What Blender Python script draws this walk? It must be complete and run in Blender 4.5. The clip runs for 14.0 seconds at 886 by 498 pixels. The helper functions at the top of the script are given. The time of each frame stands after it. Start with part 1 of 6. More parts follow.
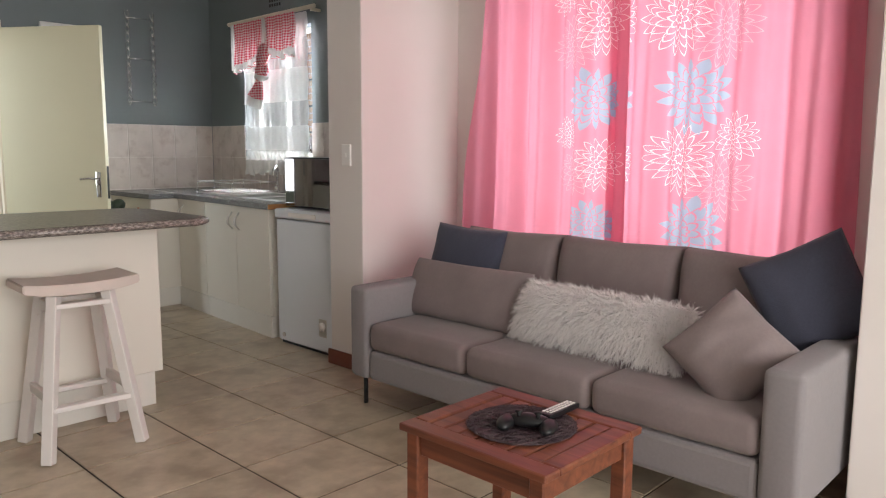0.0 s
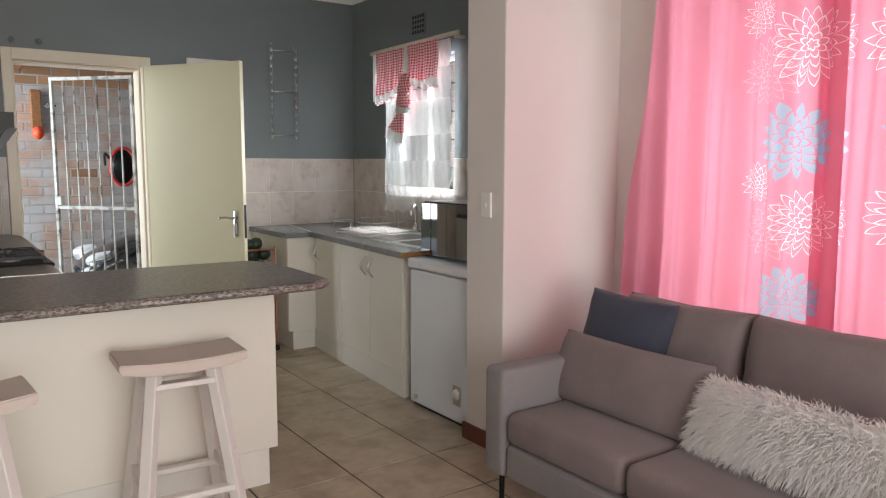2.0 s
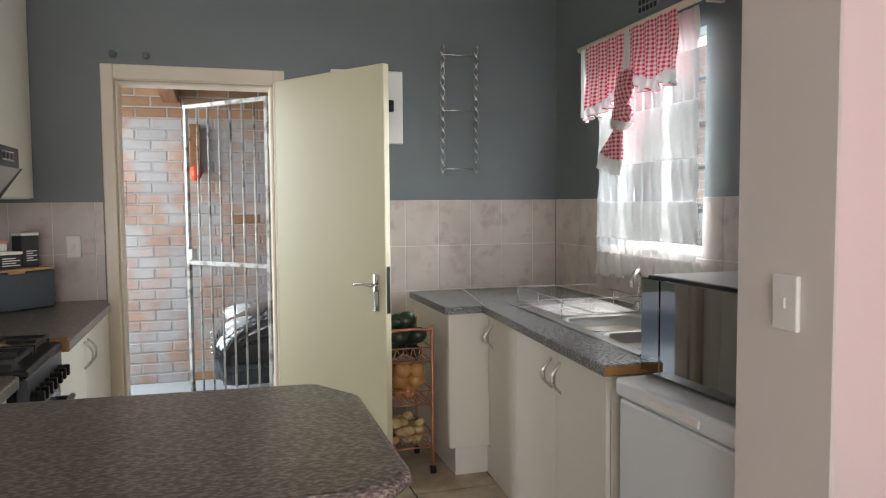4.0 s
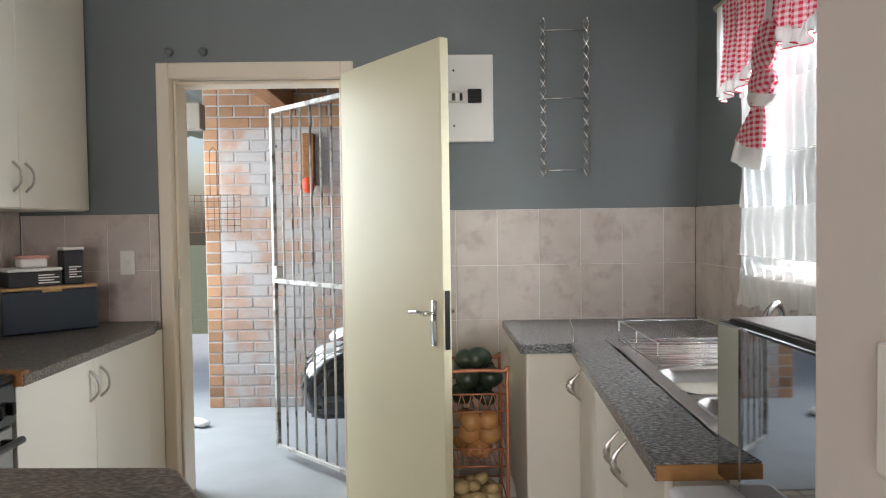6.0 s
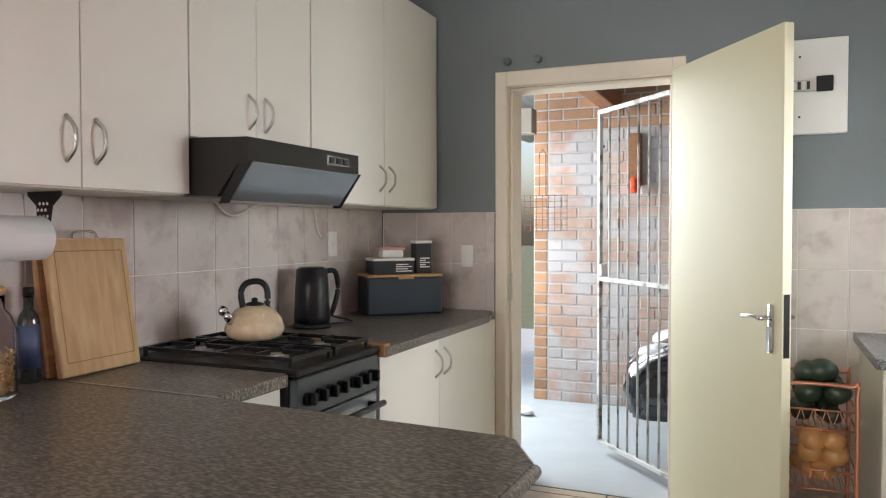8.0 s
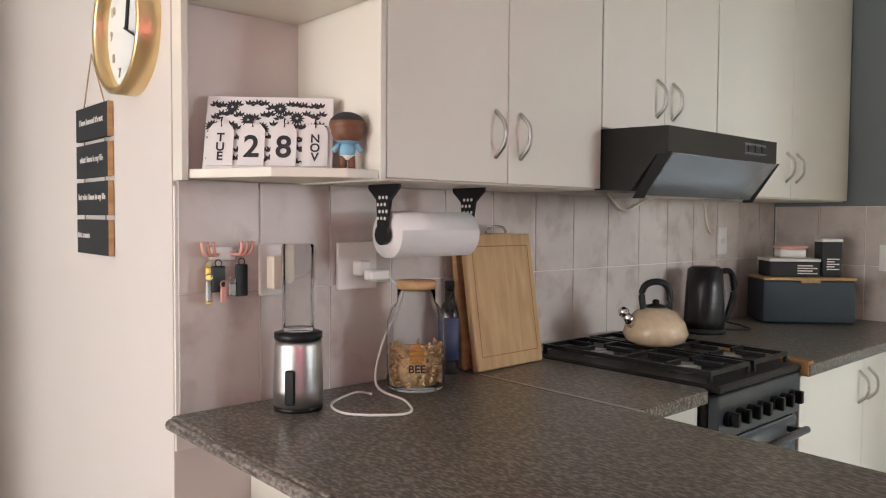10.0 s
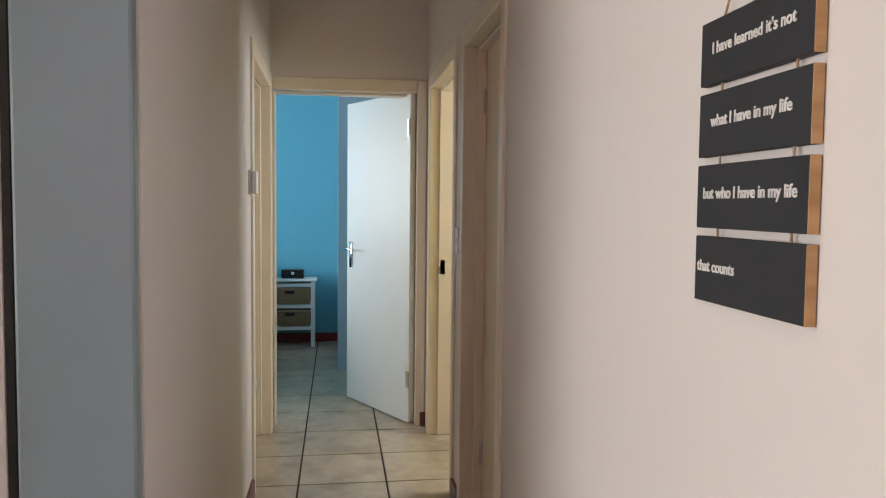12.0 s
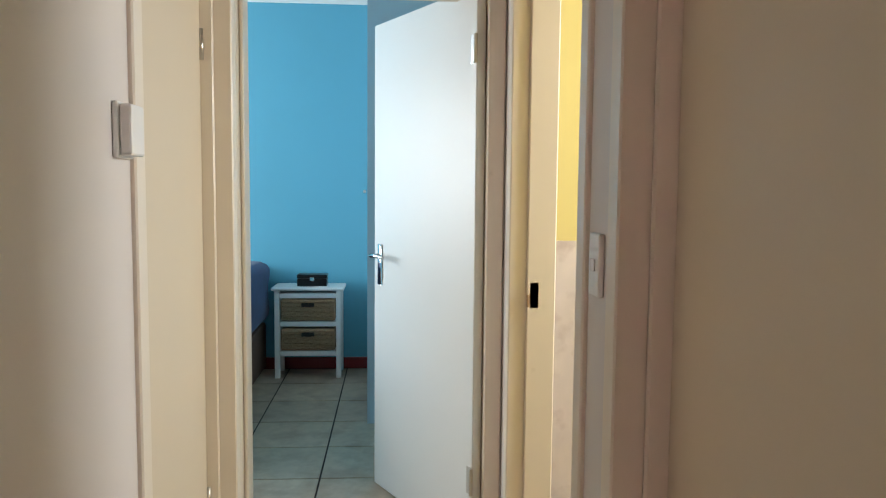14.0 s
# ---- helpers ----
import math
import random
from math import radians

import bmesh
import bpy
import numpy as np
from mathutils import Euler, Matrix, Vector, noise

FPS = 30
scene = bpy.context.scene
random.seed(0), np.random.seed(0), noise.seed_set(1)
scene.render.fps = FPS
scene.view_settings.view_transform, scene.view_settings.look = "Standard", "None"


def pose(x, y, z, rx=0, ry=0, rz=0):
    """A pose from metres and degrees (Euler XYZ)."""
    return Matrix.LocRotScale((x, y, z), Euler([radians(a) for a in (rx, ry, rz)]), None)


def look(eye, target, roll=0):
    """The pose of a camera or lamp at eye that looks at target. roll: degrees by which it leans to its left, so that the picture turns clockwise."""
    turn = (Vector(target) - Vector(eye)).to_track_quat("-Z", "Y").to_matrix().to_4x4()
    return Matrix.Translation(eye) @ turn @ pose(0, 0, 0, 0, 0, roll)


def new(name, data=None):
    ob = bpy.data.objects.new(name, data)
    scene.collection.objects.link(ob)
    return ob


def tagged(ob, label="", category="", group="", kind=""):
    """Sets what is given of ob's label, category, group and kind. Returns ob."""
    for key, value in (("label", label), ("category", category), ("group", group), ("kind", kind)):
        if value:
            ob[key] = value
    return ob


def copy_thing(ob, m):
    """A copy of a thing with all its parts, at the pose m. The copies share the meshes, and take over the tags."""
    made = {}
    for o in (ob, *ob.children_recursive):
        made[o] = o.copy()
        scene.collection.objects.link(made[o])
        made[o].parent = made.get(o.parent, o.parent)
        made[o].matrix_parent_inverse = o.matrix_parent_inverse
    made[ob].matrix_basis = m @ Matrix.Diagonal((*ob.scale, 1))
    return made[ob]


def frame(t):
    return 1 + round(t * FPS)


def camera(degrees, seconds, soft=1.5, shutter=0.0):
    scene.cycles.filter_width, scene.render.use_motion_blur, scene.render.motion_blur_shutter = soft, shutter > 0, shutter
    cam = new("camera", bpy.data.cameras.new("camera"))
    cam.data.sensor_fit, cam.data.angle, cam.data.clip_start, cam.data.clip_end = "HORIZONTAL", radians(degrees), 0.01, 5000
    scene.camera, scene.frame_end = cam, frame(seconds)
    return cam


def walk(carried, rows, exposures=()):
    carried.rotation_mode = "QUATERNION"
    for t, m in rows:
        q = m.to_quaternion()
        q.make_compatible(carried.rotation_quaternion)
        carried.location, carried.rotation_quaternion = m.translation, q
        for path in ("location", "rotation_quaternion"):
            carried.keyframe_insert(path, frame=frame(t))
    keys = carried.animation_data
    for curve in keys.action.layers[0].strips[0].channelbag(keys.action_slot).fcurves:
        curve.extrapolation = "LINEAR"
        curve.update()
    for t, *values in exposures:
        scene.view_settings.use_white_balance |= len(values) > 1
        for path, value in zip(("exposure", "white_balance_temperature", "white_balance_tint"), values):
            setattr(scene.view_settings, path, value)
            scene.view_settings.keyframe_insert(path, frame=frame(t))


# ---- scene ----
cam = camera(61.4, 14.0, soft=1.15)
PATH = [
    (0, (-0.241, 0.037, 1.193), (1.193, 1.407, 0.931), 0.3),
    (0.5, (-0.245, 0.055, 1.206), (1.196, 1.415, 0.934), 0.3),
    (1, (-0.194, 0.133, 1.253), (1.204, 1.538, 0.984), 0.4),
    (1.5, (-0.042, 0.256, 1.319), (1.246, 1.765, 1.066), 0.3),
    (2, (0.15, 0.441, 1.356), (1.284, 2.073, 1.128), 0.1),
    (2.5, (0.398, 0.76, 1.357), (1.353, 2.507, 1.16), -0.1),
    (3, (0.643, 1.131, 1.372), (1.423, 2.965, 1.203), -0.2),
    (5.5, (1.82, 2.564, 1.365), (2.076, 4.545, 1.284), -0.8),
    (6, (1.897, 2.564, 1.329), (1.932, 4.562, 1.261), -0.8),
    (6.5, (1.908, 2.539, 1.315), (1.709, 4.529, 1.259), -0.7),
    (7, (1.905, 2.524, 1.306), (1.48, 4.478, 1.254), -0.4),
    (9.5, (1.716, 2.475, 1.32), (0.423, 3.999, 1.248), 0.2),
    (10, (1.582, 2.504, 1.328), (0.097, 3.84, 1.244), 0.4),
    (10.5, (1.362, 2.518, 1.338), (-0.316, 3.602, 1.247), 0.4),
    (11, (1.087, 2.561, 1.345), (-0.747, 3.354, 1.249), 0.5),
    (11.5, (0.743, 2.608, 1.356), (-1.189, 3.116, 1.25), 0.6),
    (12, (0.353, 2.622, 1.356), (-1.623, 2.904, 1.24), 0.6),
    (12.5, (-0.128, 2.666, 1.35), (-2.12, 2.799, 1.228), 0.6),
    (13, (-0.619, 2.687, 1.365), (-2.613, 2.74, 1.223), 0.5),
    (13.5, (-1.1, 2.74, 1.347), (-3.094, 2.784, 1.194), 0.4),
    (14, (-1.558, 2.77, 1.34), (-3.547, 2.907, 1.181), 0.5),
]
walk(cam, [(t, look(eye, target, roll)) for t, eye, target, roll in PATH], [(0, 0.4), (3.2, 0.42), (5.3, 0.5), (7.2, 0.75), (9.5, 0.9), (10.5, 0.8), (11.5, 0.68), (12.1, 0.6), (12.6, 0.85), (13.2, 1.06), (14, 0.92)])

# ---- world and lights ----
world = bpy.data.worlds.new("sky")
scene.world = world
world.use_nodes = True
sky = world.node_tree.nodes.new("ShaderNodeTexSky")
sky.sky_type, sky.sun_disc = "NISHITA", False
sky.sun_elevation, sky.sun_rotation, sky.air_density, sky.dust_density = radians(50), radians(60), 1.0, 4.0
back = world.node_tree.nodes["Background"]
back.inputs["Strength"].default_value = 0.15
world.node_tree.links.new(sky.outputs["Color"], back.inputs["Color"])


def lamp(name, kind, m, energy, color, **more):
    data = bpy.data.lights.new(name, kind)
    data.energy, data.color = energy, color
    if "size" in more:
        data.shape, data.size, data.size_y = "RECTANGLE", more["size"], more["size_y"]
    if "spread" in more:
        data.spread = radians(more["spread"])
    if "angle" in more:
        data.angle = radians(more["angle"])
    ob = new(name, data)
    ob.matrix_world = m
    return ob


lamp("sun", "SUN", look((6, 6, 9), (1, 3, 0)), 1.2, (1.0, 0.95, 0.88), angle=12)
# daylight that comes in through the openings, with two added fill lamps
lamp("daylight_living_window", "AREA", look((3.6, 1.85, 1.5), (0, 1.85, 1.3)), 25, (0.93, 0.98, 1.0), size=1.9, size_y=1.5)
lamp("daylight_kitchen_window", "AREA", look((3.5, 5.13, 1.7), (0, 4.9, 1.3)), 44, (0.88, 0.95, 1.0), size=0.9, size_y=1.0, spread=95)
lamp("daylight_carport", "AREA", look((-0.6, 7.2, 1.7), (1.5, 7.6, 0.6)), 45, (0.90, 0.98, 1.0), size=1.4, size_y=1.6)
# added fill beyond the kitchen door, brightens the sink cabinets
lamp("daylight_carport_side", "AREA", look((-0.55, 7.75, 1.5), (1.5, 5.9, 0.9)), 31, (0.92, 0.97, 1.0), size=0.9, size_y=1.7)
# added fill at an assumed, unseen south opening; position tuned to light both rooms
lamp("daylight_back_window", "AREA", look((0.55, -2.05, 1.25), (0.75, 4.4, 1.1)), 98, (1.0, 0.98, 0.96), size=2.9, size_y=1.9)
lamp("daylight_bedroom_window", "AREA", look((-5.8, -0.55, 1.6), (-5.8, 3, 1.1)), 54, (0.88, 0.95, 1.0), size=1.6, size_y=1.2)
lamp("daylight_bath_window", "AREA", look((-3.5, 4.85, 1.8), (-3.6, 3, 1.2)), 21, (0.95, 0.98, 1.0), size=0.6, size_y=0.6)


# ---- materials ----
def mat(name, color, rough=0.5, metal=0.0, var=0.08, scale=6.0, bump=0.0, bump_scale=60.0, obj_var=0.0, second=None, second_scale=2.0, second_amount=0.5, coat=0.0, trans=0.0, sheen=0.0):
    m = bpy.data.materials.new(name)
    m.use_nodes = True
    nt, p = m.node_tree, m.node_tree.nodes["Principled BSDF"]
    geo = nt.nodes.new("ShaderNodeNewGeometry")
    n1 = nt.nodes.new("ShaderNodeTexNoise")
    n1.inputs["Scale"].default_value, n1.inputs["Detail"].default_value = scale, 6
    nt.links.new(geo.outputs["Position"], n1.inputs["Vector"])
    mix = nt.nodes.new("ShaderNodeMix")
    mix.data_type = "RGBA"
    c = np.array(color)
    mix.inputs["A"].default_value = (*np.clip(c * (1 - var), 0, 1), 1)
    mix.inputs["B"].default_value = (*np.clip(c * (1 + var), 0, 1), 1)
    nt.links.new(n1.outputs["Fac"], mix.inputs["Factor"])
    out = mix.outputs["Result"]
    if second is not None:
        n2 = nt.nodes.new("ShaderNodeTexNoise")
        n2.inputs["Scale"].default_value, n2.inputs["Detail"].default_value = second_scale, 8
        nt.links.new(geo.outputs["Position"], n2.inputs["Vector"])
        ramp = nt.nodes.new("ShaderNodeValToRGB")
        ramp.color_ramp.elements[0].position, ramp.color_ramp.elements[1].position = 1 - second_amount - 0.08, 1 - second_amount + 0.1
        nt.links.new(n2.outputs["Fac"], ramp.inputs["Fac"])
        mx = nt.nodes.new("ShaderNodeMix")
        mx.data_type = "RGBA"
        mx.inputs["B"].default_value = (*second, 1)
        nt.links.new(ramp.outputs["Color"], mx.inputs["Factor"])
        nt.links.new(out, mx.inputs["A"])
        out = mx.outputs["Result"]
    if obj_var:
        info = nt.nodes.new("ShaderNodeObjectInfo")
        hsv = nt.nodes.new("ShaderNodeHueSaturation")
        rng = nt.nodes.new("ShaderNodeMapRange")
        rng.inputs["To Min"].default_value, rng.inputs["To Max"].default_value = 1 - obj_var, 1 + obj_var
        nt.links.new(info.outputs["Random"], rng.inputs["Value"])
        nt.links.new(rng.outputs["Result"], hsv.inputs["Value"])
        nt.links.new(out, hsv.inputs["Color"])
        out = hsv.outputs["Color"]
    nt.links.new(out, p.inputs["Base Color"])
    p.inputs["Roughness"].default_value, p.inputs["Metallic"].default_value = rough, metal
    p.inputs["Coat Weight"].default_value, p.inputs["Transmission Weight"].default_value = coat, trans
    if sheen:
        p.inputs["Sheen Weight"].default_value = sheen
    if bump:
        nb = nt.nodes.new("ShaderNodeTexNoise")
        nb.inputs["Scale"].default_value, nb.inputs["Detail"].default_value = bump_scale, 4
        nt.links.new(geo.outputs["Position"], nb.inputs["Vector"])
        b = nt.nodes.new("ShaderNodeBump")
        b.inputs["Strength"].default_value, b.inputs["Distance"].default_value = bump, 0.004
        nt.links.new(nb.outputs["Fac"], b.inputs["Height"])
        nt.links.new(b.outputs["Normal"], p.inputs["Normal"])
    return m


def wood(name, a, b, rough=0.45, axis=0, scale=1.0):
    m = mat(name, a, rough, var=0.1)
    nt, p = m.node_tree, m.node_tree.nodes["Principled BSDF"]
    tc = nt.nodes.new("ShaderNodeNewGeometry")
    mp = nt.nodes.new("ShaderNodeMapping")
    stretch = [40 * scale] * 3
    stretch[axis] = 3 * scale
    mp.inputs["Scale"].default_value = stretch
    n = nt.nodes.new("ShaderNodeTexNoise")
    n.inputs["Scale"].default_value, n.inputs["Detail"].default_value, n.inputs["Distortion"].default_value = 1.0, 6, 0.6
    r = nt.nodes.new("ShaderNodeValToRGB")
    r.color_ramp.elements[0].position, r.color_ramp.elements[1].position = 0.3, 0.72
    r.color_ramp.elements[0].color, r.color_ramp.elements[1].color = (*a, 1), (*b, 1)
    nt.links.new(tc.outputs["Position"], mp.inputs["Vector"])
    nt.links.new(mp.outputs["Vector"], n.inputs["Vector"])
    nt.links.new(n.outputs["Fac"], r.inputs["Fac"])
    nt.links.new(r.outputs["Color"], p.inputs["Base Color"])
    return m


def cloth_light(name, color, amount, var=0.1, rough=0.9, clear=0.0):
    """Thin cloth that lets light through."""
    m = mat(name, color, rough, var=var, scale=9)
    nt, p = m.node_tree, m.node_tree.nodes["Principled BSDF"]
    t = nt.nodes.new("ShaderNodeBsdfTranslucent")
    t.inputs["Color"].default_value = (*color, 1)
    mx = nt.nodes.new("ShaderNodeMixShader")
    mx.inputs[0].default_value = amount
    out = nt.nodes["Material Output"]
    nt.links.new(p.outputs[0], mx.inputs[1])
    nt.links.new(t.outputs[0], mx.inputs[2])
    last = mx
    if clear:
        tr = nt.nodes.new("ShaderNodeBsdfTransparent")
        m2 = nt.nodes.new("ShaderNodeMixShader")
        m2.inputs[0].default_value = clear
        nt.links.new(mx.outputs[0], m2.inputs[1])
        nt.links.new(tr.outputs[0], m2.inputs[2])
        last = m2
    nt.links.new(last.outputs[0], out.inputs["Surface"])
    return m


def gingham(name):
    m = cloth_light(name, (0.75, 0.08, 0.12), 0.06)
    nt = m.node_tree
    geo = nt.nodes.new("ShaderNodeNewGeometry")
    sep = nt.nodes.new("ShaderNodeSeparateXYZ")
    nt.links.new(geo.outputs["Position"], sep.inputs[0])
    total = None
    for ax in ("Y", "Z"):
        mul = nt.nodes.new("ShaderNodeMath")
        mul.operation, mul.inputs[1].default_value = "MULTIPLY", 2 * math.pi / 0.02
        nt.links.new(sep.outputs[ax], mul.inputs[0])
        sn = nt.nodes.new("ShaderNodeMath")
        sn.operation = "SINE"
        nt.links.new(mul.outputs[0], sn.inputs[0])
        gt = nt.nodes.new("ShaderNodeMath")
        gt.operation, gt.inputs[1].default_value = "GREATER_THAN", 0.0
        nt.links.new(sn.outputs[0], gt.inputs[0])
        if total is None:
            total = gt
        else:
            ad = nt.nodes.new("ShaderNodeMath")
            ad.operation = "ADD"
            nt.links.new(total.outputs[0], ad.inputs[0])
            nt.links.new(gt.outputs[0], ad.inputs[1])
            half = nt.nodes.new("ShaderNodeMath")
            half.operation, half.inputs[1].default_value = "MULTIPLY", 0.5
            nt.links.new(ad.outputs[0], half.inputs[0])
            total = half
    r = nt.nodes.new("ShaderNodeValToRGB")
    r.color_ramp.elements[0].color, r.color_ramp.elements[1].color = (0.80, 0.66, 0.67, 1), (0.62, 0.02, 0.06, 1)
    nt.links.new(total.outputs[0], r.inputs["Fac"])
    for n in nt.nodes:
        if n.type == "BSDF_PRINCIPLED":
            nt.links.new(r.outputs["Color"], n.inputs["Base Color"])
        if n.type == "BSDF_TRANSLUCENT":
            nt.links.new(r.outputs["Color"], n.inputs["Color"])
    return m


def speckled(name, a, b, c, rough=0.3):
    """Laminate with short dark and light flecks."""
    m = mat(name, a, rough)
    nt, p = m.node_tree, m.node_tree.nodes["Principled BSDF"]
    geo = nt.nodes.new("ShaderNodeNewGeometry")
    mp = nt.nodes.new("ShaderNodeMapping")
    mp.inputs["Scale"].default_value = (70, 150, 150)
    n = nt.nodes.new("ShaderNodeTexNoise")
    n.inputs["Scale"].default_value, n.inputs["Detail"].default_value = 1.0, 5
    r = nt.nodes.new("ShaderNodeValToRGB")
    r.color_ramp.elements[0].position, r.color_ramp.elements[1].position = 0.36, 0.64
    r.color_ramp.elements[0].color, r.color_ramp.elements[1].color = (*b, 1), (*c, 1)
    e = r.color_ramp.elements.new(0.5)
    e.color = (*a, 1)
    nt.links.new(geo.outputs["Position"], mp.inputs["Vector"])
    nt.links.new(mp.outputs["Vector"], n.inputs["Vector"])
    nt.links.new(n.outputs["Fac"], r.inputs["Fac"])
    nt.links.new(r.outputs["Color"], p.inputs["Base Color"])
    return m


M_WALL = mat("cream_wall_paint", (0.70, 0.65, 0.62), 0.55, var=0.03, scale=3, bump=0.08, bump_scale=45)
M_GREY = mat("grey_wall_paint", (0.155, 0.175, 0.185), 0.42, var=0.06, scale=2.5, bump=0.1, bump_scale=40)
M_CEIL = mat("white_ceiling_paint", (0.82, 0.82, 0.80), 0.7, var=0.02)
M_BLUE = mat("blue_wall_paint", (0.115, 0.40, 0.53), 0.55, var=0.04, scale=3, bump=0.06, bump_scale=45)
M_YEL = mat("yellow_wall_paint", (0.62, 0.52, 0.2), 0.5, var=0.04)
M_FLOOR = mat("beige_floor_tile", (0.47, 0.39, 0.285), 0.3, var=0.3, scale=16, bump=0.06, bump_scale=25, obj_var=0.08, second=(0.34, 0.265, 0.185), second_scale=5.5, second_amount=0.45)
M_GROUT = mat("dark_grout", (0.045, 0.035, 0.03), 0.9, var=0.2, scale=20)
M_WTILE = mat("marbled_wall_tile", (0.57, 0.50, 0.465), 0.34, var=0.2, scale=7, obj_var=0.04, second=(0.45, 0.37, 0.34), second_scale=11, second_amount=0.4)
M_WGROUT = mat("pale_grout", (0.78, 0.75, 0.71), 0.9, var=0.05)
M_SKIRT = mat("red_brown_skirting", (0.14, 0.035, 0.02), 0.35, var=0.2, scale=12)
M_SKIRT_RED = mat("red_skirting", (0.22, 0.015, 0.015), 0.4, var=0.15)
M_FRAME = mat("cream_door_frame_enamel", (0.78, 0.69, 0.57), 0.35, var=0.05, scale=5, second=(0.60, 0.52, 0.40), second_scale=14, second_amount=0.2)
M_DOOR = mat("cream_door_paint", (0.70, 0.65, 0.46), 0.5, var=0.04, scale=2)
M_HDOOR = mat("beige_hall_door_paint", (0.68, 0.58, 0.44), 0.5, var=0.04, scale=2)
M_WDOOR = mat("white_door_paint", (0.76, 0.78, 0.76), 0.4, var=0.03, scale=3)
M_CAB = mat("cream_cabinet_melamine", (0.74, 0.70, 0.62), 0.38, var=0.025, scale=3)
M_PLINTH = mat("white_plinth", (0.72, 0.69, 0.63), 0.5, var=0.06, scale=8)
M_COUNTER = speckled("speckled_laminate", (0.115, 0.098, 0.08), (0.045, 0.038, 0.034), (0.27, 0.24, 0.205))
M_COUNTER2 = speckled("grey_speckled_laminate", (0.15, 0.155, 0.16), (0.05, 0.05, 0.052), (0.36, 0.37, 0.38), 0.25)
M_RAW = mat("bare_chipboard_edge", (0.30, 0.15, 0.05), 0.8, var=0.35, scale=30)
M_STEEL = mat("brushed_steel", (0.62, 0.61, 0.60), 0.34, 1.0, var=0.05, scale=30)
M_CHROME = mat("chrome", (0.75, 0.75, 0.75), 0.12, 1.0, var=0.02)
M_HANDLE = mat("satin_nickel", (0.55, 0.53, 0.50), 0.3, 1.0, var=0.03)
M_BLACK = mat("black_plastic", (0.010, 0.010, 0.011), 0.3, var=0.15)
M_BLACKM = mat("matt_black_metal", (0.011, 0.0105, 0.0105), 0.4, var=0.2, scale=20)
M_HOOD = mat("dark_brown_hood_enamel", (0.013, 0.011, 0.010), 0.4, var=0.1)
M_SMOKE = mat("smoked_glass", (0.24, 0.25, 0.26), 0.12, 0.6, var=0.02)
M_MIRROR = mat("dark_mirror_glass", (0.24, 0.24, 0.25), 0.03, 1.0, var=0.02)
M_WHITEP = mat("white_plastic", (0.78, 0.76, 0.73), 0.35, var=0.02)
M_FREEZER = mat("white_enamel", (0.68, 0.71, 0.74), 0.28, var=0.03, scale=4)
M_SOFA = mat("taupe_sofa_fabric", (0.21, 0.168, 0.163), 0.92, var=0.1, scale=90, bump=0.25, bump_scale=350, second=(0.185, 0.148, 0.143), second_scale=4, second_amount=0.45)
M_SOFA2 = mat("grey_sofa_base_fabric", (0.215, 0.195, 0.198), 0.92, var=0.08, scale=90, bump=0.2, bump_scale=350)
M_NAVY = mat("slate_cushion_fabric", (0.055, 0.058, 0.082), 0.95, var=0.15, scale=120, bump=0.3, bump_scale=300)
M_FUR = mat("cream_long_pile", (0.82, 0.78, 0.76), 0.9, var=0.12, scale=40)
M_TABLE = wood("red_brown_hardwood", (0.085, 0.022, 0.011), (0.21, 0.065, 0.03), 0.38, 1)
M_MAT = mat("woven_dark_fibre", (0.05, 0.03, 0.035), 0.6, var=0.4, scale=60)
M_STOOL = mat("worn_white_paint", (0.70, 0.655, 0.62), 0.55, var=0.05, scale=10, second=(0.48, 0.38, 0.30), second_scale=16, second_amount=0.24, bump=0.1, bump_scale=60)
M_SEAT = mat("whitewashed_seat", (0.56, 0.47, 0.42), 0.5, var=0.08, scale=14)
M_BOARD = wood("bamboo_board", (0.42, 0.25, 0.11), (0.58, 0.38, 0.19), 0.5, 2, 0.8)
M_LID = wood("light_wood", (0.42, 0.24, 0.10), (0.60, 0.38, 0.18), 0.5, 1)
M_CURTAIN = cloth_light("coral_pink_curtain", (0.74, 0.28, 0.37), 0.62, 0.05)


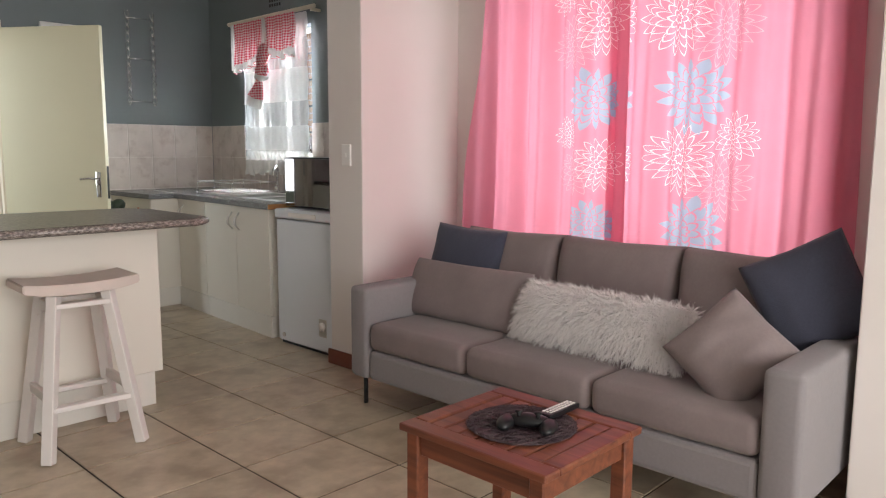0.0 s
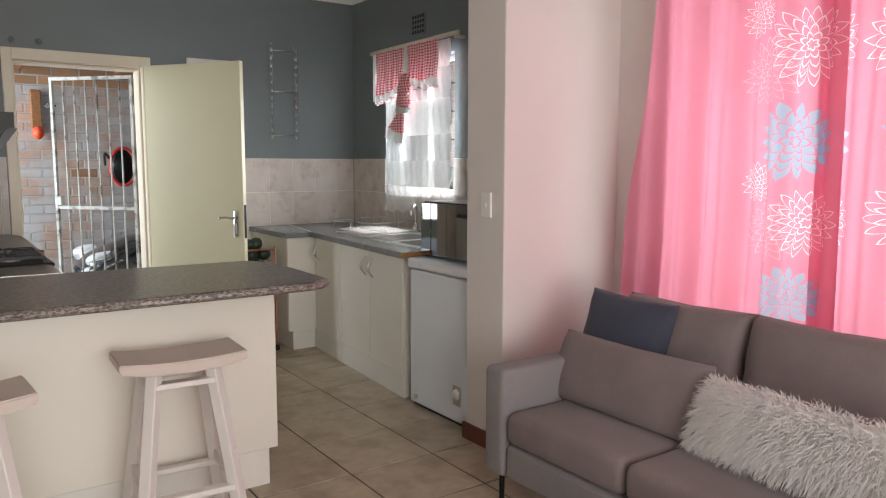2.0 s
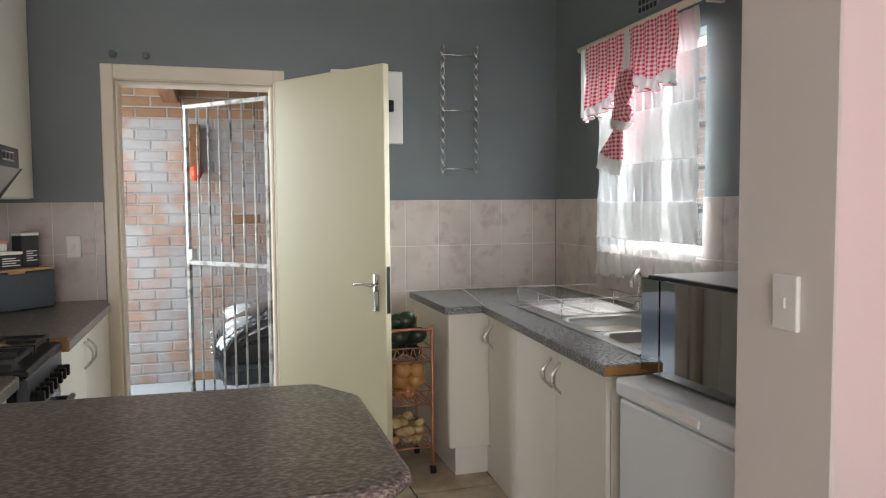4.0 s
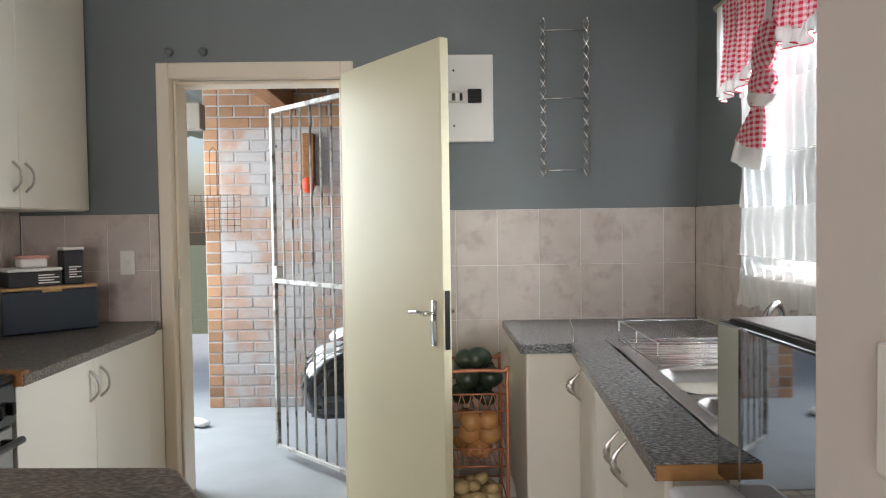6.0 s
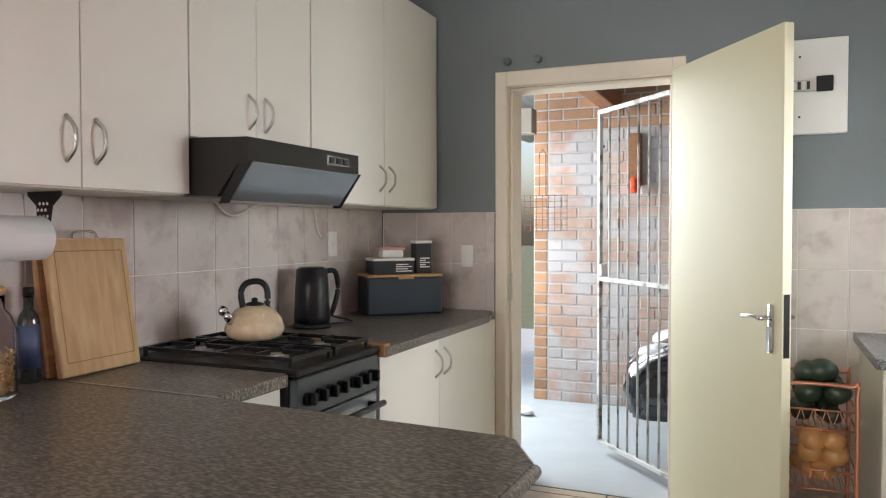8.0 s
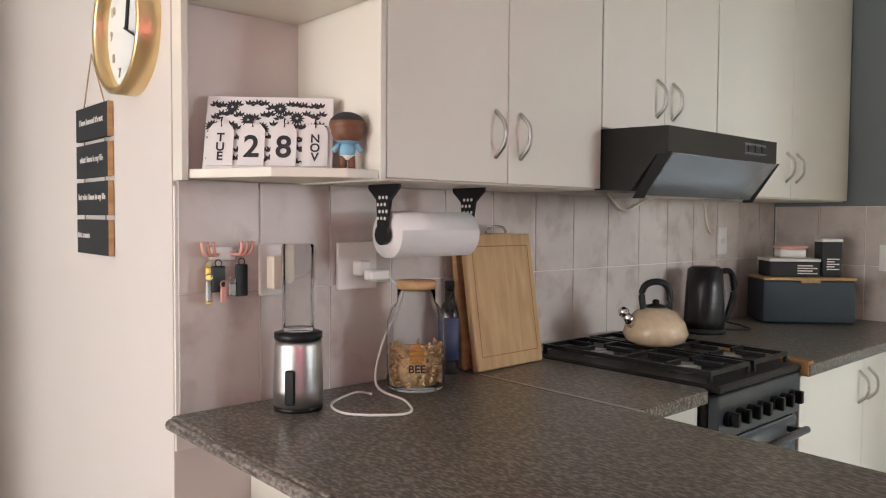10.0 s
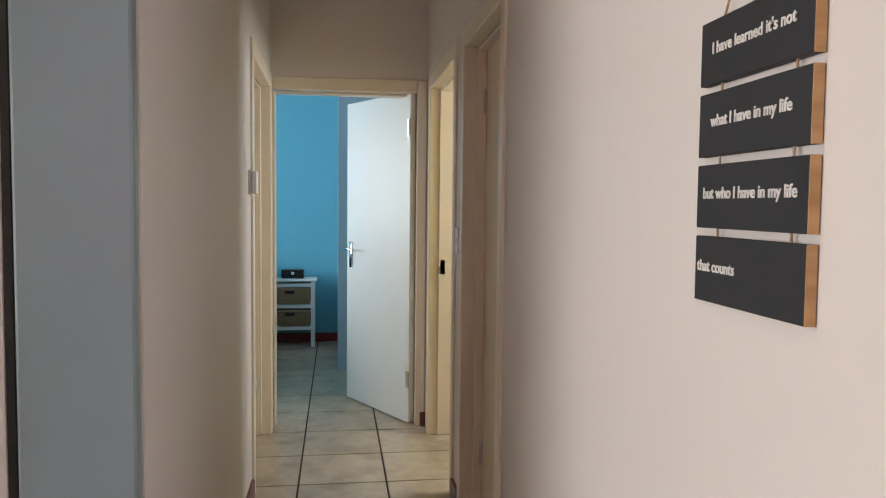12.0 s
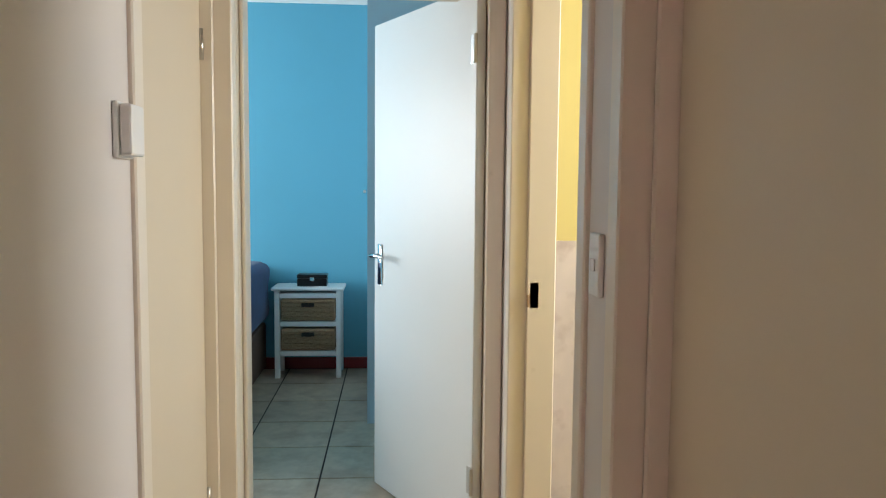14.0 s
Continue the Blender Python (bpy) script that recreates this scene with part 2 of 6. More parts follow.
def flower_print(m, flowers):
    """Large petalled flowers printed on a cloth that hangs in the yz plane."""
    nt = m.node_tree
    geo = nt.nodes.new("ShaderNodeNewGeometry")
    sep = nt.nodes.new("ShaderNodeSeparateXYZ")
    nt.links.new(geo.outputs["Position"], sep.inputs[0])

    def op(kind, a, b=0.0, c=0.0):
        n = nt.nodes.new("ShaderNodeMath")
        n.operation = kind
        for slot, v in zip(n.inputs, (a, b, c)):
            if isinstance(v, (int, float)):
                slot.default_value = v
            else:
                nt.links.new(v, slot)
        return n.outputs[0]

    pr = next(n for n in nt.nodes if n.type == "BSDF_PRINCIPLED")
    tl = next(n for n in nt.nodes if n.type == "BSDF_TRANSLUCENT")
    color = pr.inputs["Base Color"].links[0].from_socket
    tints = {"filled": (0.40, 0.47, 0.58, 1), "white": (0.86, 0.74, 0.75, 1), "lilac": (0.78, 0.44, 0.50, 1)}
    for k, (cy, cz, rad, style, n) in enumerate(flowers):
        dy, dz = op("SUBTRACT", sep.outputs["Y"], cy), op("SUBTRACT", sep.outputs["Z"], cz)
        r = op("DIVIDE", op("SQRT", op("ADD", op("MULTIPLY", dy, dy), op("MULTIPLY", dz, dz))), rad)
        th = op("ARCTAN2", dz, dy)
        wob = op("MULTIPLY", r, op("MULTIPLY_ADD", op("SINE", op("MULTIPLY_ADD", th, 3.0, k * 1.9)), 0.07, 1.0))
        lines, whole = None, None
        for j, scale in enumerate((1.0, 0.78, 0.56, 0.35, 0.17)):
            count = max(6, n - 3 * j)
            tri = op("MULTIPLY", op("PINGPONG", op("MULTIPLY_ADD", th, count / (2 * math.pi), 40 + k * 0.37 + j * 0.31), 0.5), 2.0)
            gap = op("SUBTRACT", op("MULTIPLY", op("MULTIPLY_ADD", op("POWER", tri, 0.55), 0.42, 0.58), scale), wob)
            line = op("MULTIPLY", op("GREATER_THAN", gap, 0.0), op("LESS_THAN", gap, 0.045 if style != "filled" else 0.05))
            if j == 0:
                whole = op("GREATER_THAN", gap, 0.0)
                lines = line if style != "filled" else op("MULTIPLY", op("LESS_THAN", tri, 0.16), op("GREATER_THAN", wob, 0.62))
            else:
                lines = op("MAXIMUM", lines, line)
        mask = op("MULTIPLY", whole, op("SUBTRACT", 1.0, lines)) if style == "filled" else lines
        mx = nt.nodes.new("ShaderNodeMix")
        mx.data_type = "RGBA"
        nt.links.new(mask, mx.inputs["Factor"])
        nt.links.new(color, mx.inputs["A"])
        mx.inputs["B"].default_value = tints[style]
        color = mx.outputs["Result"]
    nt.links.new(color, pr.inputs["Base Color"])
    nt.links.new(color, tl.inputs["Color"])


flower_print(M_CURTAIN, (
    (2.15, 1.71, 0.13, "lilac", 19), (1.43, 1.72, 0.16, "lilac", 19), (1.425, 1.05, 0.155, "lilac", 19), (2.13, 1.09, 0.12, "lilac", 17),
    (2.04, 1.44, 0.15, "filled", 15), (1.56, 1.44, 0.17, "filled", 15), (1.55, 0.84, 0.155, "filled", 15), (2.04, 0.84, 0.115, "filled", 15),
    (2.00, 1.80, 0.15, "white", 17), (1.645, 1.78, 0.165, "white", 17), (2.20, 1.28, 0.08, "white", 15), (1.99, 1.13, 0.13, "white", 17),
    (1.61, 1.16, 0.16, "white", 19), (1.355, 1.255, 0.105, "white", 17), (2.21, 1.93, 0.08, "white", 15), (1.35, 1.90, 0.1, "white", 15)))
M_NET = cloth_light("white_net", (0.80, 0.80, 0.79), 0.02, 0.05, 0.9, 0.4)
M_LACE = cloth_light("white_lace", (0.82, 0.82, 0.81), 0.025, 0.12, 0.9, 0.15)
M_GINGHAM = gingham("red_gingham")
M_CONC = mat("grey_concrete", (0.36, 0.38, 0.40), 0.75, var=0.14, scale=4, bump=0.15, bump_scale=30)
M_BRICK = mat("limewashed_brick", (0.42, 0.28, 0.22), 0.85, var=0.22, scale=12, bump=0.5, bump_scale=50, obj_var=0.08, second=(0.43, 0.405, 0.41), second_scale=4.5, second_amount=0.53)
M_BRICKC = mat("orange_brick", (0.36, 0.20, 0.115), 0.85, var=0.2, scale=14, bump=0.4, bump_scale=50, obj_var=0.22)
M_MORTAR = mat("grey_mortar", (0.43, 0.40, 0.40), 0.95, var=0.15, scale=15)
M_ZINC = mat("corrugated_zinc", (0.5, 0.52, 0.54), 0.4, 0.8, var=0.1)
M_BEAM = wood("roof_beam_wood", (0.20, 0.08, 0.03), (0.34, 0.15, 0.06), 0.6, 1)
M_GATE = mat("chipped_white_steel", (0.55, 0.54, 0.52), 0.4, var=0.08, scale=20, second=(0.16, 0.13, 0.11), second_scale=14, second_amount=0.42)
M_CAR = mat("dark_car_paint", (0.02, 0.022, 0.026), 0.12, 0.2, var=0.05, coat=1.0)
M_GLASS = mat("clear_glass", (0.97, 0.98, 0.98), 0.02, var=0.0, trans=1.0)
M_THIN = mat("thin_clear_glass", (0.98, 0.99, 0.99), 0.02, var=0.0, trans=1.0)
M_THIN.node_tree.nodes["Principled BSDF"].inputs["IOR"].default_value = 1.08
M_LAMPG = mat("headlight_lens", (0.75, 0.77, 0.8), 0.08, 0.3, var=0.05)
M_RED = mat("red_plastic", (0.55, 0.03, 0.03), 0.35, var=0.1)
M_COPPER = mat("copper_wire", (0.60, 0.26, 0.16), 0.35, 0.8, var=0.1)
M_SQUASH = mat("dark_green_squash", (0.02, 0.035, 0.02), 0.35, var=0.4, scale=20)
M_ONION = mat("brown_onion_skin", (0.50, 0.25, 0.09), 0.4, var=0.25, scale=25)
M_POTATO = mat("pale_potato_skin", (0.52, 0.40, 0.20), 0.6, var=0.2, scale=30)
M_KETTLE = mat("speckled_cream_enamel", (0.52, 0.40, 0.27), 0.2, var=0.25, scale=40)
M_NAVYBOX = mat("dark_blue_metal_bin", (0.02, 0.03, 0.045), 0.4, var=0.08)
M_PAPER = mat("white_paper", (0.80, 0.77, 0.76), 0.85, var=0.02, bump=0.15, bump_scale=120)
M_SLATE = mat("black_sign_board", (0.022, 0.024, 0.028), 0.6, var=0.1)
M_ROPE = mat("jute_string", (0.40, 0.27, 0.16), 0.9, var=0.15)
M_BRASS = mat("pale_gold_rim", (0.80, 0.62, 0.33), 0.3, 0.9, var=0.04)
M_INK = mat("black_ink", (0.03, 0.03, 0.035), 0.7, var=0.1)
M_SKIN = mat("brown_vinyl", (0.16, 0.06, 0.03), 0.5, var=0.02)
M_GOLD = mat("yellow_brass_key", (0.6, 0.38, 0.09), 0.3, 1.0, var=0.1)
M_PINKP = mat("rose_plastic", (0.75, 0.36, 0.30), 0.4, var=0.05)
M_CEREAL = mat("cereal_rings", (0.72, 0.52, 0.28), 0.8, var=0.3, scale=45, second=(0.40, 0.11, 0.07), second_scale=60, second_amount=0.4)
M_BOTTLE = mat("dark_glass_bottle", (0.015, 0.016, 0.014), 0.1, var=0.1, coat=0.5)
M_LABEL = mat("blue_label", (0.05, 0.07, 0.14), 0.5, var=0.1)
M_WICKER = mat("brown_wicker", (0.30, 0.20, 0.11), 0.7, var=0.4, scale=70, bump=0.5, bump_scale=120)
M_DUVET = mat("blue_bedding", (0.02, 0.05, 0.13), 0.9, var=0.3, scale=15)
M_BEDB = mat("brown_bed_base", (0.12, 0.07, 0.05), 0.9, var=0.15)
M_PURPLE = cloth_light("dark_purple_curtain", (0.10, 0.04, 0.08), 0.2)
M_DIAL = mat("white_clock_dial", (0.82, 0.84, 0.84), 0.4, var=0.03)
M_VENT = mat("shadowed_vent_hole", (0.03, 0.03, 0.03), 0.9, var=0.1)
M_ORANGE = mat("red_orange_plastic", (0.70, 0.08, 0.03), 0.4, var=0.05)

for dark in (M_BLACK, M_BLACKM, M_HOOD):
    dark.node_tree.nodes["Principled BSDF"].inputs["Specular IOR Level"].default_value = 0.3
for fabric in (M_SOFA, M_SOFA2, M_NAVY, M_FUR, M_DUVET):
    fabric.node_tree.nodes["Principled BSDF"].inputs["Specular IOR Level"].default_value = 0.12
    fabric.node_tree.nodes["Principled BSDF"].inputs["Sheen Weight"].default_value = 0.15


# ---- mesh helpers ----
def join(*bms):
    out = bmesh.new()
    for b in bms:
        me = bpy.data.meshes.new("t")
        b.to_mesh(me)
        out.from_mesh(me)
        bpy.data.meshes.remove(me)
        b.free()
    return out


def box(x0, x1, y0, y1, z0, z1, bev=0.0, seg=1):
    bm = bmesh.new()
    bmesh.ops.create_cube(bm, size=1)
    bmesh.ops.scale(bm, vec=(x1 - x0, y1 - y0, z1 - z0), verts=bm.verts)
    bmesh.ops.translate(bm, vec=((x0 + x1) / 2, (y0 + y1) / 2, (z0 + z1) / 2), verts=bm.verts)
    if bev:
        bmesh.ops.bevel(bm, geom=bm.edges[:], offset=bev, segments=seg, affect="EDGES", profile=0.5)
    return bm


def prism(poly, z0, z1, bev=0.0):
    bm = bmesh.new()
    vs = [bm.verts.new((x, y, z0)) for x, y in poly]
    f = bm.faces.new(vs)
    up = bmesh.ops.extrude_face_region(bm, geom=[f])
    bmesh.ops.translate(bm, vec=(0, 0, z1 - z0), verts=[v for v in up["geom"] if isinstance(v, bmesh.types.BMVert)])
    bmesh.ops.recalc_face_normals(bm, faces=bm.faces)
    if bev:
        bmesh.ops.bevel(bm, geom=bm.edges[:], offset=bev, segments=2, affect="EDGES", profile=0.5)
    return bm


def cyl(p0, p1, r, r2=None, seg=16):
    bm = bmesh.new()
    d = Vector(p1) - Vector(p0)
    m = Matrix.Translation((Vector(p0) + Vector(p1)) / 2) @ d.to_track_quat("Z", "Y").to_matrix().to_4x4()
    bmesh.ops.create_cone(bm, cap_ends=True, segments=seg, radius1=r, radius2=r if r2 is None else r2, depth=d.length, matrix=m)
    return bm


def lathe(profile, x, y, seg=28):
    """A turned shape: rows of radius and height round an upright axis."""
    bm = bmesh.new()
    rings = []
    for r, z in profile:
        rings.append([bm.verts.new((x + r * math.cos(2 * math.pi * i / seg), y + r * math.sin(2 * math.pi * i / seg), z)) for i in range(seg)])
    for a, b in zip(rings, rings[1:]):
        for i in range(seg):
            bm.faces.new((a[i], a[(i + 1) % seg], b[(i + 1) % seg], b[i]))
    bm.faces.new(list(reversed(rings[0])))
    bm.faces.new(rings[-1])
    bmesh.ops.remove_doubles(bm, verts=bm.verts, dist=0.0002)
    bmesh.ops.recalc_face_normals(bm, faces=bm.faces)
    return bm


def tube(points, r, closed=False, seg=8):
    """A round bar along a line of points."""
    pts = [Vector(p) for p in points]
    n = len(pts)
    bm = bmesh.new()
    rings = []
    for i, p in enumerate(pts):
        a = pts[i - 1] if i or closed else p
        b = pts[(i + 1) % n] if i < n - 1 or closed else p
        d = (b - a).normalized()
        side = d.cross(Vector((0, 0, 1)))
        if side.length < 0.05:
            side = d.cross(Vector((1, 0, 0)))
        side.normalize()
        up = side.cross(d)
        rings.append([bm.verts.new(p + r * (math.cos(2 * math.pi * k / seg) * side + math.sin(2 * math.pi * k / seg) * up)) for k in range(seg)])
    for i in range(n if closed else n - 1):
        a, b = rings[i], rings[(i + 1) % n]
        for k in range(seg):
            bm.faces.new((a[k], a[(k + 1) % seg], b[(k + 1) % seg], b[k]))
    if not closed:
        bm.faces.new(rings[0])
        bm.faces.new(rings[-1])
    bmesh.ops.recalc_face_normals(bm, faces=bm.faces)
    return bm


def curve_pts(ctrl, n=8):
    """A smooth line through control points."""
    c = [Vector(p) for p in ctrl]
    c = [2 * c[0] - c[1], *c, 2 * c[-1] - c[-2]]
    out = []
    for i in range(1, len(c) - 2):
        for k in range(n):
            t = k / n
            out.append(0.5 * (2 * c[i] + (c[i + 1] - c[i - 1]) * t + (2 * c[i - 1] - 5 * c[i] + 4 * c[i + 1] - c[i + 2]) * t * t + (3 * c[i] - c[i - 1] - 3 * c[i + 1] + c[i + 2]) * t ** 3))
    out.append(c[-2])
    return out


def ball(x, y, z, rx, ry=None, rz=None, seg=12):
    bm = bmesh.new()
    bmesh.ops.create_uvsphere(bm, u_segments=seg, v_segments=max(6, seg // 2 + 2), radius=1)
    bmesh.ops.scale(bm, vec=(rx, ry or rx, rz or rx), verts=bm.verts)
    bmesh.ops.translate(bm, vec=(x, y, z), verts=bm.verts)
    return bm


def pillow(w, h, t, seed=0, n=22, wrinkle=0.006, pinch=0.5):
    """A stuffed cushion that stands in the local xz plane, about its middle."""
    bm = bmesh.new()
    grid = {}
    for s in (1, -1):
        for i in range(n + 1):
            for k in range(n + 1):
                u, v = 2 * i / n - 1, 2 * k / n - 1
                edge = i in (0, n) or k in (0, n)
                if edge and s < 0:
                    grid[s, i, k] = grid[1, i, k]
                    continue
                th = ((1 - abs(u) ** 2.6) * (1 - abs(v) ** 2.6)) ** pinch
                inx = 1 - 0.05 * (1 - abs(v)) * abs(u) ** 4
                inz = 1 - 0.05 * (1 - abs(u)) * abs(v) ** 4
                p = Vector((u * w / 2 * inx, 0, v * h / 2 * inz))
                nz = noise.noise(Vector((p.x * 9 + seed * 7, s * 3.0, p.z * 9))) * wrinkle * (0 if edge else 1)
                nz += noise.noise(Vector((p.x * 25 + seed, p.z * 7, s * 2.0))) * wrinkle * 0.5 * (0 if edge else 1)
                p.y = -s * (t / 2 * th + nz)
                grid[s, i, k] = bm.verts.new(p)
    for s in (1, -1):
        for i in range(n):
            for k in range(n):
                q = [grid[s, i, k], grid[s, i + 1, k], grid[s, i + 1, k + 1], grid[s, i, k + 1]]
                bm.faces.new(q if s > 0 else list(reversed(q)))
    bmesh.ops.recalc_face_normals(bm, faces=bm.faces)
    return bm


WORLD = {}


def thing(name, m, label, category, group=""):
    """An Empty at a thing's base; m: its pose, or its place."""
    ob = new(name)
    m = m if isinstance(m, Matrix) else Matrix.Translation(m)
    ob.matrix_basis = m
    ob.empty_display_size = 0.1
    WORLD[ob] = m
    return tagged(ob, label, category, group)


def part(name, bm, material, parent=None, label="", smooth=False, local=False):
    """One mesh object from a bmesh; in the world's places unless local."""
    if parent is not None and not local:
        bm.transform(WORLD[parent].inverted())
    me = bpy.data.meshes.new(name)
    bm.to_mesh(me)
    bm.free()
    me.materials.append(material)
    for poly in me.polygons:
        poly.use_smooth = smooth
    ob = new(name, me)
    if parent is not None:
        ob.parent = parent
        WORLD[ob] = WORLD[parent]
    else:
        WORLD[ob] = Matrix.Identity(4)
    return tagged(ob, label)


def solo(name, bm, material, label, category, smooth=False, kind="", group=""):
    return tagged(part(name, bm, material, None, "", smooth), label, category, group, kind)


def struct(name, bm, material, label="", category=""):
    return tagged(part(name, bm, material), label, category or "structure", "", "structure")


def text(name, body, size, m, material, parent, spacing=1.0):
    data = bpy.data.curves.new("t", "FONT")
    data.body, data.size, data.align_x, data.align_y, data.extrude = body, size, "CENTER", "CENTER", 0.0006
    data.space_line, data.offset = spacing, size * 0.018
    tmp = bpy.data.objects.new("t", data)
    scene.collection.objects.link(tmp)
    me = bpy.data.meshes.new_from_object(tmp.evaluated_get(bpy.context.evaluated_depsgraph_get()))
    bpy.data.objects.remove(tmp)
    bm = bmesh.new()
    bm.from_mesh(me)
    bm.transform(m)
    return part(name, bm, material, parent)


def shared(name, me, m, parent):
    ob = new(name, me)
    ob.parent = parent
    ob.matrix_basis = m
    return ob


# ---- structure ----
N, W, EK, EL, CY, CEIL = 6.14, -0.05, 3.185, 3.02, 3.165, 2.72
HS, HE = 2.235, -4.165          # hall: south wall face, end wall face
GX = -1.21                      # grey wall of the living room


def wall_open(name, axis, a0, a1, b0, b1, holes, material, label, z1=CEIL):
    """A wall along x or y from a0 to a1, from b0 to b1 thick, with openings (a, a, z, z) right through it."""
    bms, at = [], a0
    def add(p, q, z0, z2):
        if q - p > 0.001 and z2 - z0 > 0.001:
            bms.append(box(p, q, b0, b1, z0, z2) if axis == "x" else box(b0, b1, p, q, z0, z2))
    for p, q, z0, z2 in sorted(holes):
        add(at, p, 0, z1)
        add(p, q, 0, z0)
        add(p, q, z2, z1)
        at = q
    add(at, a1, 0, z1)
    return struct(name, join(*bms), material, label, "wall")


wall_north = wall_open("wall_north", "x", W - 0.2, EK + 0.2, N, N + 0.2, [(0.66, 1.5, 0, 2.05)], M_GREY, "grey painted kitchen wall above a tiled band")
wall_kitchen_west = wall_open("wall_kitchen_west", "y", CY, N, W - 0.2, W, [], M_WALL, "cream wall behind the kitchen units")
wall_kitchen_east = wall_open("wall_kitchen_east", "y", 3.32, N, EK, EK + 0.2, [(4.67, 5.6, 1.13, 2.12)], M_GREY, "grey painted kitchen wall with a window")
struct("wall_pier", box(2.29, EK + 0.2, 3.04, 3.32, 0, CEIL, 0.004), M_WALL, "cream plastered wall pier beside the sofa", "wall")
wall_open("wall_living_east", "y", 0.67, 3.04, EL, EL + 0.2, [(1.05, 2.72, 0.55, 2.2)], M_WALL, "cream living room wall with a curtained window")
struct("wall_pier_south", box(2.3, EL + 0.2, 0.45, 0.67, 0, CEIL, 0.004), M_WALL, "cream plastered wall pier beside the sofa", "wall")
wall_open("wall_living_east_end", "y", -2.2, 0.45, EL, EL + 0.2, [], M_WALL, "cream living room wall")
# unseen wall; its opening is assumed and lets the fill lamp in
wall_open("wall_south", "x", GX - 0.2, EL + 0.2, -2.4, -2.2, [(-0.95, 2.05, 0.25, 2.25)], M_WALL, "unseen cream living room wall with an assumed window opening")
wall_open("wall_living_west", "y", -2.2, HS - 0.142, GX - 0.2, GX, [], M_WALL, "cream painted living room wall")
wall_open("wall_hall_north", "x", HE, W - 0.2, CY, CY + 0.14, [(-2.82, -2.08, 0, 2.06), (-3.98, -3.07, 0, 2.06)], M_WALL, "cream hall wall with two doorways")
struct("wall_hall_corner", box(W - 0.2, W - 0.001, CY - 0.001, CY + 0.14, 0, CEIL), M_WALL, "cream wall corner of the hall", "wall")
wall_open("wall_hall_south", "x", HE, GX - 0.012, HS - 0.14, HS, [(-4.09, -3.18, 0, 2.06)], M_WALL, "cream hall wall with a doorway")
struct("wall_hall_south_end", box(GX - 0.0118, GX, HS - 0.14, HS - 0.0005, 0, CEIL), M_WALL, "cream painted wall corner", "wall")
wall_open("wall_hall_end", "y", HS - 0.14, CY + 0.14, HE - 0.14, HE, [(2.228, 3.115, 0, 2.06)], M_WALL, "cream wall with the bedroom doorway")
# bedroom
wall_open("wall_bedroom_west", "y", -0.6, 3.4, -7.3, -7.1, [], M_BLUE, "bright blue bedroom wall")
wall_open("wall_bedroom_south", "x", -7.3, HE, -0.8, -0.6, [(-6.6, -5.0, 1.0, 2.2)], M_BLUE, "blue bedroom wall with a window")
wall_open("wall_bedroom_north", "x", -7.3, HE - 0.14, 3.4, 3.6, [], M_BLUE, "blue bedroom wall")
wall_open("wall_bedroom_east", "y", -0.6, HS - 0.14, HE - 0.14, HE, [], M_BLUE, "blue bedroom wall")
struct("wall_bedroom_recess", box(-7.1, -5.755, 2.633, 3.4, 0, CEIL), mat("pale_blue_wall_paint", (0.50, 0.62, 0.68), 0.5, var=0.03), "pale blue wall corner in the bedroom", "wall")
# bathroom and the closed rooms
wall_open("wall_bath_west", "y", CY + 0.14, 5.1, -4.4, -4.2, [], M_YEL, "yellow bathroom wall above tiles")
wall_open("wall_bath_north", "x", -4.4, -2.9, 5.1, 5.3, [(-3.85, -3.15, 1.4, 2.1)], M_YEL, "yellow bathroom wall with a window")
wall_open("wall_bath_east", "y", CY + 0.14, 5.1, -2.97, -2.9, [], M_YEL, "yellow bathroom wall")
struct("bath_tiling", box(-4.2, -4.188, CY + 0.14, 5.1, 0, 1.16), M_WTILE, "beige bathroom wall tiling", "tiling")
struct("ceiling", join(box(-7.3, GX, -0.8, 5.3, CEIL, CEIL + 0.1), box(GX - 0.01, EK + 0.2, -2.4, N + 0.2, CEIL, CEIL + 0.1)), M_CEIL, "white plasterboard ceiling", "ceiling")


def cornice(name, x0, x1, y0, y1, side):
    """A cove moulding against one side of a room."""
    prof = [(0, 0), (0.012, 0), (0.025, 0.022), (0.05, 0.045), (0.06, 0.055), (0, 0.055)]
    bm = bmesh.new()
    rows = []
    for end in (0, 1):
        row = []
        for d, h in prof:
            if side in "NS":
                row.append(bm.verts.new((x1 if end else x0, y0 - d if side == "N" else y0 + d, CEIL - 0.056 + h)))
            else:
                row.append(bm.verts.new((x0 - d if side == "E" else x0 + d, y1 if end else y0, CEIL - 0.056 + h)))
        rows.append(row)
    for i in range(len(prof)):
        k = (i + 1) % len(prof)
        bm.faces.new((rows[0][i], rows[1][i], rows[1][k], rows[0][k]))
    bmesh.ops.recalc_face_normals(bm, faces=bm.faces)
    return struct(name, bm, M_CEIL, "white coved cornice", "cornice")


cornice("trim_1", W, EK, N, N, "N")
cornice("trim_2", EK, EK, 3.32, N, "E")
cornice("trim_3", HE, HE, HS, CY, "W")
cornice("trim_4", HE, W, CY, CY, "N")
cornice("trim_5", HE, GX, HS, HS, "S")
cornice("trim_6", -7.1, -7.1, -0.6, 2.63, "W")


def skirting(name, x0, x1, y0, y1, material=M_SKIRT, h=0.085):
    return struct(name, box(x0, x1, y0, y1, 0, h, 0.004), material, "dark red-brown skirting board", "skirting")


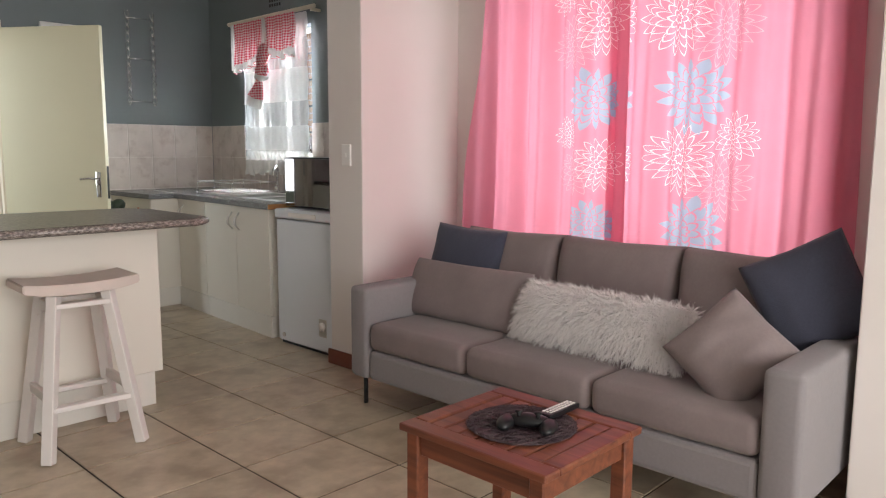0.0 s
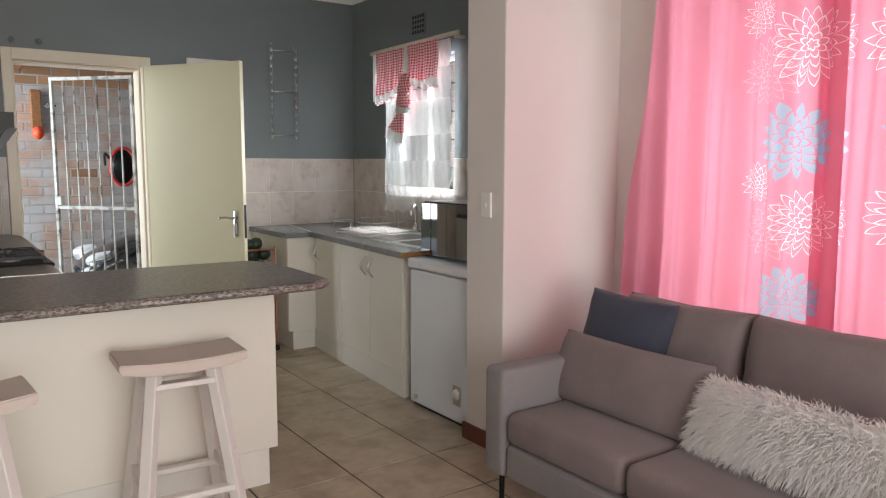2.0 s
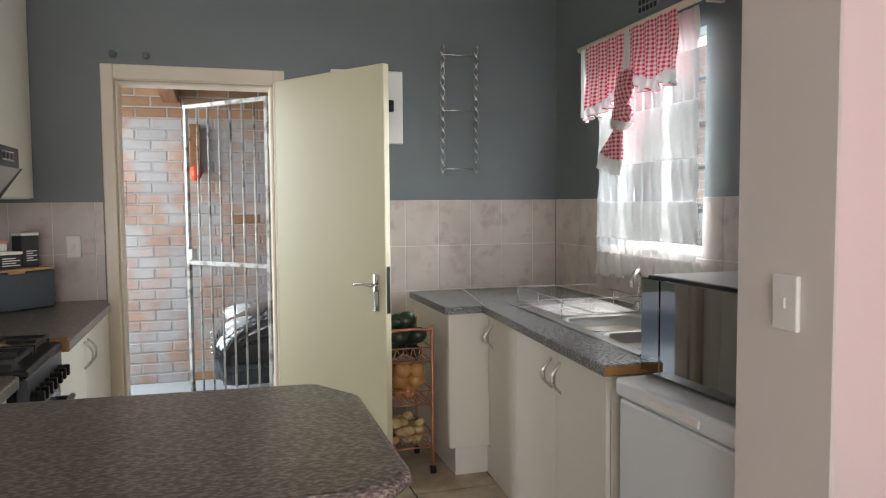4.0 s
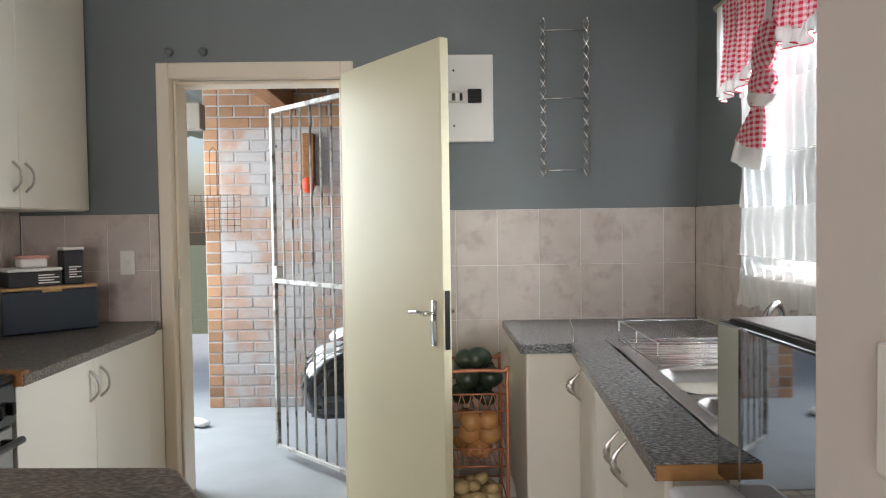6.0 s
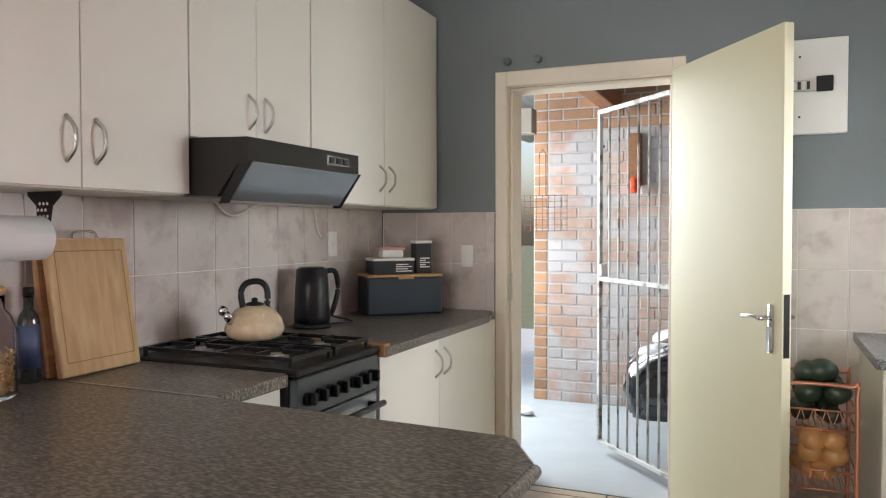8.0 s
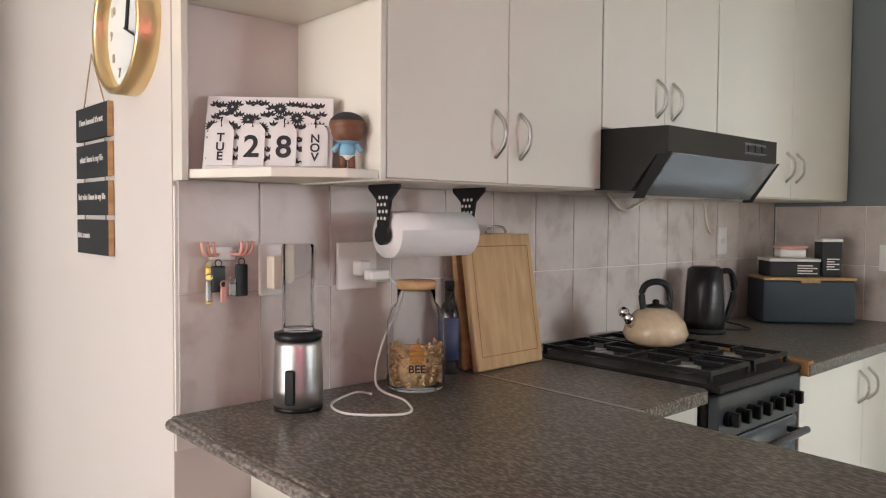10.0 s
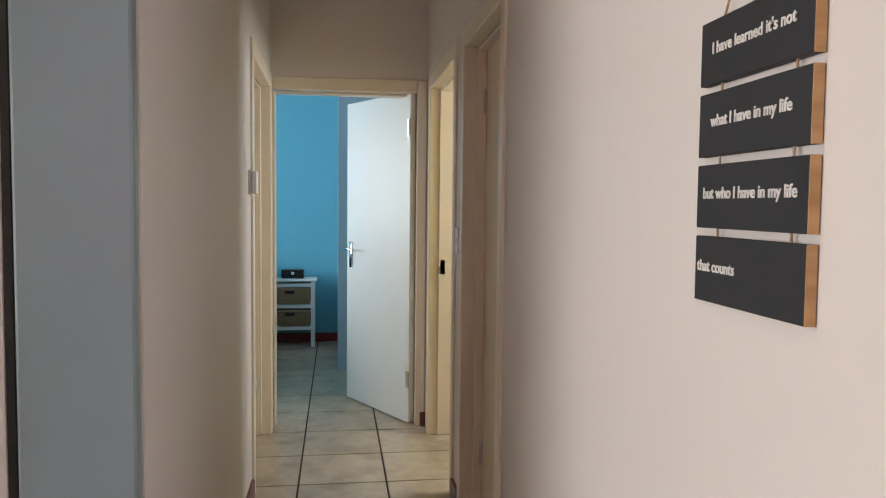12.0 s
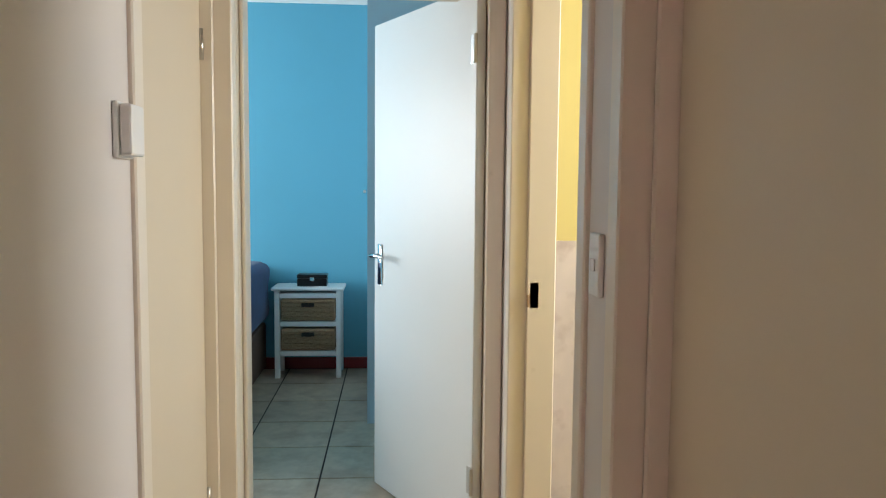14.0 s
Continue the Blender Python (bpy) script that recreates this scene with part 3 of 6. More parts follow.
skirting("baseboard_1", 2.275, 2.29, 3.025, 3.335)
skirting("baseboard_2", 2.29, EL, 3.025, 3.04)
skirting("baseboard_3", EL - 0.015, EL, 0.67, 3.025)
skirting("baseboard_4", -3.04, -2.86, CY - 0.015, CY)
skirting("baseboard_5", -2.03, W, CY - 0.015, CY)
skirting("baseboard_6", -3.12, GX, HS, HS + 0.015)
skirting("baseboard_7", -7.1, -7.085, -0.6, 2.633, M_SKIRT_RED)
skirting("baseboard_8", HE + 0.002, HE + 0.02, 3.13, CY - 0.002)


# door frames: pressed steel, stepped
def door_frame(name, axis, a0, a1, face, depth, out, top=2.06):
    """Frame round the opening a0..a1 in a wall whose room side is at face; out: the way that side looks (+1 or -1)."""
    fr = thing(name, (a0, face, 0) if axis == "x" else (face, a0, 0), "cream enamelled steel door frame, chipped", "door frame")
    fr["kind"] = "structure"
    def bar(nm, p, q, z0, z1, d0, d1):
        lo, hi = sorted((face + out * d0, face + out * d1))
        part(nm, box(p, q, lo, hi, z0, z1, 0.004) if axis == "x" else box(lo, hi, p, q, z0, z1, 0.004), M_FRAME, fr)
    w = 0.045
    for nm, p, q in (("jamb", a0 - w, a0 + 0.015), ("jamb", a1 - 0.015, a1 + w)):
        bar(nm, p, q, 0, top + w, -0.05, 0.012)
    for nm, p, q in (("rebate", a0 + 0.0152, a0 + 0.03), ("rebate", a1 - 0.03, a1 - 0.0152)):
        bar(nm, p, q, 0, top - 0.03, -depth, -0.045)
    for p, q in ((a0, a0 + 0.0148), (a1 - 0.0148, a1)):
        bar("reveal", p, q, 0, top, -depth, -0.052)
    bar("head", a0 + 0.0152, a1 - 0.0152, top - 0.03, top + w, -0.05, 0.0118)
    bar("head_rebate", a0 + 0.0152, a1 - 0.0152, top - 0.045, top - 0.0302, -depth, -0.052)
    return fr


door_frame("door_frame_1", "x", 0.66, 1.5, N, 0.2, -1)
door_frame("door_frame_2", "x", -2.82, -2.08, CY, 0.14, -1)
door_frame("door_frame_3", "x", -3.98, -3.07, CY, 0.14, -1)
door_frame("door_frame_4", "x", -4.09, -3.18, HS, 0.14, 1)
door_frame("door_frame_5", "y", 2.228, 3.115, HE, 0.14, 1)


def lever(parent, m, flip=1):
    """A lever handle on a long back plate; local x along the door, y out of it."""
    def put(name, bm):
        bm.transform(m)
        part(name, bm, M_CHROME, parent, "chrome lever handle" if name == "handle" else "", True)
    put("back_plate", box(-0.02, 0.02, 0.0, 0.006, -0.11, 0.07, 0.003))
    put("handle", join(cyl((0, 0, 0.02), (0, 0.05, 0.02), 0.009), tube(curve_pts([(0, 0.05, 0.02), (-0.04 * flip, 0.052, 0.024), (-0.11 * flip, 0.048, 0.018)]), 0.008)))


def leaf(name, hinge, angle, width, height, material, label, category="door", thick=0.04):
    """A flush door leaf: from the hinge along local +x, turned by angle; its thickness lies on local +y."""
    d = thing(name, pose(*hinge, 0, 0, angle), label, category)
    part("panel", box(0.003, width, 0, thick, 0.008, height, 0.003), material, d, "", False, True)
    return d


kd = leaf("kitchen_door", (1.487, 6.10, 0), math.degrees(math.atan2(5.435 - 6.10, 1.938 - 1.487)), 0.815, 2.04, M_DOOR, "cream painted flush door standing open into the kitchen")
part("lock_plate", box(0.8152, 0.8175, 0.008, 0.032, 0.84, 1.07, 0.001), M_BLACKM, kd, "dark steel lock edge plate", False, True)
lever(kd, WORLD[kd] @ pose(0.755, 0, 0.96, 0, 0, 180), -1)
lever(kd, WORLD[kd] @ pose(0.755, 0.04, 0.96), 1)
bd = leaf("bedroom_door", (-4.2, 3.1, 0), math.degrees(math.atan2(2.735 - 3.1, -4.885 + 4.2)), 0.79, 2.045, M_WDOOR, "white painted flush door standing open into the bedroom")
lever(bd, WORLD[bd] @ pose(0.73, 0.04, 1.03), 1)
lever(bd, WORLD[bd] @ pose(0.73, 0.0, 1.03, 0, 0, 180), -1)
for hz in (0.28, 1.83):
    part("hinge", join(box(0.0, 0.035, 0.0402, 0.043, hz - 0.05, hz + 0.05), cyl((0.002, 0.046, hz - 0.05), (0.002, 0.046, hz + 0.05), 0.007, seg=8)), M_HANDLE, bd, "worn steel hinge", False, True)
d2 = leaf("closed_door", (-2.795, CY + 0.085, 0), 0, 0.69, 2.02, M_HDOOR, "beige painted flush door, closed, in the hall")
d4 = leaf("closed_door", (-4.06, HS - 0.125, 0), 0, 0.85, 2.02, M_HDOOR, "beige painted flush door, closed, in the hall")
for d, yy in ((d2, -0.004), (d4, 0.044)):
    for hz in (0.28, 1.8):
        part("hinge", cyl((0.004, yy, hz - 0.05), (0.004, yy, hz + 0.05), 0.008, seg=8), M_HANDLE, d, "worn steel hinge", True, True)
solo("strike_plate", join(box(-3.953, -3.950, CY + 0.055, CY + 0.085, 0.955, 1.04, 0.001), box(-3.952, -3.94, CY + 0.045, CY + 0.055, 0.96, 1.0, 0.001)), M_ROPE, "worn brass strike plate on the door frame", "lock")
solo("strike_plate", box(0.691, 0.694, N + 0.005, N + 0.03, 0.94, 1.08, 0.001), M_HANDLE, "worn steel strike plate on the door frame", "lock")


def switch(name, m, w, h, label, rockers=1, category="light switch"):
    """A wall plate, local x along the wall, y out of it."""
    s = thing(name, m, label, category)
    part("plate", box(-w / 2, w / 2, 0, 0.012, -h / 2, h / 2, 0.004, 2), M_WHITEP, s, "", False, True)
    for i in range(rockers):
        x = (i - (rockers - 1) / 2) * 0.018
        part("rocker", box(x - 0.007, x + 0.007, 0.0122, 0.017, -0.012, 0.012, 0.002), M_WHITEP, s, "", False, True)
    return s


def south_facing(x, y, z):
    return pose(x, y, z, 0, 0, 180)


def east_facing(x, y, z):
    return pose(x, y, z, 0, 0, -90)


switch("light_switch", pose(2.29, 3.16, 1.165, 0, 0, 90), 0.07, 0.115, "white plastic light switch on the wall pier", 1)
switch("light_switch", south_facing(0.465, N - 0.012, 1.165), 0.07, 0.115, "white plastic light switch on kitchen tiles", 1)
switch("light_switch", south_facing(-2.95, CY, 1.2), 0.07, 0.12, "white plastic double light switch in the hall", 2)
wib = switch("wall_intercom", pose(-3.08, HS, 1.45), 0.085, 0.11, "small white plastic wall box in the hall", 1, "wall box")

part("cover", box(-0.038, 0.038, 0.0122, 0.036, -0.05, 0.05, 0.005, 2), M_WHITEP, wib, "", False, True)

# windows
def window(name, x, y0, y1, z0, z1, label, mullions):
    w = thing(name, (x, y0, z0), label, "window")
    w["kind"] = "structure"
    b = 0.035
    for nm, q in (("window_frame", (y0, y1, z0, z0 + b)), ("window_frame", (y0, y1, z1 - b, z1)), ("window_frame", (y0, y0 + b, z0 + b, z1 - b)), ("window_frame", (y1 - b, y1, z0 + b, z1 - b))):
        part(nm, box(x, x + 0.04, *q, 0.004), M_WHITEP, w)
    for yy in mullions:
        part("mullion", box(x, x + 0.035, yy - 0.015, yy + 0.015, z0 + b, z1 - b), M_WHITEP, w)
    for k in range(4):
        zz = z0 + (z1 - z0) * (k + 1) / 5
        part("burglar_bar", box(x - 0.03, x - 0.022, y0 + 0.01, y1 - 0.01, zz - 0.006, zz + 0.006), M_BLACKM, w)
    pane = part("pane", box(x + 0.015, x + 0.019, y0 + b, y1 - b, z0 + b, z1 - b), M_GLASS, w)
    pane.visible_shadow = False
    part("window_sill", box(x - 0.1, x, y0 + 0.001, y1 - 0.001, z0, z0 + 0.012, 0.003), M_WHITEP, w)
    return w


window("window_1", EL + 0.1, 1.05, 2.72, 0.55, 2.2, "white framed living room window behind a curtain", (1.6, 2.2))
window("window_2", EK + 0.11, 4.67, 5.6, 1.13, 2.12, "white framed kitchen window with burglar bars", (5.15,))

# outside
struct("ground", box(-60, 60, -60, 60, -0.2, -0.06), mat("garden_soil_and_grass", (0.10, 0.11, 0.06), 0.95, var=0.3), "ground outside", "ground")
struct("carport_floor", box(-3, 6, N + 0.2, 12, -0.058, -0.02), M_CONC, "pale grey concrete carport floor", "pavement")
struct("door_sill", box(0.66, 1.5, N + 0.02, N + 0.2, -0.05, -0.001), M_CONC, "concrete door sill", "sill")
struct("house_slab", box(-7.4, EK + 0.2, -2.5, N + 0.2, -0.1, -0.021), M_CONC, "concrete floor slab", "slab")
zinc = bmesh.new()
rows = []
for i in range(161):
    x = -1.0 + 4.5 * i / 160
    rows.append([zinc.verts.new((x, yy, 2.36 + 0.015 * math.sin(i * 0.9) - 0.01 * (yy - 8))) for yy in (N + 0.22, 11)])
for a, b in zip(rows, rows[1:]):
    zinc.faces.new((a[0], b[0], b[1], a[1]))
struct("carport_roof", zinc, M_ZINC, "corrugated zinc carport roof", "roof")
for bx, ang in ((0.85, 0), (1.75, 0)):
    solo("roof_beam", box(bx - 0.06, bx + 0.06, N + 0.2, 8.1, 2.17, 2.325, 0.006), M_BEAM, "red-brown timber beam under the carport roof", "beam", group="carport beams")
solo("roof_beam", box(-0.9, 0.34, 7.72, 7.84, 2.0, 2.18, 0.006), mat("weathered_grey_timber", (0.22, 0.19, 0.16), 0.8, var=0.2), "weathered grey timber beam under the carport roof", "beam")


# ---- living room ----
sofa = thing("sofa", (2.35, 1.69, 0), "three-seat taupe fabric sofa on thin black metal legs", "sofa")
SX0, SX1, SY0, SY1 = 1.91, 2.80, 0.695, 2.69
part("base", box(SX0 + 0.01, SX1, SY0 + 0.12, SY1 - 0.12, 0.15, 0.285, 0.02, 3), M_SOFA2, sofa, "pale grey fabric base")
for y0, y1 in ((SY0, SY0 + 0.118), (SY1 - 0.118, SY1)):
    part("armrest", box(SX0, SX1, y0, y1, 0.15, 0.575, 0.022, 3), M_SOFA2, sofa, "", True)
part("back_frame", box(2.66, SX1 + 0.02, SY0 + 0.12, SY1 - 0.12, 0.286, 0.68, 0.03, 3), M_SOFA, sofa, "", True)
third = (SY1 - SY0 - 0.24) / 3
for i in range(3):
    y0 = SY0 + 0.12 + i * third
    part("seat_cushion", box(SX0 + 0.005, 2.64, y0 + 0.003, y0 + third - 0.003, 0.288, 0.415, 0.035, 4), M_SOFA, sofa, "", True)
    c = pillow(third + 0.018, 0.43, 0.21, 3 + i, 24, 0.007, 0.26)
    c.transform(pose(2.58, y0 + third / 2, 0.60, 0, 0, -90) @ pose(0, 0, 0, -12))
    part("back_cushion", c, M_SOFA, sofa, "", True)
for x in (1.99, 2.72):
    for y in (SY0 + 0.03, SY1 - 0.02):
        part("leg", cyl((x, y, 0), (x, y, 0.155), 0.011, seg=10), M_BLACKM, sofa, "thin black metal leg", True)


def cushion(name, w, h, t, m, material, label, seed, wr=0.008, pinch=0.5):
    c = pillow(w, h, t, seed, 26, wr, pinch)
    c.transform(m)
    return solo(name, c, material, label, "cushion", True)


cushion("lumbar_cushion", 0.72, 0.29, 0.16, pose(2.29, 2.315, 0.53, 0, 0, -90) @ pose(0, 0, 0, -24), M_SOFA, "taupe fabric lumbar cushion leaning on the sofa back", 1, 0.004, 0.32)
cushion("square_cushion", 0.41, 0.41, 0.14, pose(2.44, 2.455, 0.625, 0, 0, -84) @ pose(0, 0, 0, -16, 3, 0), M_NAVY, "dark slate-blue square cushion behind a lumbar cushion", 2)
cushion("square_cushion", 0.36, 0.36, 0.13, pose(2.45, 0.865, 0.705, 0, 0, -72) @ pose(0, 0, 0, -16, -27, 0), M_NAVY, "dark slate-blue square cushion propped on the sofa arm", 5)
cushion("square_cushion", 0.315, 0.315, 0.15, pose(2.13, 0.995, 0.545, 0, 0, -98) @ pose(0, 0, 0, -34, 36, 0), M_SOFA, "taupe square cushion lying tilted on the seat", 7, 0.012)
fur = thing("fur_pillow", pose(2.24, 1.565, 0.525, 0, 0, -93) @ pose(0, 0, 0, -30), "long white shaggy faux-fur pillow on the sofa seat", "cushion")
part("pillow_body", pillow(0.77, 0.24, 0.16, 9, 20, 0.004, 0.4), M_FUR, fur, "", True, True)
rng = random.Random(4)
tufts = bmesh.new()
for _ in range(11000):
    u, v = rng.uniform(-1, 1), rng.uniform(-1, 1)
    s = 1 if rng.random() < 0.86 else -1
    th = ((1 - abs(u) ** 2.6) * (1 - abs(v) ** 2.6)) ** 0.4
    p = Vector((u * 0.385, -s * 0.08 * th, v * 0.12))
    d = Vector((u * 0.5 + rng.gauss(0, 0.45), -s * (0.35 + 0.4 * th) + rng.gauss(0, 0.25), v * 0.9 - 0.45 + rng.gauss(0, 0.45))).normalized()
    ln = rng.uniform(0.022, 0.05)
    side = d.cross(Vector((rng.gauss(0, 1), rng.gauss(0, 1), rng.gauss(0, 1)))).normalized() * 0.0017
    mid = p + d * ln * 0.55 + Vector((0, 0, -0.004))
    a, b, c1, c2, e = (tufts.verts.new(q) for q in (p - side, p + side, mid + side * 0.7, mid - side * 0.7, p + d * ln + Vector((0, 0, -0.014))))
    tufts.faces.new((a, b, c1, c2))
    tufts.faces.new((c2, c1, e))
part("fur", tufts, M_FUR, fur, "long pale tufts", False, True)["kind"] = "stuff"

# coffee table
tb = thing("coffee_table", (1.335, 1.245, 0), "small square red-brown slatted hardwood coffee table", "table")
TX0, TX1, TY0, TY1, TZ = 1.108, 1.556, 0.995, 1.492, 0.448
for q in ((TX0, TX0 + 0.06, TY0, TY1), (TX1 - 0.06, TX1, TY0, TY1)):
    part("top_rail", box(*q, TZ - 0.022, TZ, 0.005, 2), M_TABLE, tb)
for q in ((TX0 + 0.061, TX1 - 0.061, TY0, TY0 + 0.055), (TX0 + 0.061, TX1 - 0.061, TY1 - 0.055, TY1)):
    part("top_rail", box(*q, TZ - 0.022, TZ, 0.005, 2), M_TABLE, tb)
for i in range(7):
    y0 = TY0 + 0.06 + i * 0.0545
    part("slat", box(TX0 + 0.061, TX1 - 0.061, y0, y0 + 0.0485, TZ - 0.02, TZ - 0.003, 0.003), M_TABLE, tb)
for x in (TX0 + 0.015, TX1 - 0.06):
    for y in (TY0 + 0.015, TY1 - 0.06):
        part("leg", box(x, x + 0.045, y, y + 0.045, 0, TZ - 0.0225, 0.004), M_TABLE, tb)
for q in ((TX0 + 0.062, TX1 - 0.062, TY0 + 0.025, TY0 + 0.045), (TX0 + 0.062, TX1 - 0.062, TY1 - 0.045, TY1 - 0.025), (TX0 + 0.025, TX0 + 0.045, TY0 + 0.062, TY1 - 0.062), (TX1 - 0.045, TX1 - 0.025, TY0 + 0.062, TY1 - 0.062)):
    part("apron", box(*q, TZ - 0.085, TZ - 0.0225, 0.002), M_TABLE, tb)
pmt = thing("placemat", (1.335, 1.24, TZ), "round dark woven placemat on the coffee table", "placemat")
part("backing", cyl((1.335, 1.24, TZ), (1.335, 1.24, TZ + 0.0015), 0.15, seg=48), M_MAT, pmt)
wov = []
for k in range(80):
    a, b = rng.uniform(0, 6.28), rng.uniform(0, 6.28)
    p, q = Vector((1.335 + 0.152 * math.cos(a), 1.24 + 0.152 * math.sin(a), TZ + 0.003)), Vector((1.335 + 0.152 * math.cos(b), 1.24 + 0.152 * math.sin(b), TZ + 0.0032))
    if (p - q).length > 0.06:
        wov.append(tube([p, (p + q) / 2 + Vector((rng.gauss(0, 0.008), rng.gauss(0, 0.008), 0.001)), q], 0.0013, seg=4))
part("weave", join(*wov), M_MAT, pmt, "woven dark strands")["kind"] = "stuff"
gp = thing("game_controller", pose(1.315, 1.20, TZ + 0.006, 0, 0, -65), "black game controller with a blue light lying on a placemat", "controller")
body = join(ball(0, 0.0, 0.022, 0.06, 0.032, 0.018, 20), ball(-0.058, -0.025, 0.018, 0.024, 0.05, 0.017, 14), ball(0.058, -0.025, 0.018, 0.024, 0.05, 0.017, 14))
part("body", body, M_BLACK, gp, "", True, True)
for x in (-0.026, 0.026):
    part("thumb_stick", join(cyl((x, -0.012, 0.034), (x, -0.012, 0.046), 0.006, seg=12), cyl((x, -0.012, 0.046), (x, -0.012, 0.05), 0.011, seg=14)), M_BLACKM, gp, "", True, True)
glow = mat("blue_status_light", (0.05, 0.15, 0.9), 0.4)
glow.node_tree.nodes["Principled BSDF"].inputs["Emission Color"].default_value = (0.08, 0.2, 1, 1)
glow.node_tree.nodes["Principled BSDF"].inputs["Emission Strength"].default_value = 2.0
part("light_bar", box(-0.022, 0.022, 0.030, 0.034, 0.018, 0.024, 0.001), glow, gp, "glowing blue light bar", False, True)
rc = thing("remote_control", pose(1.455, 1.20, TZ + 0.012, 0, 3, 5), "dark grey television remote with pale buttons", "remote")
part("case", box(-0.085, 0.085, -0.02, 0.02, 0, 0.016, 0.004, 2), M_BLACK, rc, "", False, True)
for i in range(9):
    for k in range(3):
        part("button", box(-0.07 + i * 0.016, -0.06 + i * 0.016, -0.014 + k * 0.011, -0.007 + k * 0.011, 0.0162, 0.019, 0.001), M_WHITEP, rc, "", False, True)


# stools at the breakfast bar
def stool(m):
    s = thing("bar_stool", m, "worn white-painted wooden bar stool with a dished seat", "stool", "stools at the breakfast bar")
    seat = bmesh.new()
    n, rows = 16, []
    for i in range(n + 1):
        u = 2 * i / n - 1
        zt, zb = 0.676 + 0.013 * abs(u) ** 2.2, 0.634 + 0.022 * abs(u) ** 3
        rows.append([seat.verts.new((u * 0.215, y, z)) for y, z in ((-0.12, zb), (0.12, zb), (0.12, zt), (-0.12, zt))])
    for a, b in zip(rows, rows[1:]):
        for k in range(4):
            seat.faces.new((a[k], a[(k + 1) % 4], b[(k + 1) % 4], b[k]))
    seat.faces.new(rows[0])
    seat.faces.new(rows[-1])
    bmesh.ops.recalc_face_normals(seat, faces=seat.faces)
    bmesh.ops.bevel(seat, geom=[e for e in seat.edges if e.calc_face_angle(0) > 0.8], offset=0.005, segments=2, affect="EDGES")
    part("seat", seat, M_SEAT, s, "pale whitewashed seat", False, True)
    def bar(name, p, q, w, d):
        b = bmesh.new()
        bmesh.ops.create_cube(b, size=1)
        v = Vector(q) - Vector(p)
        bmesh.ops.scale(b, vec=(w, d, v.length), verts=b.verts)
        bmesh.ops.bevel(b, geom=b.edges[:], offset=0.003, segments=1, affect="EDGES")
        b.transform(Matrix.Translation((Vector(p) + Vector(q)) / 2) @ v.to_track_quat("Z", "Y").to_matrix().to_4x4())
        part(name, b, M_STOOL, s, "", False, True)
    feet = {}
    for sx in (-1, 1):
        for sy in (-1, 1):
            top, foot = Vector((sx * 0.10, sy * 0.075, 0.63)), Vector((sx * 0.178, sy * 0.16, 0.002))
            feet[sx, sy] = (top, foot)
            bar("leg", top, foot, 0.042, 0.042)
    def at(sx, sy, z):
        t, f = feet[sx, sy]
        return t + (f - t) * ((t.z - z) / (t.z - f.z))
    for sy in (-1, 1):
        bar("stretcher", at(-1, sy, 0.2), at(1, sy, 0.2), 0.04, 0.022)
        bar("apron", at(-1, sy, 0.59), at(1, sy, 0.59), 0.05, 0.02)
    for sx in (-1, 1):
        bar("stretcher", at(sx, -1, 0.24), at(sx, 1, 0.24), 0.022, 0.04)
        bar("apron", at(sx, -1, 0.58), at(sx, 1, 0.58), 0.02, 0.045)
    return s


st = stool(pose(0.865, 3.13, 0, 0, 0, -3))
copy_thing(st, pose(0.165, 2.96, 0, 0, 0, 4))

# living room curtains
def fold(y, z, ph):
    return 0.028 * math.sin(y * 26 + ph + 0.5 * math.sin(y * 7 + z)) + 0.014 * math.sin(y * 61 + ph * 2 + z * 0.8) + 0.012 * noise.noise(Vector((y * 5, z * 2, ph)))


def curtain_x(y, z, ph):
    return 2.90 + fold(y, z, ph) * (0.85 + 0.35 * (2.4 - z))


def curtain(name, top, low, ph, label):
    c = thing(name, ((2.9), (top[0] + top[1]) / 2, 0.3), label, "curtain", "living room curtains")
    bm = bmesh.new()
    nu, nv = 150, 40
    g = []
    for i in range(nu + 1):
        row = []
        for k in range(nv + 1):
            z = 0.3 + (2.32 - 0.3) * k / nv
            w = min(1, (2.32 - z) / 1.6)
            y = (top[0] + (top[1] - top[0]) * i / nu) * (1 - w) + (low[0] + (low[1] - low[0]) * i / nu) * w
            row.append(bm.verts.new((curtain_x(y, z, ph) + (0.045 if ph > 1 else 0), y, z)))
        g.append(row)
    for a, b in zip(g, g[1:]):
        for k in range(nv):
            bm.faces.new((a[k], b[k], b[k + 1], a[k + 1]))
    part("cloth", bm, M_CURTAIN, c, "", True)
    return c


ca = curtain("curtain", (1.855, 2.70), (1.83, 2.86), 0.4, "coral pink curtain with white printed flowers, drawn")
cb = curtain("curtain", (0.90, 1.99), (0.87, 1.97), 2.1, "coral pink curtain with white printed flowers, drawn")
solo("curtain_rod", cyl((2.93, 0.75, 2.36), (2.93, 2.95, 2.36), 0.014), M_WHITEP, "white curtain rod above the living room window", "curtain rod", True)


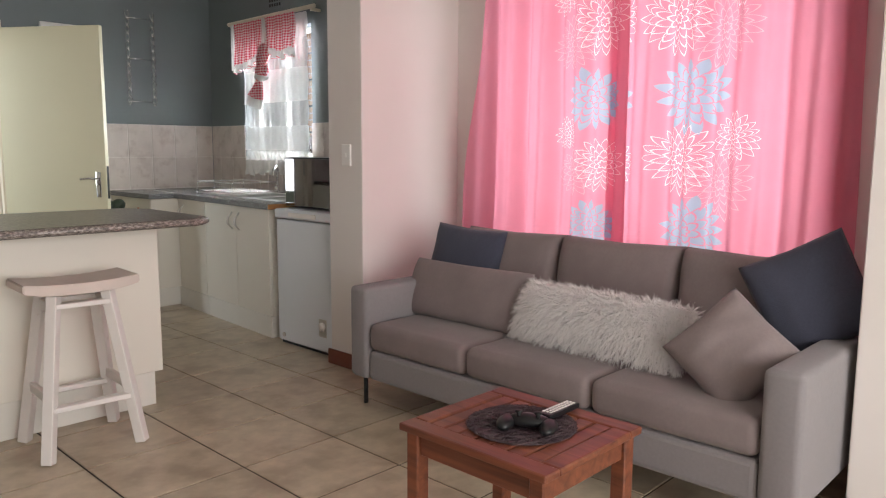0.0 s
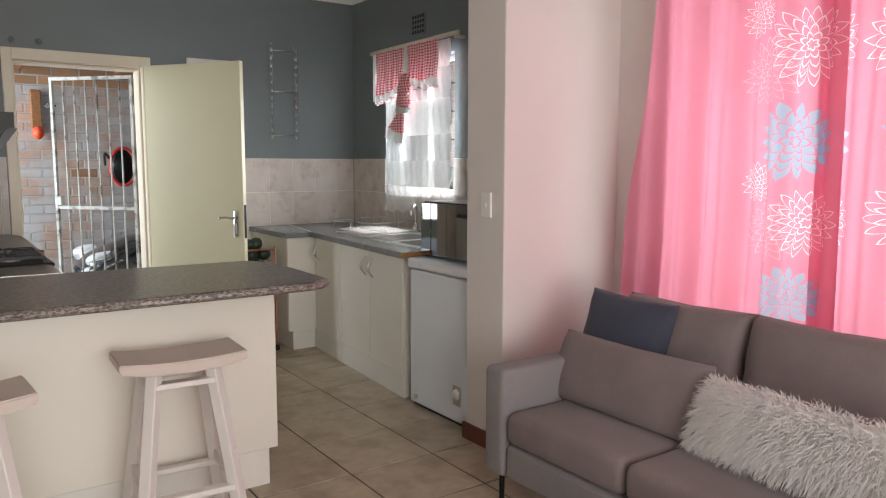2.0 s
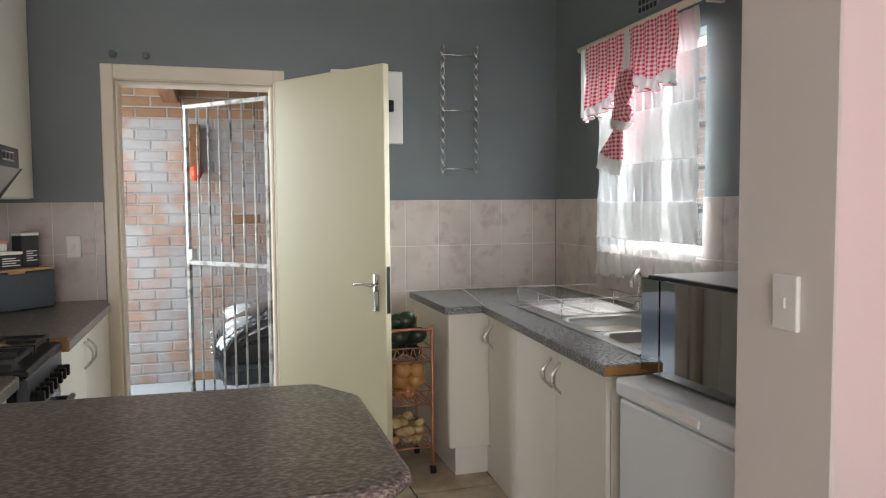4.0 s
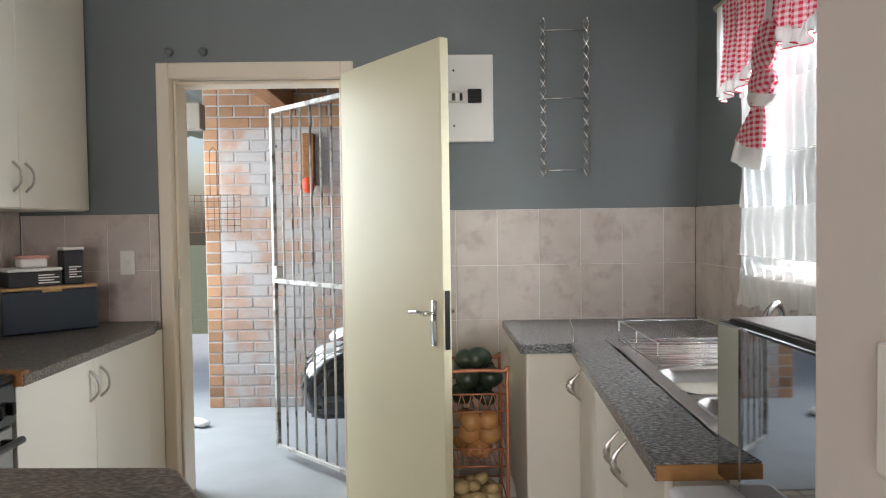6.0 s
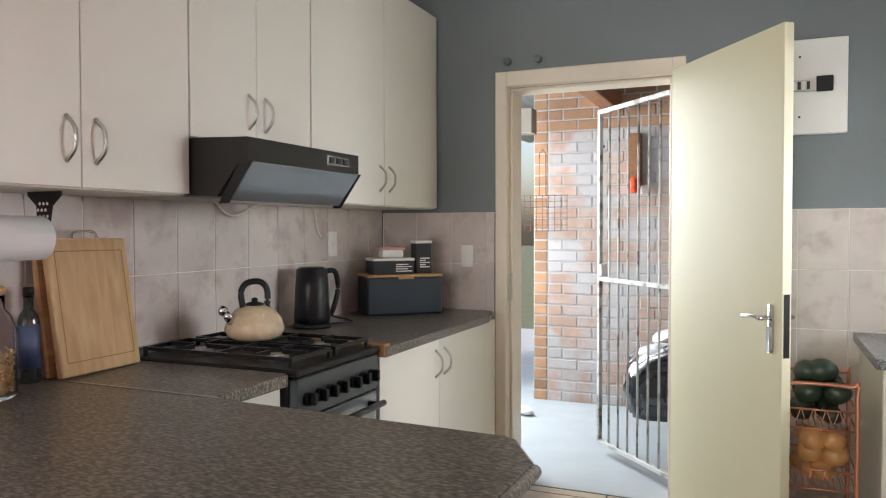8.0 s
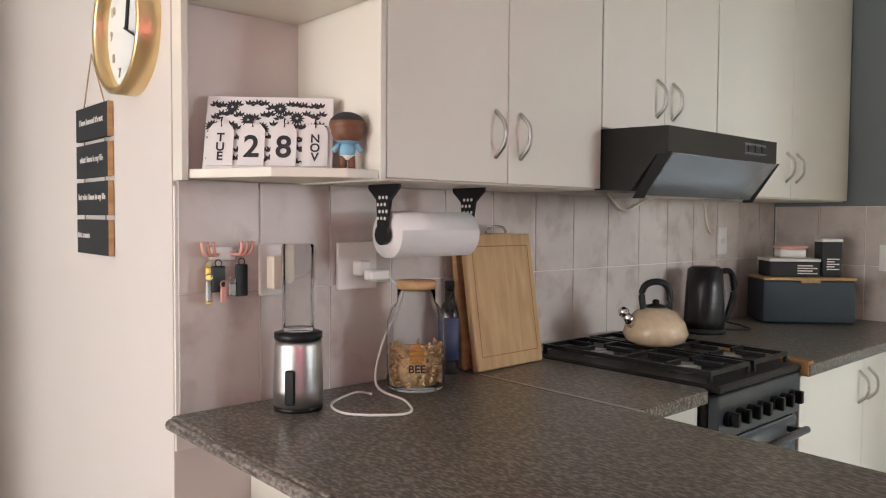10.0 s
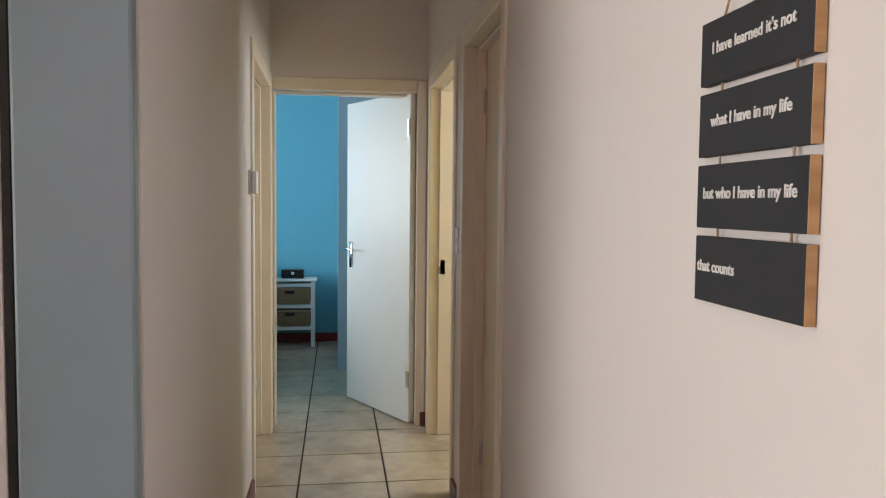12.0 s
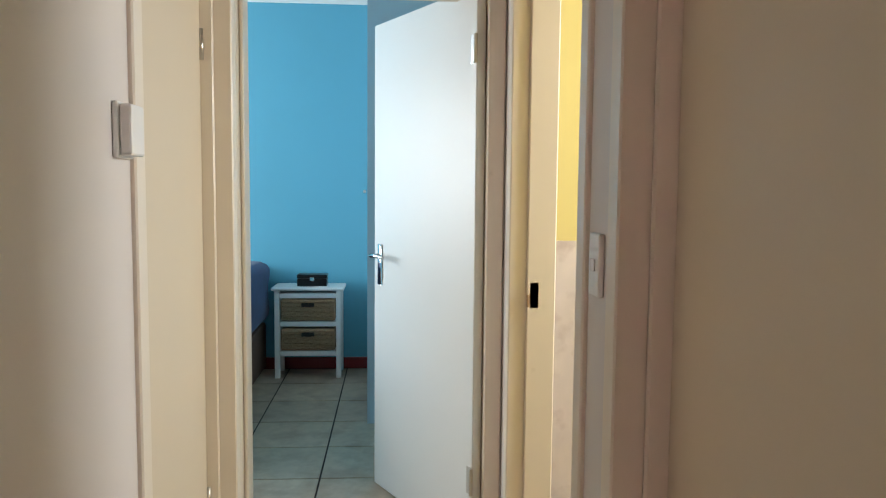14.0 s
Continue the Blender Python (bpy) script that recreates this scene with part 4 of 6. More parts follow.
# beside the hall: a tall grey panel, a trim and a purple curtain
M_PANEL = mat("glossy_grey_panel", (0.20, 0.25, 0.28), 0.3, 0.0, var=0.1, scale=3)
gpn = thing("grey_panel", (GX, 2.1, 0), "tall glossy grey panel with a dark edge strip", "panel")
part("board", box(GX + 0.001, GX + 0.035, 2.006, 2.232, 0.002, 1.80, 0.008, 2), M_PANEL, gpn)
part("edge_strip", box(GX + 0.001, GX + 0.03, 1.987, 2.0055, 0.002, 1.80, 0.002), M_BLACKM, gpn, "narrow black edge strip")
solo("trim_board", box(GX, GX + 0.02, 1.93, 1.984, 0, 2.4, 0.003), M_WHITEP, "narrow white trim board on the wall", "trim")
pc = bmesh.new()
rows = []
for i in range(60):
    y = 1.4 + 0.52 * i / 59
    rows.append([pc.verts.new((GX + 0.06 + 0.025 * math.sin(i * 0.8), y, z)) for z in (0.05, 2.4)])
for a, b in zip(rows, rows[1:]):
    pc.faces.new((a[0], b[0], b[1], a[1]))
solo("purple_curtain", pc, M_PURPLE, "dark purple curtain beside a white trim board", "curtain", True)

# ---- kitchen ----
CT = 0.885


def handle(parent, m, ln=0.115):
    h = tube(curve_pts([(0, 0, -ln / 2), (0, 0.028, -ln / 4), (0, 0.034, 0), (0, 0.028, ln / 4), (0, 0, ln / 2)], 5), 0.0055)
    h.transform(m)
    part("handle", h, M_HANDLE, parent, "arched satin nickel handle", True)


def cabinet(name, x0, x1, y0, y1, z0, z1, side, doors, label, handle_z, hside, plinth=0.0):
    """A cabinet with doors on the side E or W; doors: pairs (y, y)."""
    c = thing(name, ((x0 + x1) / 2, (y0 + y1) / 2, z0), label, "cabinet")
    t = 0.018
    f = x1 if side == "E" else x0
    b0, b1 = (x0, x1 - t - 0.002) if side == "E" else (x0 + t + 0.002, x1)
    part("carcass", box(b0, b1, y0, y1, z0 + plinth, z1, 0.001), M_CAB, c)
    if plinth:
        q = (b0, b1 + 0.012) if side == "E" else (b0 - 0.012, b1)
        part("plinth", box(*q, y0 + 0.001, y1 - 0.001, z0, z0 + plinth - 0.001, 0.002), M_PLINTH, c)
    for (d0, d1), hs in zip(doors, hside):
        g = (f - t, f) if side == "E" else (f, f + t)
        d = part("door", box(*g, d0 + 0.0015, d1 - 0.0015, z0 + plinth + 0.004, z1 - 0.003, 0.0015), M_CAB, c)
        hy = d0 + 0.045 if hs == 0 else d1 - 0.045
        handle(d, pose(f, hy, handle_z, 0, 0, -90 if side == "E" else 90))
    return c


# sink side
SF = 2.315
sink_units = [cabinet("base_cabinet", SF, EK - 0.005, 3.97, 4.80, 0, 0.823, "W", ((3.97, 4.37), (4.37, 4.80)), "cream base cabinet with two doors under the sink", 0.72, (1, 0), 0.14)]
sink_units.append(cabinet("base_cabinet", SF, EK - 0.005, 4.803, 5.255, 0, 0.823, "W", ((4.803, 5.18),), "cream base cabinet with one door beside the sink", 0.72, (1,), 0.14))
ec = thing("corner_cabinet", (2.7, 5.7, 0), "cream corner base cabinet without handles", "cabinet")
part("carcass", box(2.235, EK - 0.005, 5.275, N - 0.015, 0.14, 0.823, 0.002), M_CAB, ec)
part("front_panel", box(2.236, 2.6, 5.257, 5.2745, 0.14, 0.82, 0.002), M_CAB, ec)
part("plinth", box(2.245, EK - 0.005, 5.262, N - 0.015, 0, 0.1385, 0.002), M_PLINTH, ec)
sc = thing("sink_worktop", (2.7, 4.9, 0.824), "grey speckled laminate worktop with a bare worn end", "worktop")
XS, YS0, YS1, XB = 2.47, 4.02, 5.14, 3.02
part("front_strip", prism([(2.285, 3.935), (XS, 3.935), (XS, 5.36), (2.30, 5.25), (2.285, 5.235)], 0.824, 0.86, 0.003), M_COUNTER2, sc)
part("back_strip", box(XB, EK - 0.015, 3.936, 5.3598, 0.824, 0.86, 0.001), M_COUNTER2, sc)
part("end_strip", box(XS + 0.0005, XB - 0.0005, 3.935, YS0, 0.824, 0.86, 0.001), M_COUNTER2, sc)
part("middle_strip", box(XS + 0.0005, XB - 0.0005, YS1 + 0.0, 5.36, 0.824, 0.86, 0.001), M_COUNTER2, sc)
part("return", prism([(2.21, 5.235), (2.284, 5.235), (2.299, 5.251), (XS, 5.362), (EK - 0.015, 5.362), (EK - 0.015, N - 0.013), (2.21, N - 0.013)], 0.8242, 0.86, 0.002), M_COUNTER2, sc)
part("bare_end", box(2.287, 3.1, 3.929, 3.9345, 0.826, 0.857, 0.001), M_RAW, sc, "bare chipped chipboard edge")
part("joint_strip", tube([(2.3, 5.255, 0.8605), (2.38, 5.7, 0.8605), (2.44, N - 0.02, 0.8605)], 0.0025), M_CAB, sc, "pale worktop joint strip")
sk = thing("kitchen_sink", (2.75, 4.6, 0.86), "stainless steel double-bowl sink with a drainer", "sink")


def sunk_bowl(holes, z):
    """A rounded rectangular bowl sunk below its rim."""
    bm = bmesh.new()
    for hx0, hx1, hy0, hy1, deep in holes:
        rings = []
        for inset, dz in ((-0.012, 0.003), (0.0, 0.0), (0.012, -deep * 0.9), (0.03, -deep)):
            ring = []
            for cxx, cyy, a0 in ((hx1 - 0.07, hy1 - 0.07, 0), (hx0 + 0.07, hy1 - 0.07, 90), (hx0 + 0.07, hy0 + 0.07, 180), (hx1 - 0.07, hy0 + 0.07, 270)):
                for k in range(6):
                    a = radians(a0 + 18 * k)
                    ring.append(bm.verts.new((cxx + (0.07 - inset) * math.cos(a), cyy + (0.07 - inset) * math.sin(a), z + dz)))
            rings.append(ring)
        for a, b in zip(rings, rings[1:]):
            for i in range(len(a)):
                bm.faces.new((a[i], a[(i + 1) % len(a)], b[(i + 1) % len(b)], b[i]))
        bm.faces.new(rings[-1])
    bmesh.ops.recalc_face_normals(bm, faces=bm.faces)
    return bm


part("bowl", sunk_bowl(((2.52, 2.90, 4.07, 4.38, 0.14),), 0.864), M_STEEL, sk, "", True)
part("bowl", sunk_bowl(((2.52, 2.90, 4.42, 4.74, 0.14),), 0.864), M_STEEL, sk, "", True)
for q in ((XS + 0.002, 2.522, YS0 + 0.002, YS1 - 0.002), (2.898, XB - 0.002, YS0 + 0.002, YS1 - 0.002), (2.5222, 2.8978, YS0 + 0.002, 4.073), (2.5222, 2.8978, 4.376, 4.424), (2.5222, 2.8978, 4.736, YS1 - 0.002)):
    part("rim", box(*q, 0.859, 0.8655, 0.001), M_STEEL, sk)
for i in range(7):
    part("drainer_rib", box(2.54, 2.88, 4.79 + i * 0.045, 4.802 + i * 0.045, 0.8656, 0.869, 0.001), M_STEEL, sk)
fc = thing("kitchen_tap", (2.97, 4.75, 0.866), "chrome swan-neck kitchen tap", "tap")
part("base", cyl((2.97, 4.75, 0.866), (2.97, 4.75, 0.92), 0.02), M_CHROME, fc, "", True)
part("spout", tube(curve_pts([(2.97, 4.75, 0.92), (2.97, 4.74, 1.02), (2.93, 4.70, 1.07), (2.87, 4.66, 1.04), (2.86, 4.65, 1.0)]), 0.011), M_CHROME, fc, "", True)
dr = thing("dish_rack", (2.72, 5.0, 0.87), "chrome wire dish rack on the sink drainer", "dish rack")
for zz in (0.88, 0.95):
    part("rim_wire", tube([(2.52, 4.72, zz), (2.96, 4.72, zz), (2.98, 5.2, zz), (2.5, 5.2, zz)], 0.0032, True, 6), M_CHROME, dr, "", True)
for p in ((2.52, 4.72), (2.96, 4.72), (2.98, 5.2), (2.5, 5.2), (2.51, 4.96), (2.97, 4.96)):
    part("upright", cyl((*p, 0.868), (*p, 0.95), 0.003, seg=6), M_CHROME, dr, "", True)
for i in range(16):
    yy = 4.74 + i * 0.029
    part("wire", tube([(2.52, yy, 0.881), (2.7, yy, 0.881), (2.71, yy, 0.94), (2.73, yy, 0.881), (2.97, yy, 0.881)], 0.0016, False, 4), M_CHROME, dr)



def skew(v):
    """The sink run stands a little out of square: its front leans away towards the corner."""
    run = min(max((v.y - 3.93) / 1.32, 0), 1)
    front = 0.04 + 0.11 * run
    if v.x >= 2.285:
        dx = front * (EK - v.x) / (EK - 2.285)
    else:
        dx = 0.03 + (front - 0.03) * max(0, (v.x - 2.236) / 0.049)
    if v.y < 5.25:
        dy = 0.05 + 0.13 * run
    else:
        dy = 0.18 * max(0, (N - 0.02 - v.y) / (N - 5.27))
    return Vector((v.x + max(0, dx), v.y + dy, v.z))


for owner in (*sink_units, ec, sc, sk, fc, dr):
    for ob in owner.children_recursive:
        for v in ob.data.vertices:
            v.co = skew(v.co + owner.location) - owner.location

# freezer with a microwave oven on it
fz = thing("chest_freezer", (2.6, 3.64, 0), "small white upright-sided freezer with a lid and a dial", "freezer")
FX = 2.345
part("body", box(FX, 2.93, 3.345, 3.925, 0.02, 0.775, 0.012, 2), M_FREEZER, fz)
part("lid", box(FX - 0.012, 2.93, 3.342, 3.928, 0.782, 0.838, 0.012, 3), M_FREEZER, fz)
part("lid_grip", box(FX - 0.02, FX - 0.0125, 3.5, 3.77, 0.795, 0.822, 0.004), M_WHITEP, fz)
part("dial", join(cyl((FX, 3.47, 0.17), (FX - 0.012, 3.47, 0.17), 0.028, seg=24), box(FX - 0.02, FX - 0.012, 3.466, 3.474, 0.148, 0.192)), M_WHITEP, fz, "round thermostat dial", True)
part("dial_plate", box(FX - 0.002, FX - 0.0002, 3.435, 3.505, 0.11, 0.215), M_HANDLE, fz)
part("plug", cyl((FX, 3.86, 0.06), (FX - 0.006, 3.86, 0.06), 0.014), M_HANDLE, fz)
part("base", box(FX + 0.02, 2.92, 3.36, 3.91, 0, 0.0195), M_BLACK, fz)
mw = thing("microwave_oven", (2.6, 3.7, 0.84), "black microwave oven with a mirrored door on the freezer", "microwave")
part("case", box(2.4500, 2.8650, 3.45, 3.945, 0.845, 1.145, 0.006), M_BLACKM, mw)
part("door", box(2.4310, 2.4490, 3.475, 3.84, 0.85, 1.14, 0.003), M_MIRROR, mw, "mirrored dark glass door")
part("control_panel", box(2.4310, 2.4490, 3.843, 3.943, 0.85, 1.14, 0.003), M_MIRROR, mw, "dark glass control panel")
part("end_cap", box(2.4320, 2.4490, 3.449, 3.4735, 0.85, 1.14, 0.003), M_BLACK, mw)
part("top_plate", box(2.4650, 2.8550, 3.46, 3.935, 1.1455, 1.148, 0.001), M_STEEL, mw)

# kitchen window dressing
rod = thing("curtain_rail", (EK - 0.07, 5.1, 2.2), "cream curtain rail tilted above the kitchen window", "curtain rail")
part("rail", cyl((EK - 0.08, 5.68, 2.205), (EK - 0.08, 4.52, 2.215), 0.016, seg=12), M_FRAME, rod, "", True)
for yy in (5.6, 4.56):
    part("bracket", box(EK - 0.08, EK - 0.001, yy - 0.012, yy + 0.012, 2.185, 2.205, 0.002), M_FRAME, rod)


def drape(name, owner, edge, x, material, amp, waves, nu=70, nv=24):
    """A hanging cloth; edge(u) gives y, the top and the bottom at u = 0..1."""
    bm = bmesh.new()
    g = []
    for i in range(nu + 1):
        u = i / nu
        y, zt, zb = edge(u)
        g.append([bm.verts.new((x + amp * math.sin(u * waves * 6.28 + 0.6 * math.sin(5 * k / nv)) * (0.4 + 0.6 * k / nv), y + 0.006 * math.sin(9 * u + 3 * k / nv), zt + (zb - zt) * k / nv)) for k in range(nv + 1)])
    for a, b in zip(g, g[1:]):
        for k in range(nv):
            bm.faces.new((a[k], b[k], b[k + 1], a[k + 1]))
    return part(name, bm, material, owner, "", True)


nc = thing("net_curtain", (EK - 0.05, 5.1, 1.0), "white net curtain with lace bands over the kitchen window", "curtain")
for z1, z0, mt in ((2.20, 2.02, M_LACE), (2.02, 1.81, M_NET), (1.81, 1.56, M_LACE), (1.56, 1.376, M_NET), (1.376, 1.19, M_LACE), (1.19, 1.11, M_NET)):
    drape("net" if mt is M_NET else "lace_band", nc, lambda u, a=z1, b=z0: (5.52 - 0.86 * u, a, b), EK - 0.045, mt, 0.012, 11)
    if mt is M_LACE:
        part("band_seam", tube([(EK - 0.062 + 0.012 * math.sin(i * 0.7), 5.52 - 0.86 * i / 60, z0) for i in range(61)], 0.0022, False, 5), M_PAPER, nc)
drape("lace_hem", nc, lambda u: (5.53 - 0.90 * u, 1.11, 0.985 + 0.04 * u + 0.012 * math.sin(u * 40)), EK - 0.05, M_LACE, 0.014, 12)
vl = thing("gingham_valance", (EK - 0.09, 5.1, 1.5), "red and white gingham valance with white frills, knotted", "valance")


def swag_low(u):
    return 5.57 - 0.47 * u, 2.195, 1.865 + 0.035 * u + 0.10 * u ** 3


def side_low(u):
    return 5.11 - 0.40 * u, 2.195, 1.955 - 0.03 * u + 0.012 * math.sin(9 * u)


M_PIPING = mat("red_piping", (0.45, 0.02, 0.04), 0.8, var=0.1)
for low, gap, waves in ((swag_low, 0.10, 5), (side_low, 0.118, 4)):
    drape("gingham", vl, low, EK - gap, M_GINGHAM, 0.016, waves)
    frill = lambda u, f=low: (f(u)[0] + 0.012 * math.sin(40 * u), f(u)[2] + 0.006, f(u)[2] - 0.055 - 0.012 * math.sin(23 * u))
    drape("frill", vl, frill, EK - gap - 0.004, M_LACE, 0.022, waves * 2)
    part("piping", tube([(EK - gap - 0.004 + 0.022 * math.sin(i / 70 * waves * 12.56 + 0.6 * math.sin(5)), frill(i / 70)[0], frill(i / 70)[2]) for i in range(71)], 0.002, False, 5), M_PIPING, vl, "red edge piping")
drape("side_frill", vl, lambda u: (5.575 + 0.04 * u, 2.19, 1.83), EK - 0.10, M_LACE, 0.012, 2, 12)
drape("edge_frill", vl, lambda u: (5.13 - 0.05 * u, 2.19, 1.93), EK - 0.128, M_LACE, 0.012, 2, 12)


def twist(name, rings, material, label=""):
    """A gathered tube of cloth: rings of y, z, half width and lean, with pleats."""
    bm = bmesh.new()
    rows = []
    for i, (y, z, w, lean) in enumerate(rings):
        rows.append([bm.verts.new((EK - 0.135 + (0.4 * w + 0.006 * math.sin(7 * a + i)) * math.cos(a), y + (w + 0.007 * math.sin(8 * a + i * 0.8)) * math.sin(a), z + lean * math.sin(a))) for a in [6.2832 * k / 40 for k in range(40)]])
    for p, q in zip(rows, rows[1:]):
        for k in range(40):
            bm.faces.new((p[k], p[(k + 1) % 40], q[(k + 1) % 40], q[k]))
    return part(name, bm, material, vl, label, True)


twist("upper_tail", [(5.09, 2.00, 0.035, 0), (5.10, 1.94, 0.07, 0.03), (5.125, 1.88, 0.068, 0.02), (5.14, 1.835, 0.05, 0)], M_GINGHAM)
twist("knot", [(5.14, 1.84, 0.05, 0), (5.135, 1.82, 0.078, -0.01), (5.13, 1.775, 0.085, -0.02), (5.14, 1.74, 0.06, -0.02)], M_GINGHAM)
twist("knot_band", [(5.13, 1.765, 0.09, 0.02), (5.15, 1.745, 0.085, 0.02), (5.165, 1.725, 0.05, 0.01)], M_LACE, "white frill round the knot")
twist("lower_tail", [(5.165, 1.73, 0.028, 0), (5.185, 1.69, 0.05, 0.01), (5.21, 1.64, 0.075, 0.02), (5.23, 1.60, 0.09, 0.03)], M_GINGHAM)
twist("tail_frill", [(5.23, 1.602, 0.091, 0.03), (5.245, 1.565, 0.098, 0.032), (5.255, 1.53, 0.102, 0.03)], M_LACE)

av = thing("air_vent", (EK, 5.13, 2.4), "small grey wall air vent with square holes", "vent")
part("plate", box(EK - 0.006, EK, 5.03, 5.21, 2.28, 2.44, 0.002), M_GREY, av)
# solid blocks, no openings: the shade inside the holes is their dark colour
for i in range(5):
    for k in range(4):
        part("hole", box(EK - 0.009, EK - 0.0065, 5.045 + i * 0.033, 5.065 + i * 0.033, 2.295 + k * 0.036, 2.318 + k * 0.036), M_VENT, av)

# things on the north wall
db = thing("fuse_box", (2.08, N - 0.03, 1.72), "white metal fuse box with breakers on a grey wall", "fuse box")
part("cover", box(1.80, 2.207, N - 0.03, N - 0.001, 1.715, 2.125, 0.004), M_WHITEP, db)
part("breaker_strip", box(1.83, 2.10, N - 0.036, N - 0.0302, 1.90, 1.95, 0.002), M_HANDLE, db)
for i in range(7):
    part("breaker", box(1.94 + i * 0.018, 1.953 + i * 0.018, N - 0.042, N - 0.0362, 1.908, 1.942, 0.001), M_WHITEP if i % 2 else M_INK, db)
part("main_switch", box(2.085, 2.15, N - 0.055, N - 0.0305, 1.895, 1.96, 0.003), M_BLACK, db)
for zz in (1.79, 2.05):
    part("screw", cyl((2.02, N - 0.03, zz), (2.02, N - 0.033, zz), 0.005, seg=8), M_BLACKM, db)
wr = thing("wine_rack", (2.545, N - 0.02, 1.56), "twisted chrome wire wall rack on a grey wall", "wall rack")
for x0, sg in ((2.44, 1), (2.645, -1)):
    for ph in (0, math.pi):
        pts = [(x0 + 0.014 * math.sin(12 * 6.283 * k / 120 * 0.5 + ph), N - 0.045 + 0.02 * math.cos(12 * 6.283 * k / 120 * 0.5 + ph), 1.545 + 0.74 * k / 120) for k in range(121)]
        part("twisted_rod", tube(pts, 0.0045, False, 6), M_CHROME, wr, "", True)
for zz in (1.575, 1.915, 2.235):
    part("cross_bar", tube([(2.44, N - 0.03, zz), (2.645, N - 0.03, zz)], 0.0035, False, 6), M_CHROME, wr, "", True)
for xx in (0.68, 0.84):
    solo("wall_plug", cyl((xx, N - 0.001, 2.155), (xx, N - 0.03, 2.155), 0.02, 0.016, 14), M_GREY, "grey painted knob on the wall above the door", "wall knob", True)

# vegetable trolley
vt = thing("vegetable_trolley", (2.09, 5.66, 0), "three-tier copper wire trolley with squash, onions and potatoes", "trolley")
VX0, VX1, VY0, VY1 = 1.958, 2.195, 5.50, 5.82
for y in (VY0, VY1):
    part("side_frame", tube(curve_pts([(VX0, y, 0.04), (VX0, y, 0.70), (VX0 + 0.02, y, 0.74), (VX1 - 0.02, y, 0.74), (VX1, y, 0.70), (VX1, y, 0.04)], 6), 0.008), M_COPPER, vt, "", True)
for x in (VX0, VX1):
    for y in (VY0, VY1):
        part("castor", cyl((x - 0.012, y, 0.022), (x + 0.012, y, 0.022), 0.022, seg=14), M_BLACK, vt, "", True)
for zb in (0.14, 0.36, 0.58):
    for h in (0, 0.07):
        part("basket_rim", tube([(VX0, VY0, zb + h), (VX1, VY0, zb + h), (VX1, VY1, zb + h), (VX0, VY1, zb + h)], 0.004, True, 6), M_COPPER, vt, "", True)
    for i in range(12):
        part("basket_wire", cyl((VX0 + 0.0215 * i, VY0, zb), (VX0 + 0.0215 * i, VY1, zb), 0.002, seg=5), M_COPPER, vt, "", True)
    for i in range(5):
        x = VX0 + 0.035 + 0.0415 * i
        part("basket_wire", tube(curve_pts([(x - 0.019, VY0 - 0.002, zb + 0.07), (x, VY0 - 0.004, zb + 0.02), (x + 0.019, VY0 - 0.002, zb + 0.07)], 4), 0.002, False, 5), M_COPPER, vt, "", True)


def heap(name, label, material, base, rr, count, rise, seed, squash=1.0, cat="vegetable"):
    rg = random.Random(seed)
    bm0 = ball(0, 0, 0, 1, 1, squash, 14)
    for v in bm0.verts:
        v.co *= 1 + 0.06 * noise.noise(v.co * 2.5)
    ms = bpy.data.meshes.new(name)
    bm0.to_mesh(ms)
    bm0.free()
    ms.materials.append(material)
    for p in ms.polygons:
        p.use_smooth = True
    k = 0
    while k < count:
        per = 6 if rr > 0.045 else 12
        lay = k // per
        i = k % per
        nx = 2 if rr > 0.045 else 3
        x = VX0 + 0.05 + (VX1 - VX0 - 0.1) * ((i % nx) + 0.5) / nx + rg.uniform(-0.024, 0.024) + (0.018 if lay % 2 else -0.006)
        y = VY0 + 0.045 + (VY1 - VY0 - 0.09) * ((i // nx) + 0.5) / (per / nx) + rg.uniform(-0.028, 0.028) - 0.01 * lay
        r = rr * rg.uniform(0.74, 1.08)
        ob = new(name, ms)
        ob.matrix_basis = pose(x, y, base + r * squash + lay * rise + rg.uniform(0, 0.006), rg.uniform(-30, 30), rg.uniform(-30, 30), rg.uniform(0, 360)) @ Matrix.Diagonal((r, r, r, 1))
        tagged(ob, label, cat, label)
        k += 1


heap("squash", "dark green gem squash in a wire basket", M_SQUASH, 0.585, 0.052, 16, 0.072, 1, 0.86)
heap("onion", "brown-skinned onion in a wire basket", M_ONION, 0.365, 0.048, 15, 0.062, 2, 0.92)
heap("potato", "pale potato in a wire basket", M_POTATO, 0.145, 0.036, 30, 0.045, 3, 0.72)

# breakfast bar
bb = thing("breakfast_bar", (0.65, 3.65, 0), "cream panelled breakfast bar base", "counter base")
part("front_panel", box(W + 0.001, 1.32, 3.35, 3.95, 0.16, 0.848, 0.003), M_CAB, bb)
part("plinth", box(W + 0.001, 1.285, 3.362, 3.94, 0, 0.1595, 0.002), M_PLINTH, bb)
BAR = [(W + 0.013, 3.15), (1.40, 3.15), (1.455, 3.17), (1.495, 3.215), (1.50, 3.25), (1.505, 3.80), (1.43, 3.93), (1.40, 3.945), (0.66, 3.983), (W + 0.013, 3.983)]
bwt = thing("bar_worktop", (0.7, 3.56, 0.849), "brown-grey speckled laminate breakfast bar top", "worktop")
part("top", prism(BAR, 0.849, CT, 0.007), M_COUNTER, bwt)
edge = [(W + 0.02, 3.1495), (1.40, 3.1495), (1.4555, 3.1695), (1.4955, 3.2148), (1.5006, 3.25), (1.5056, 3.80)]
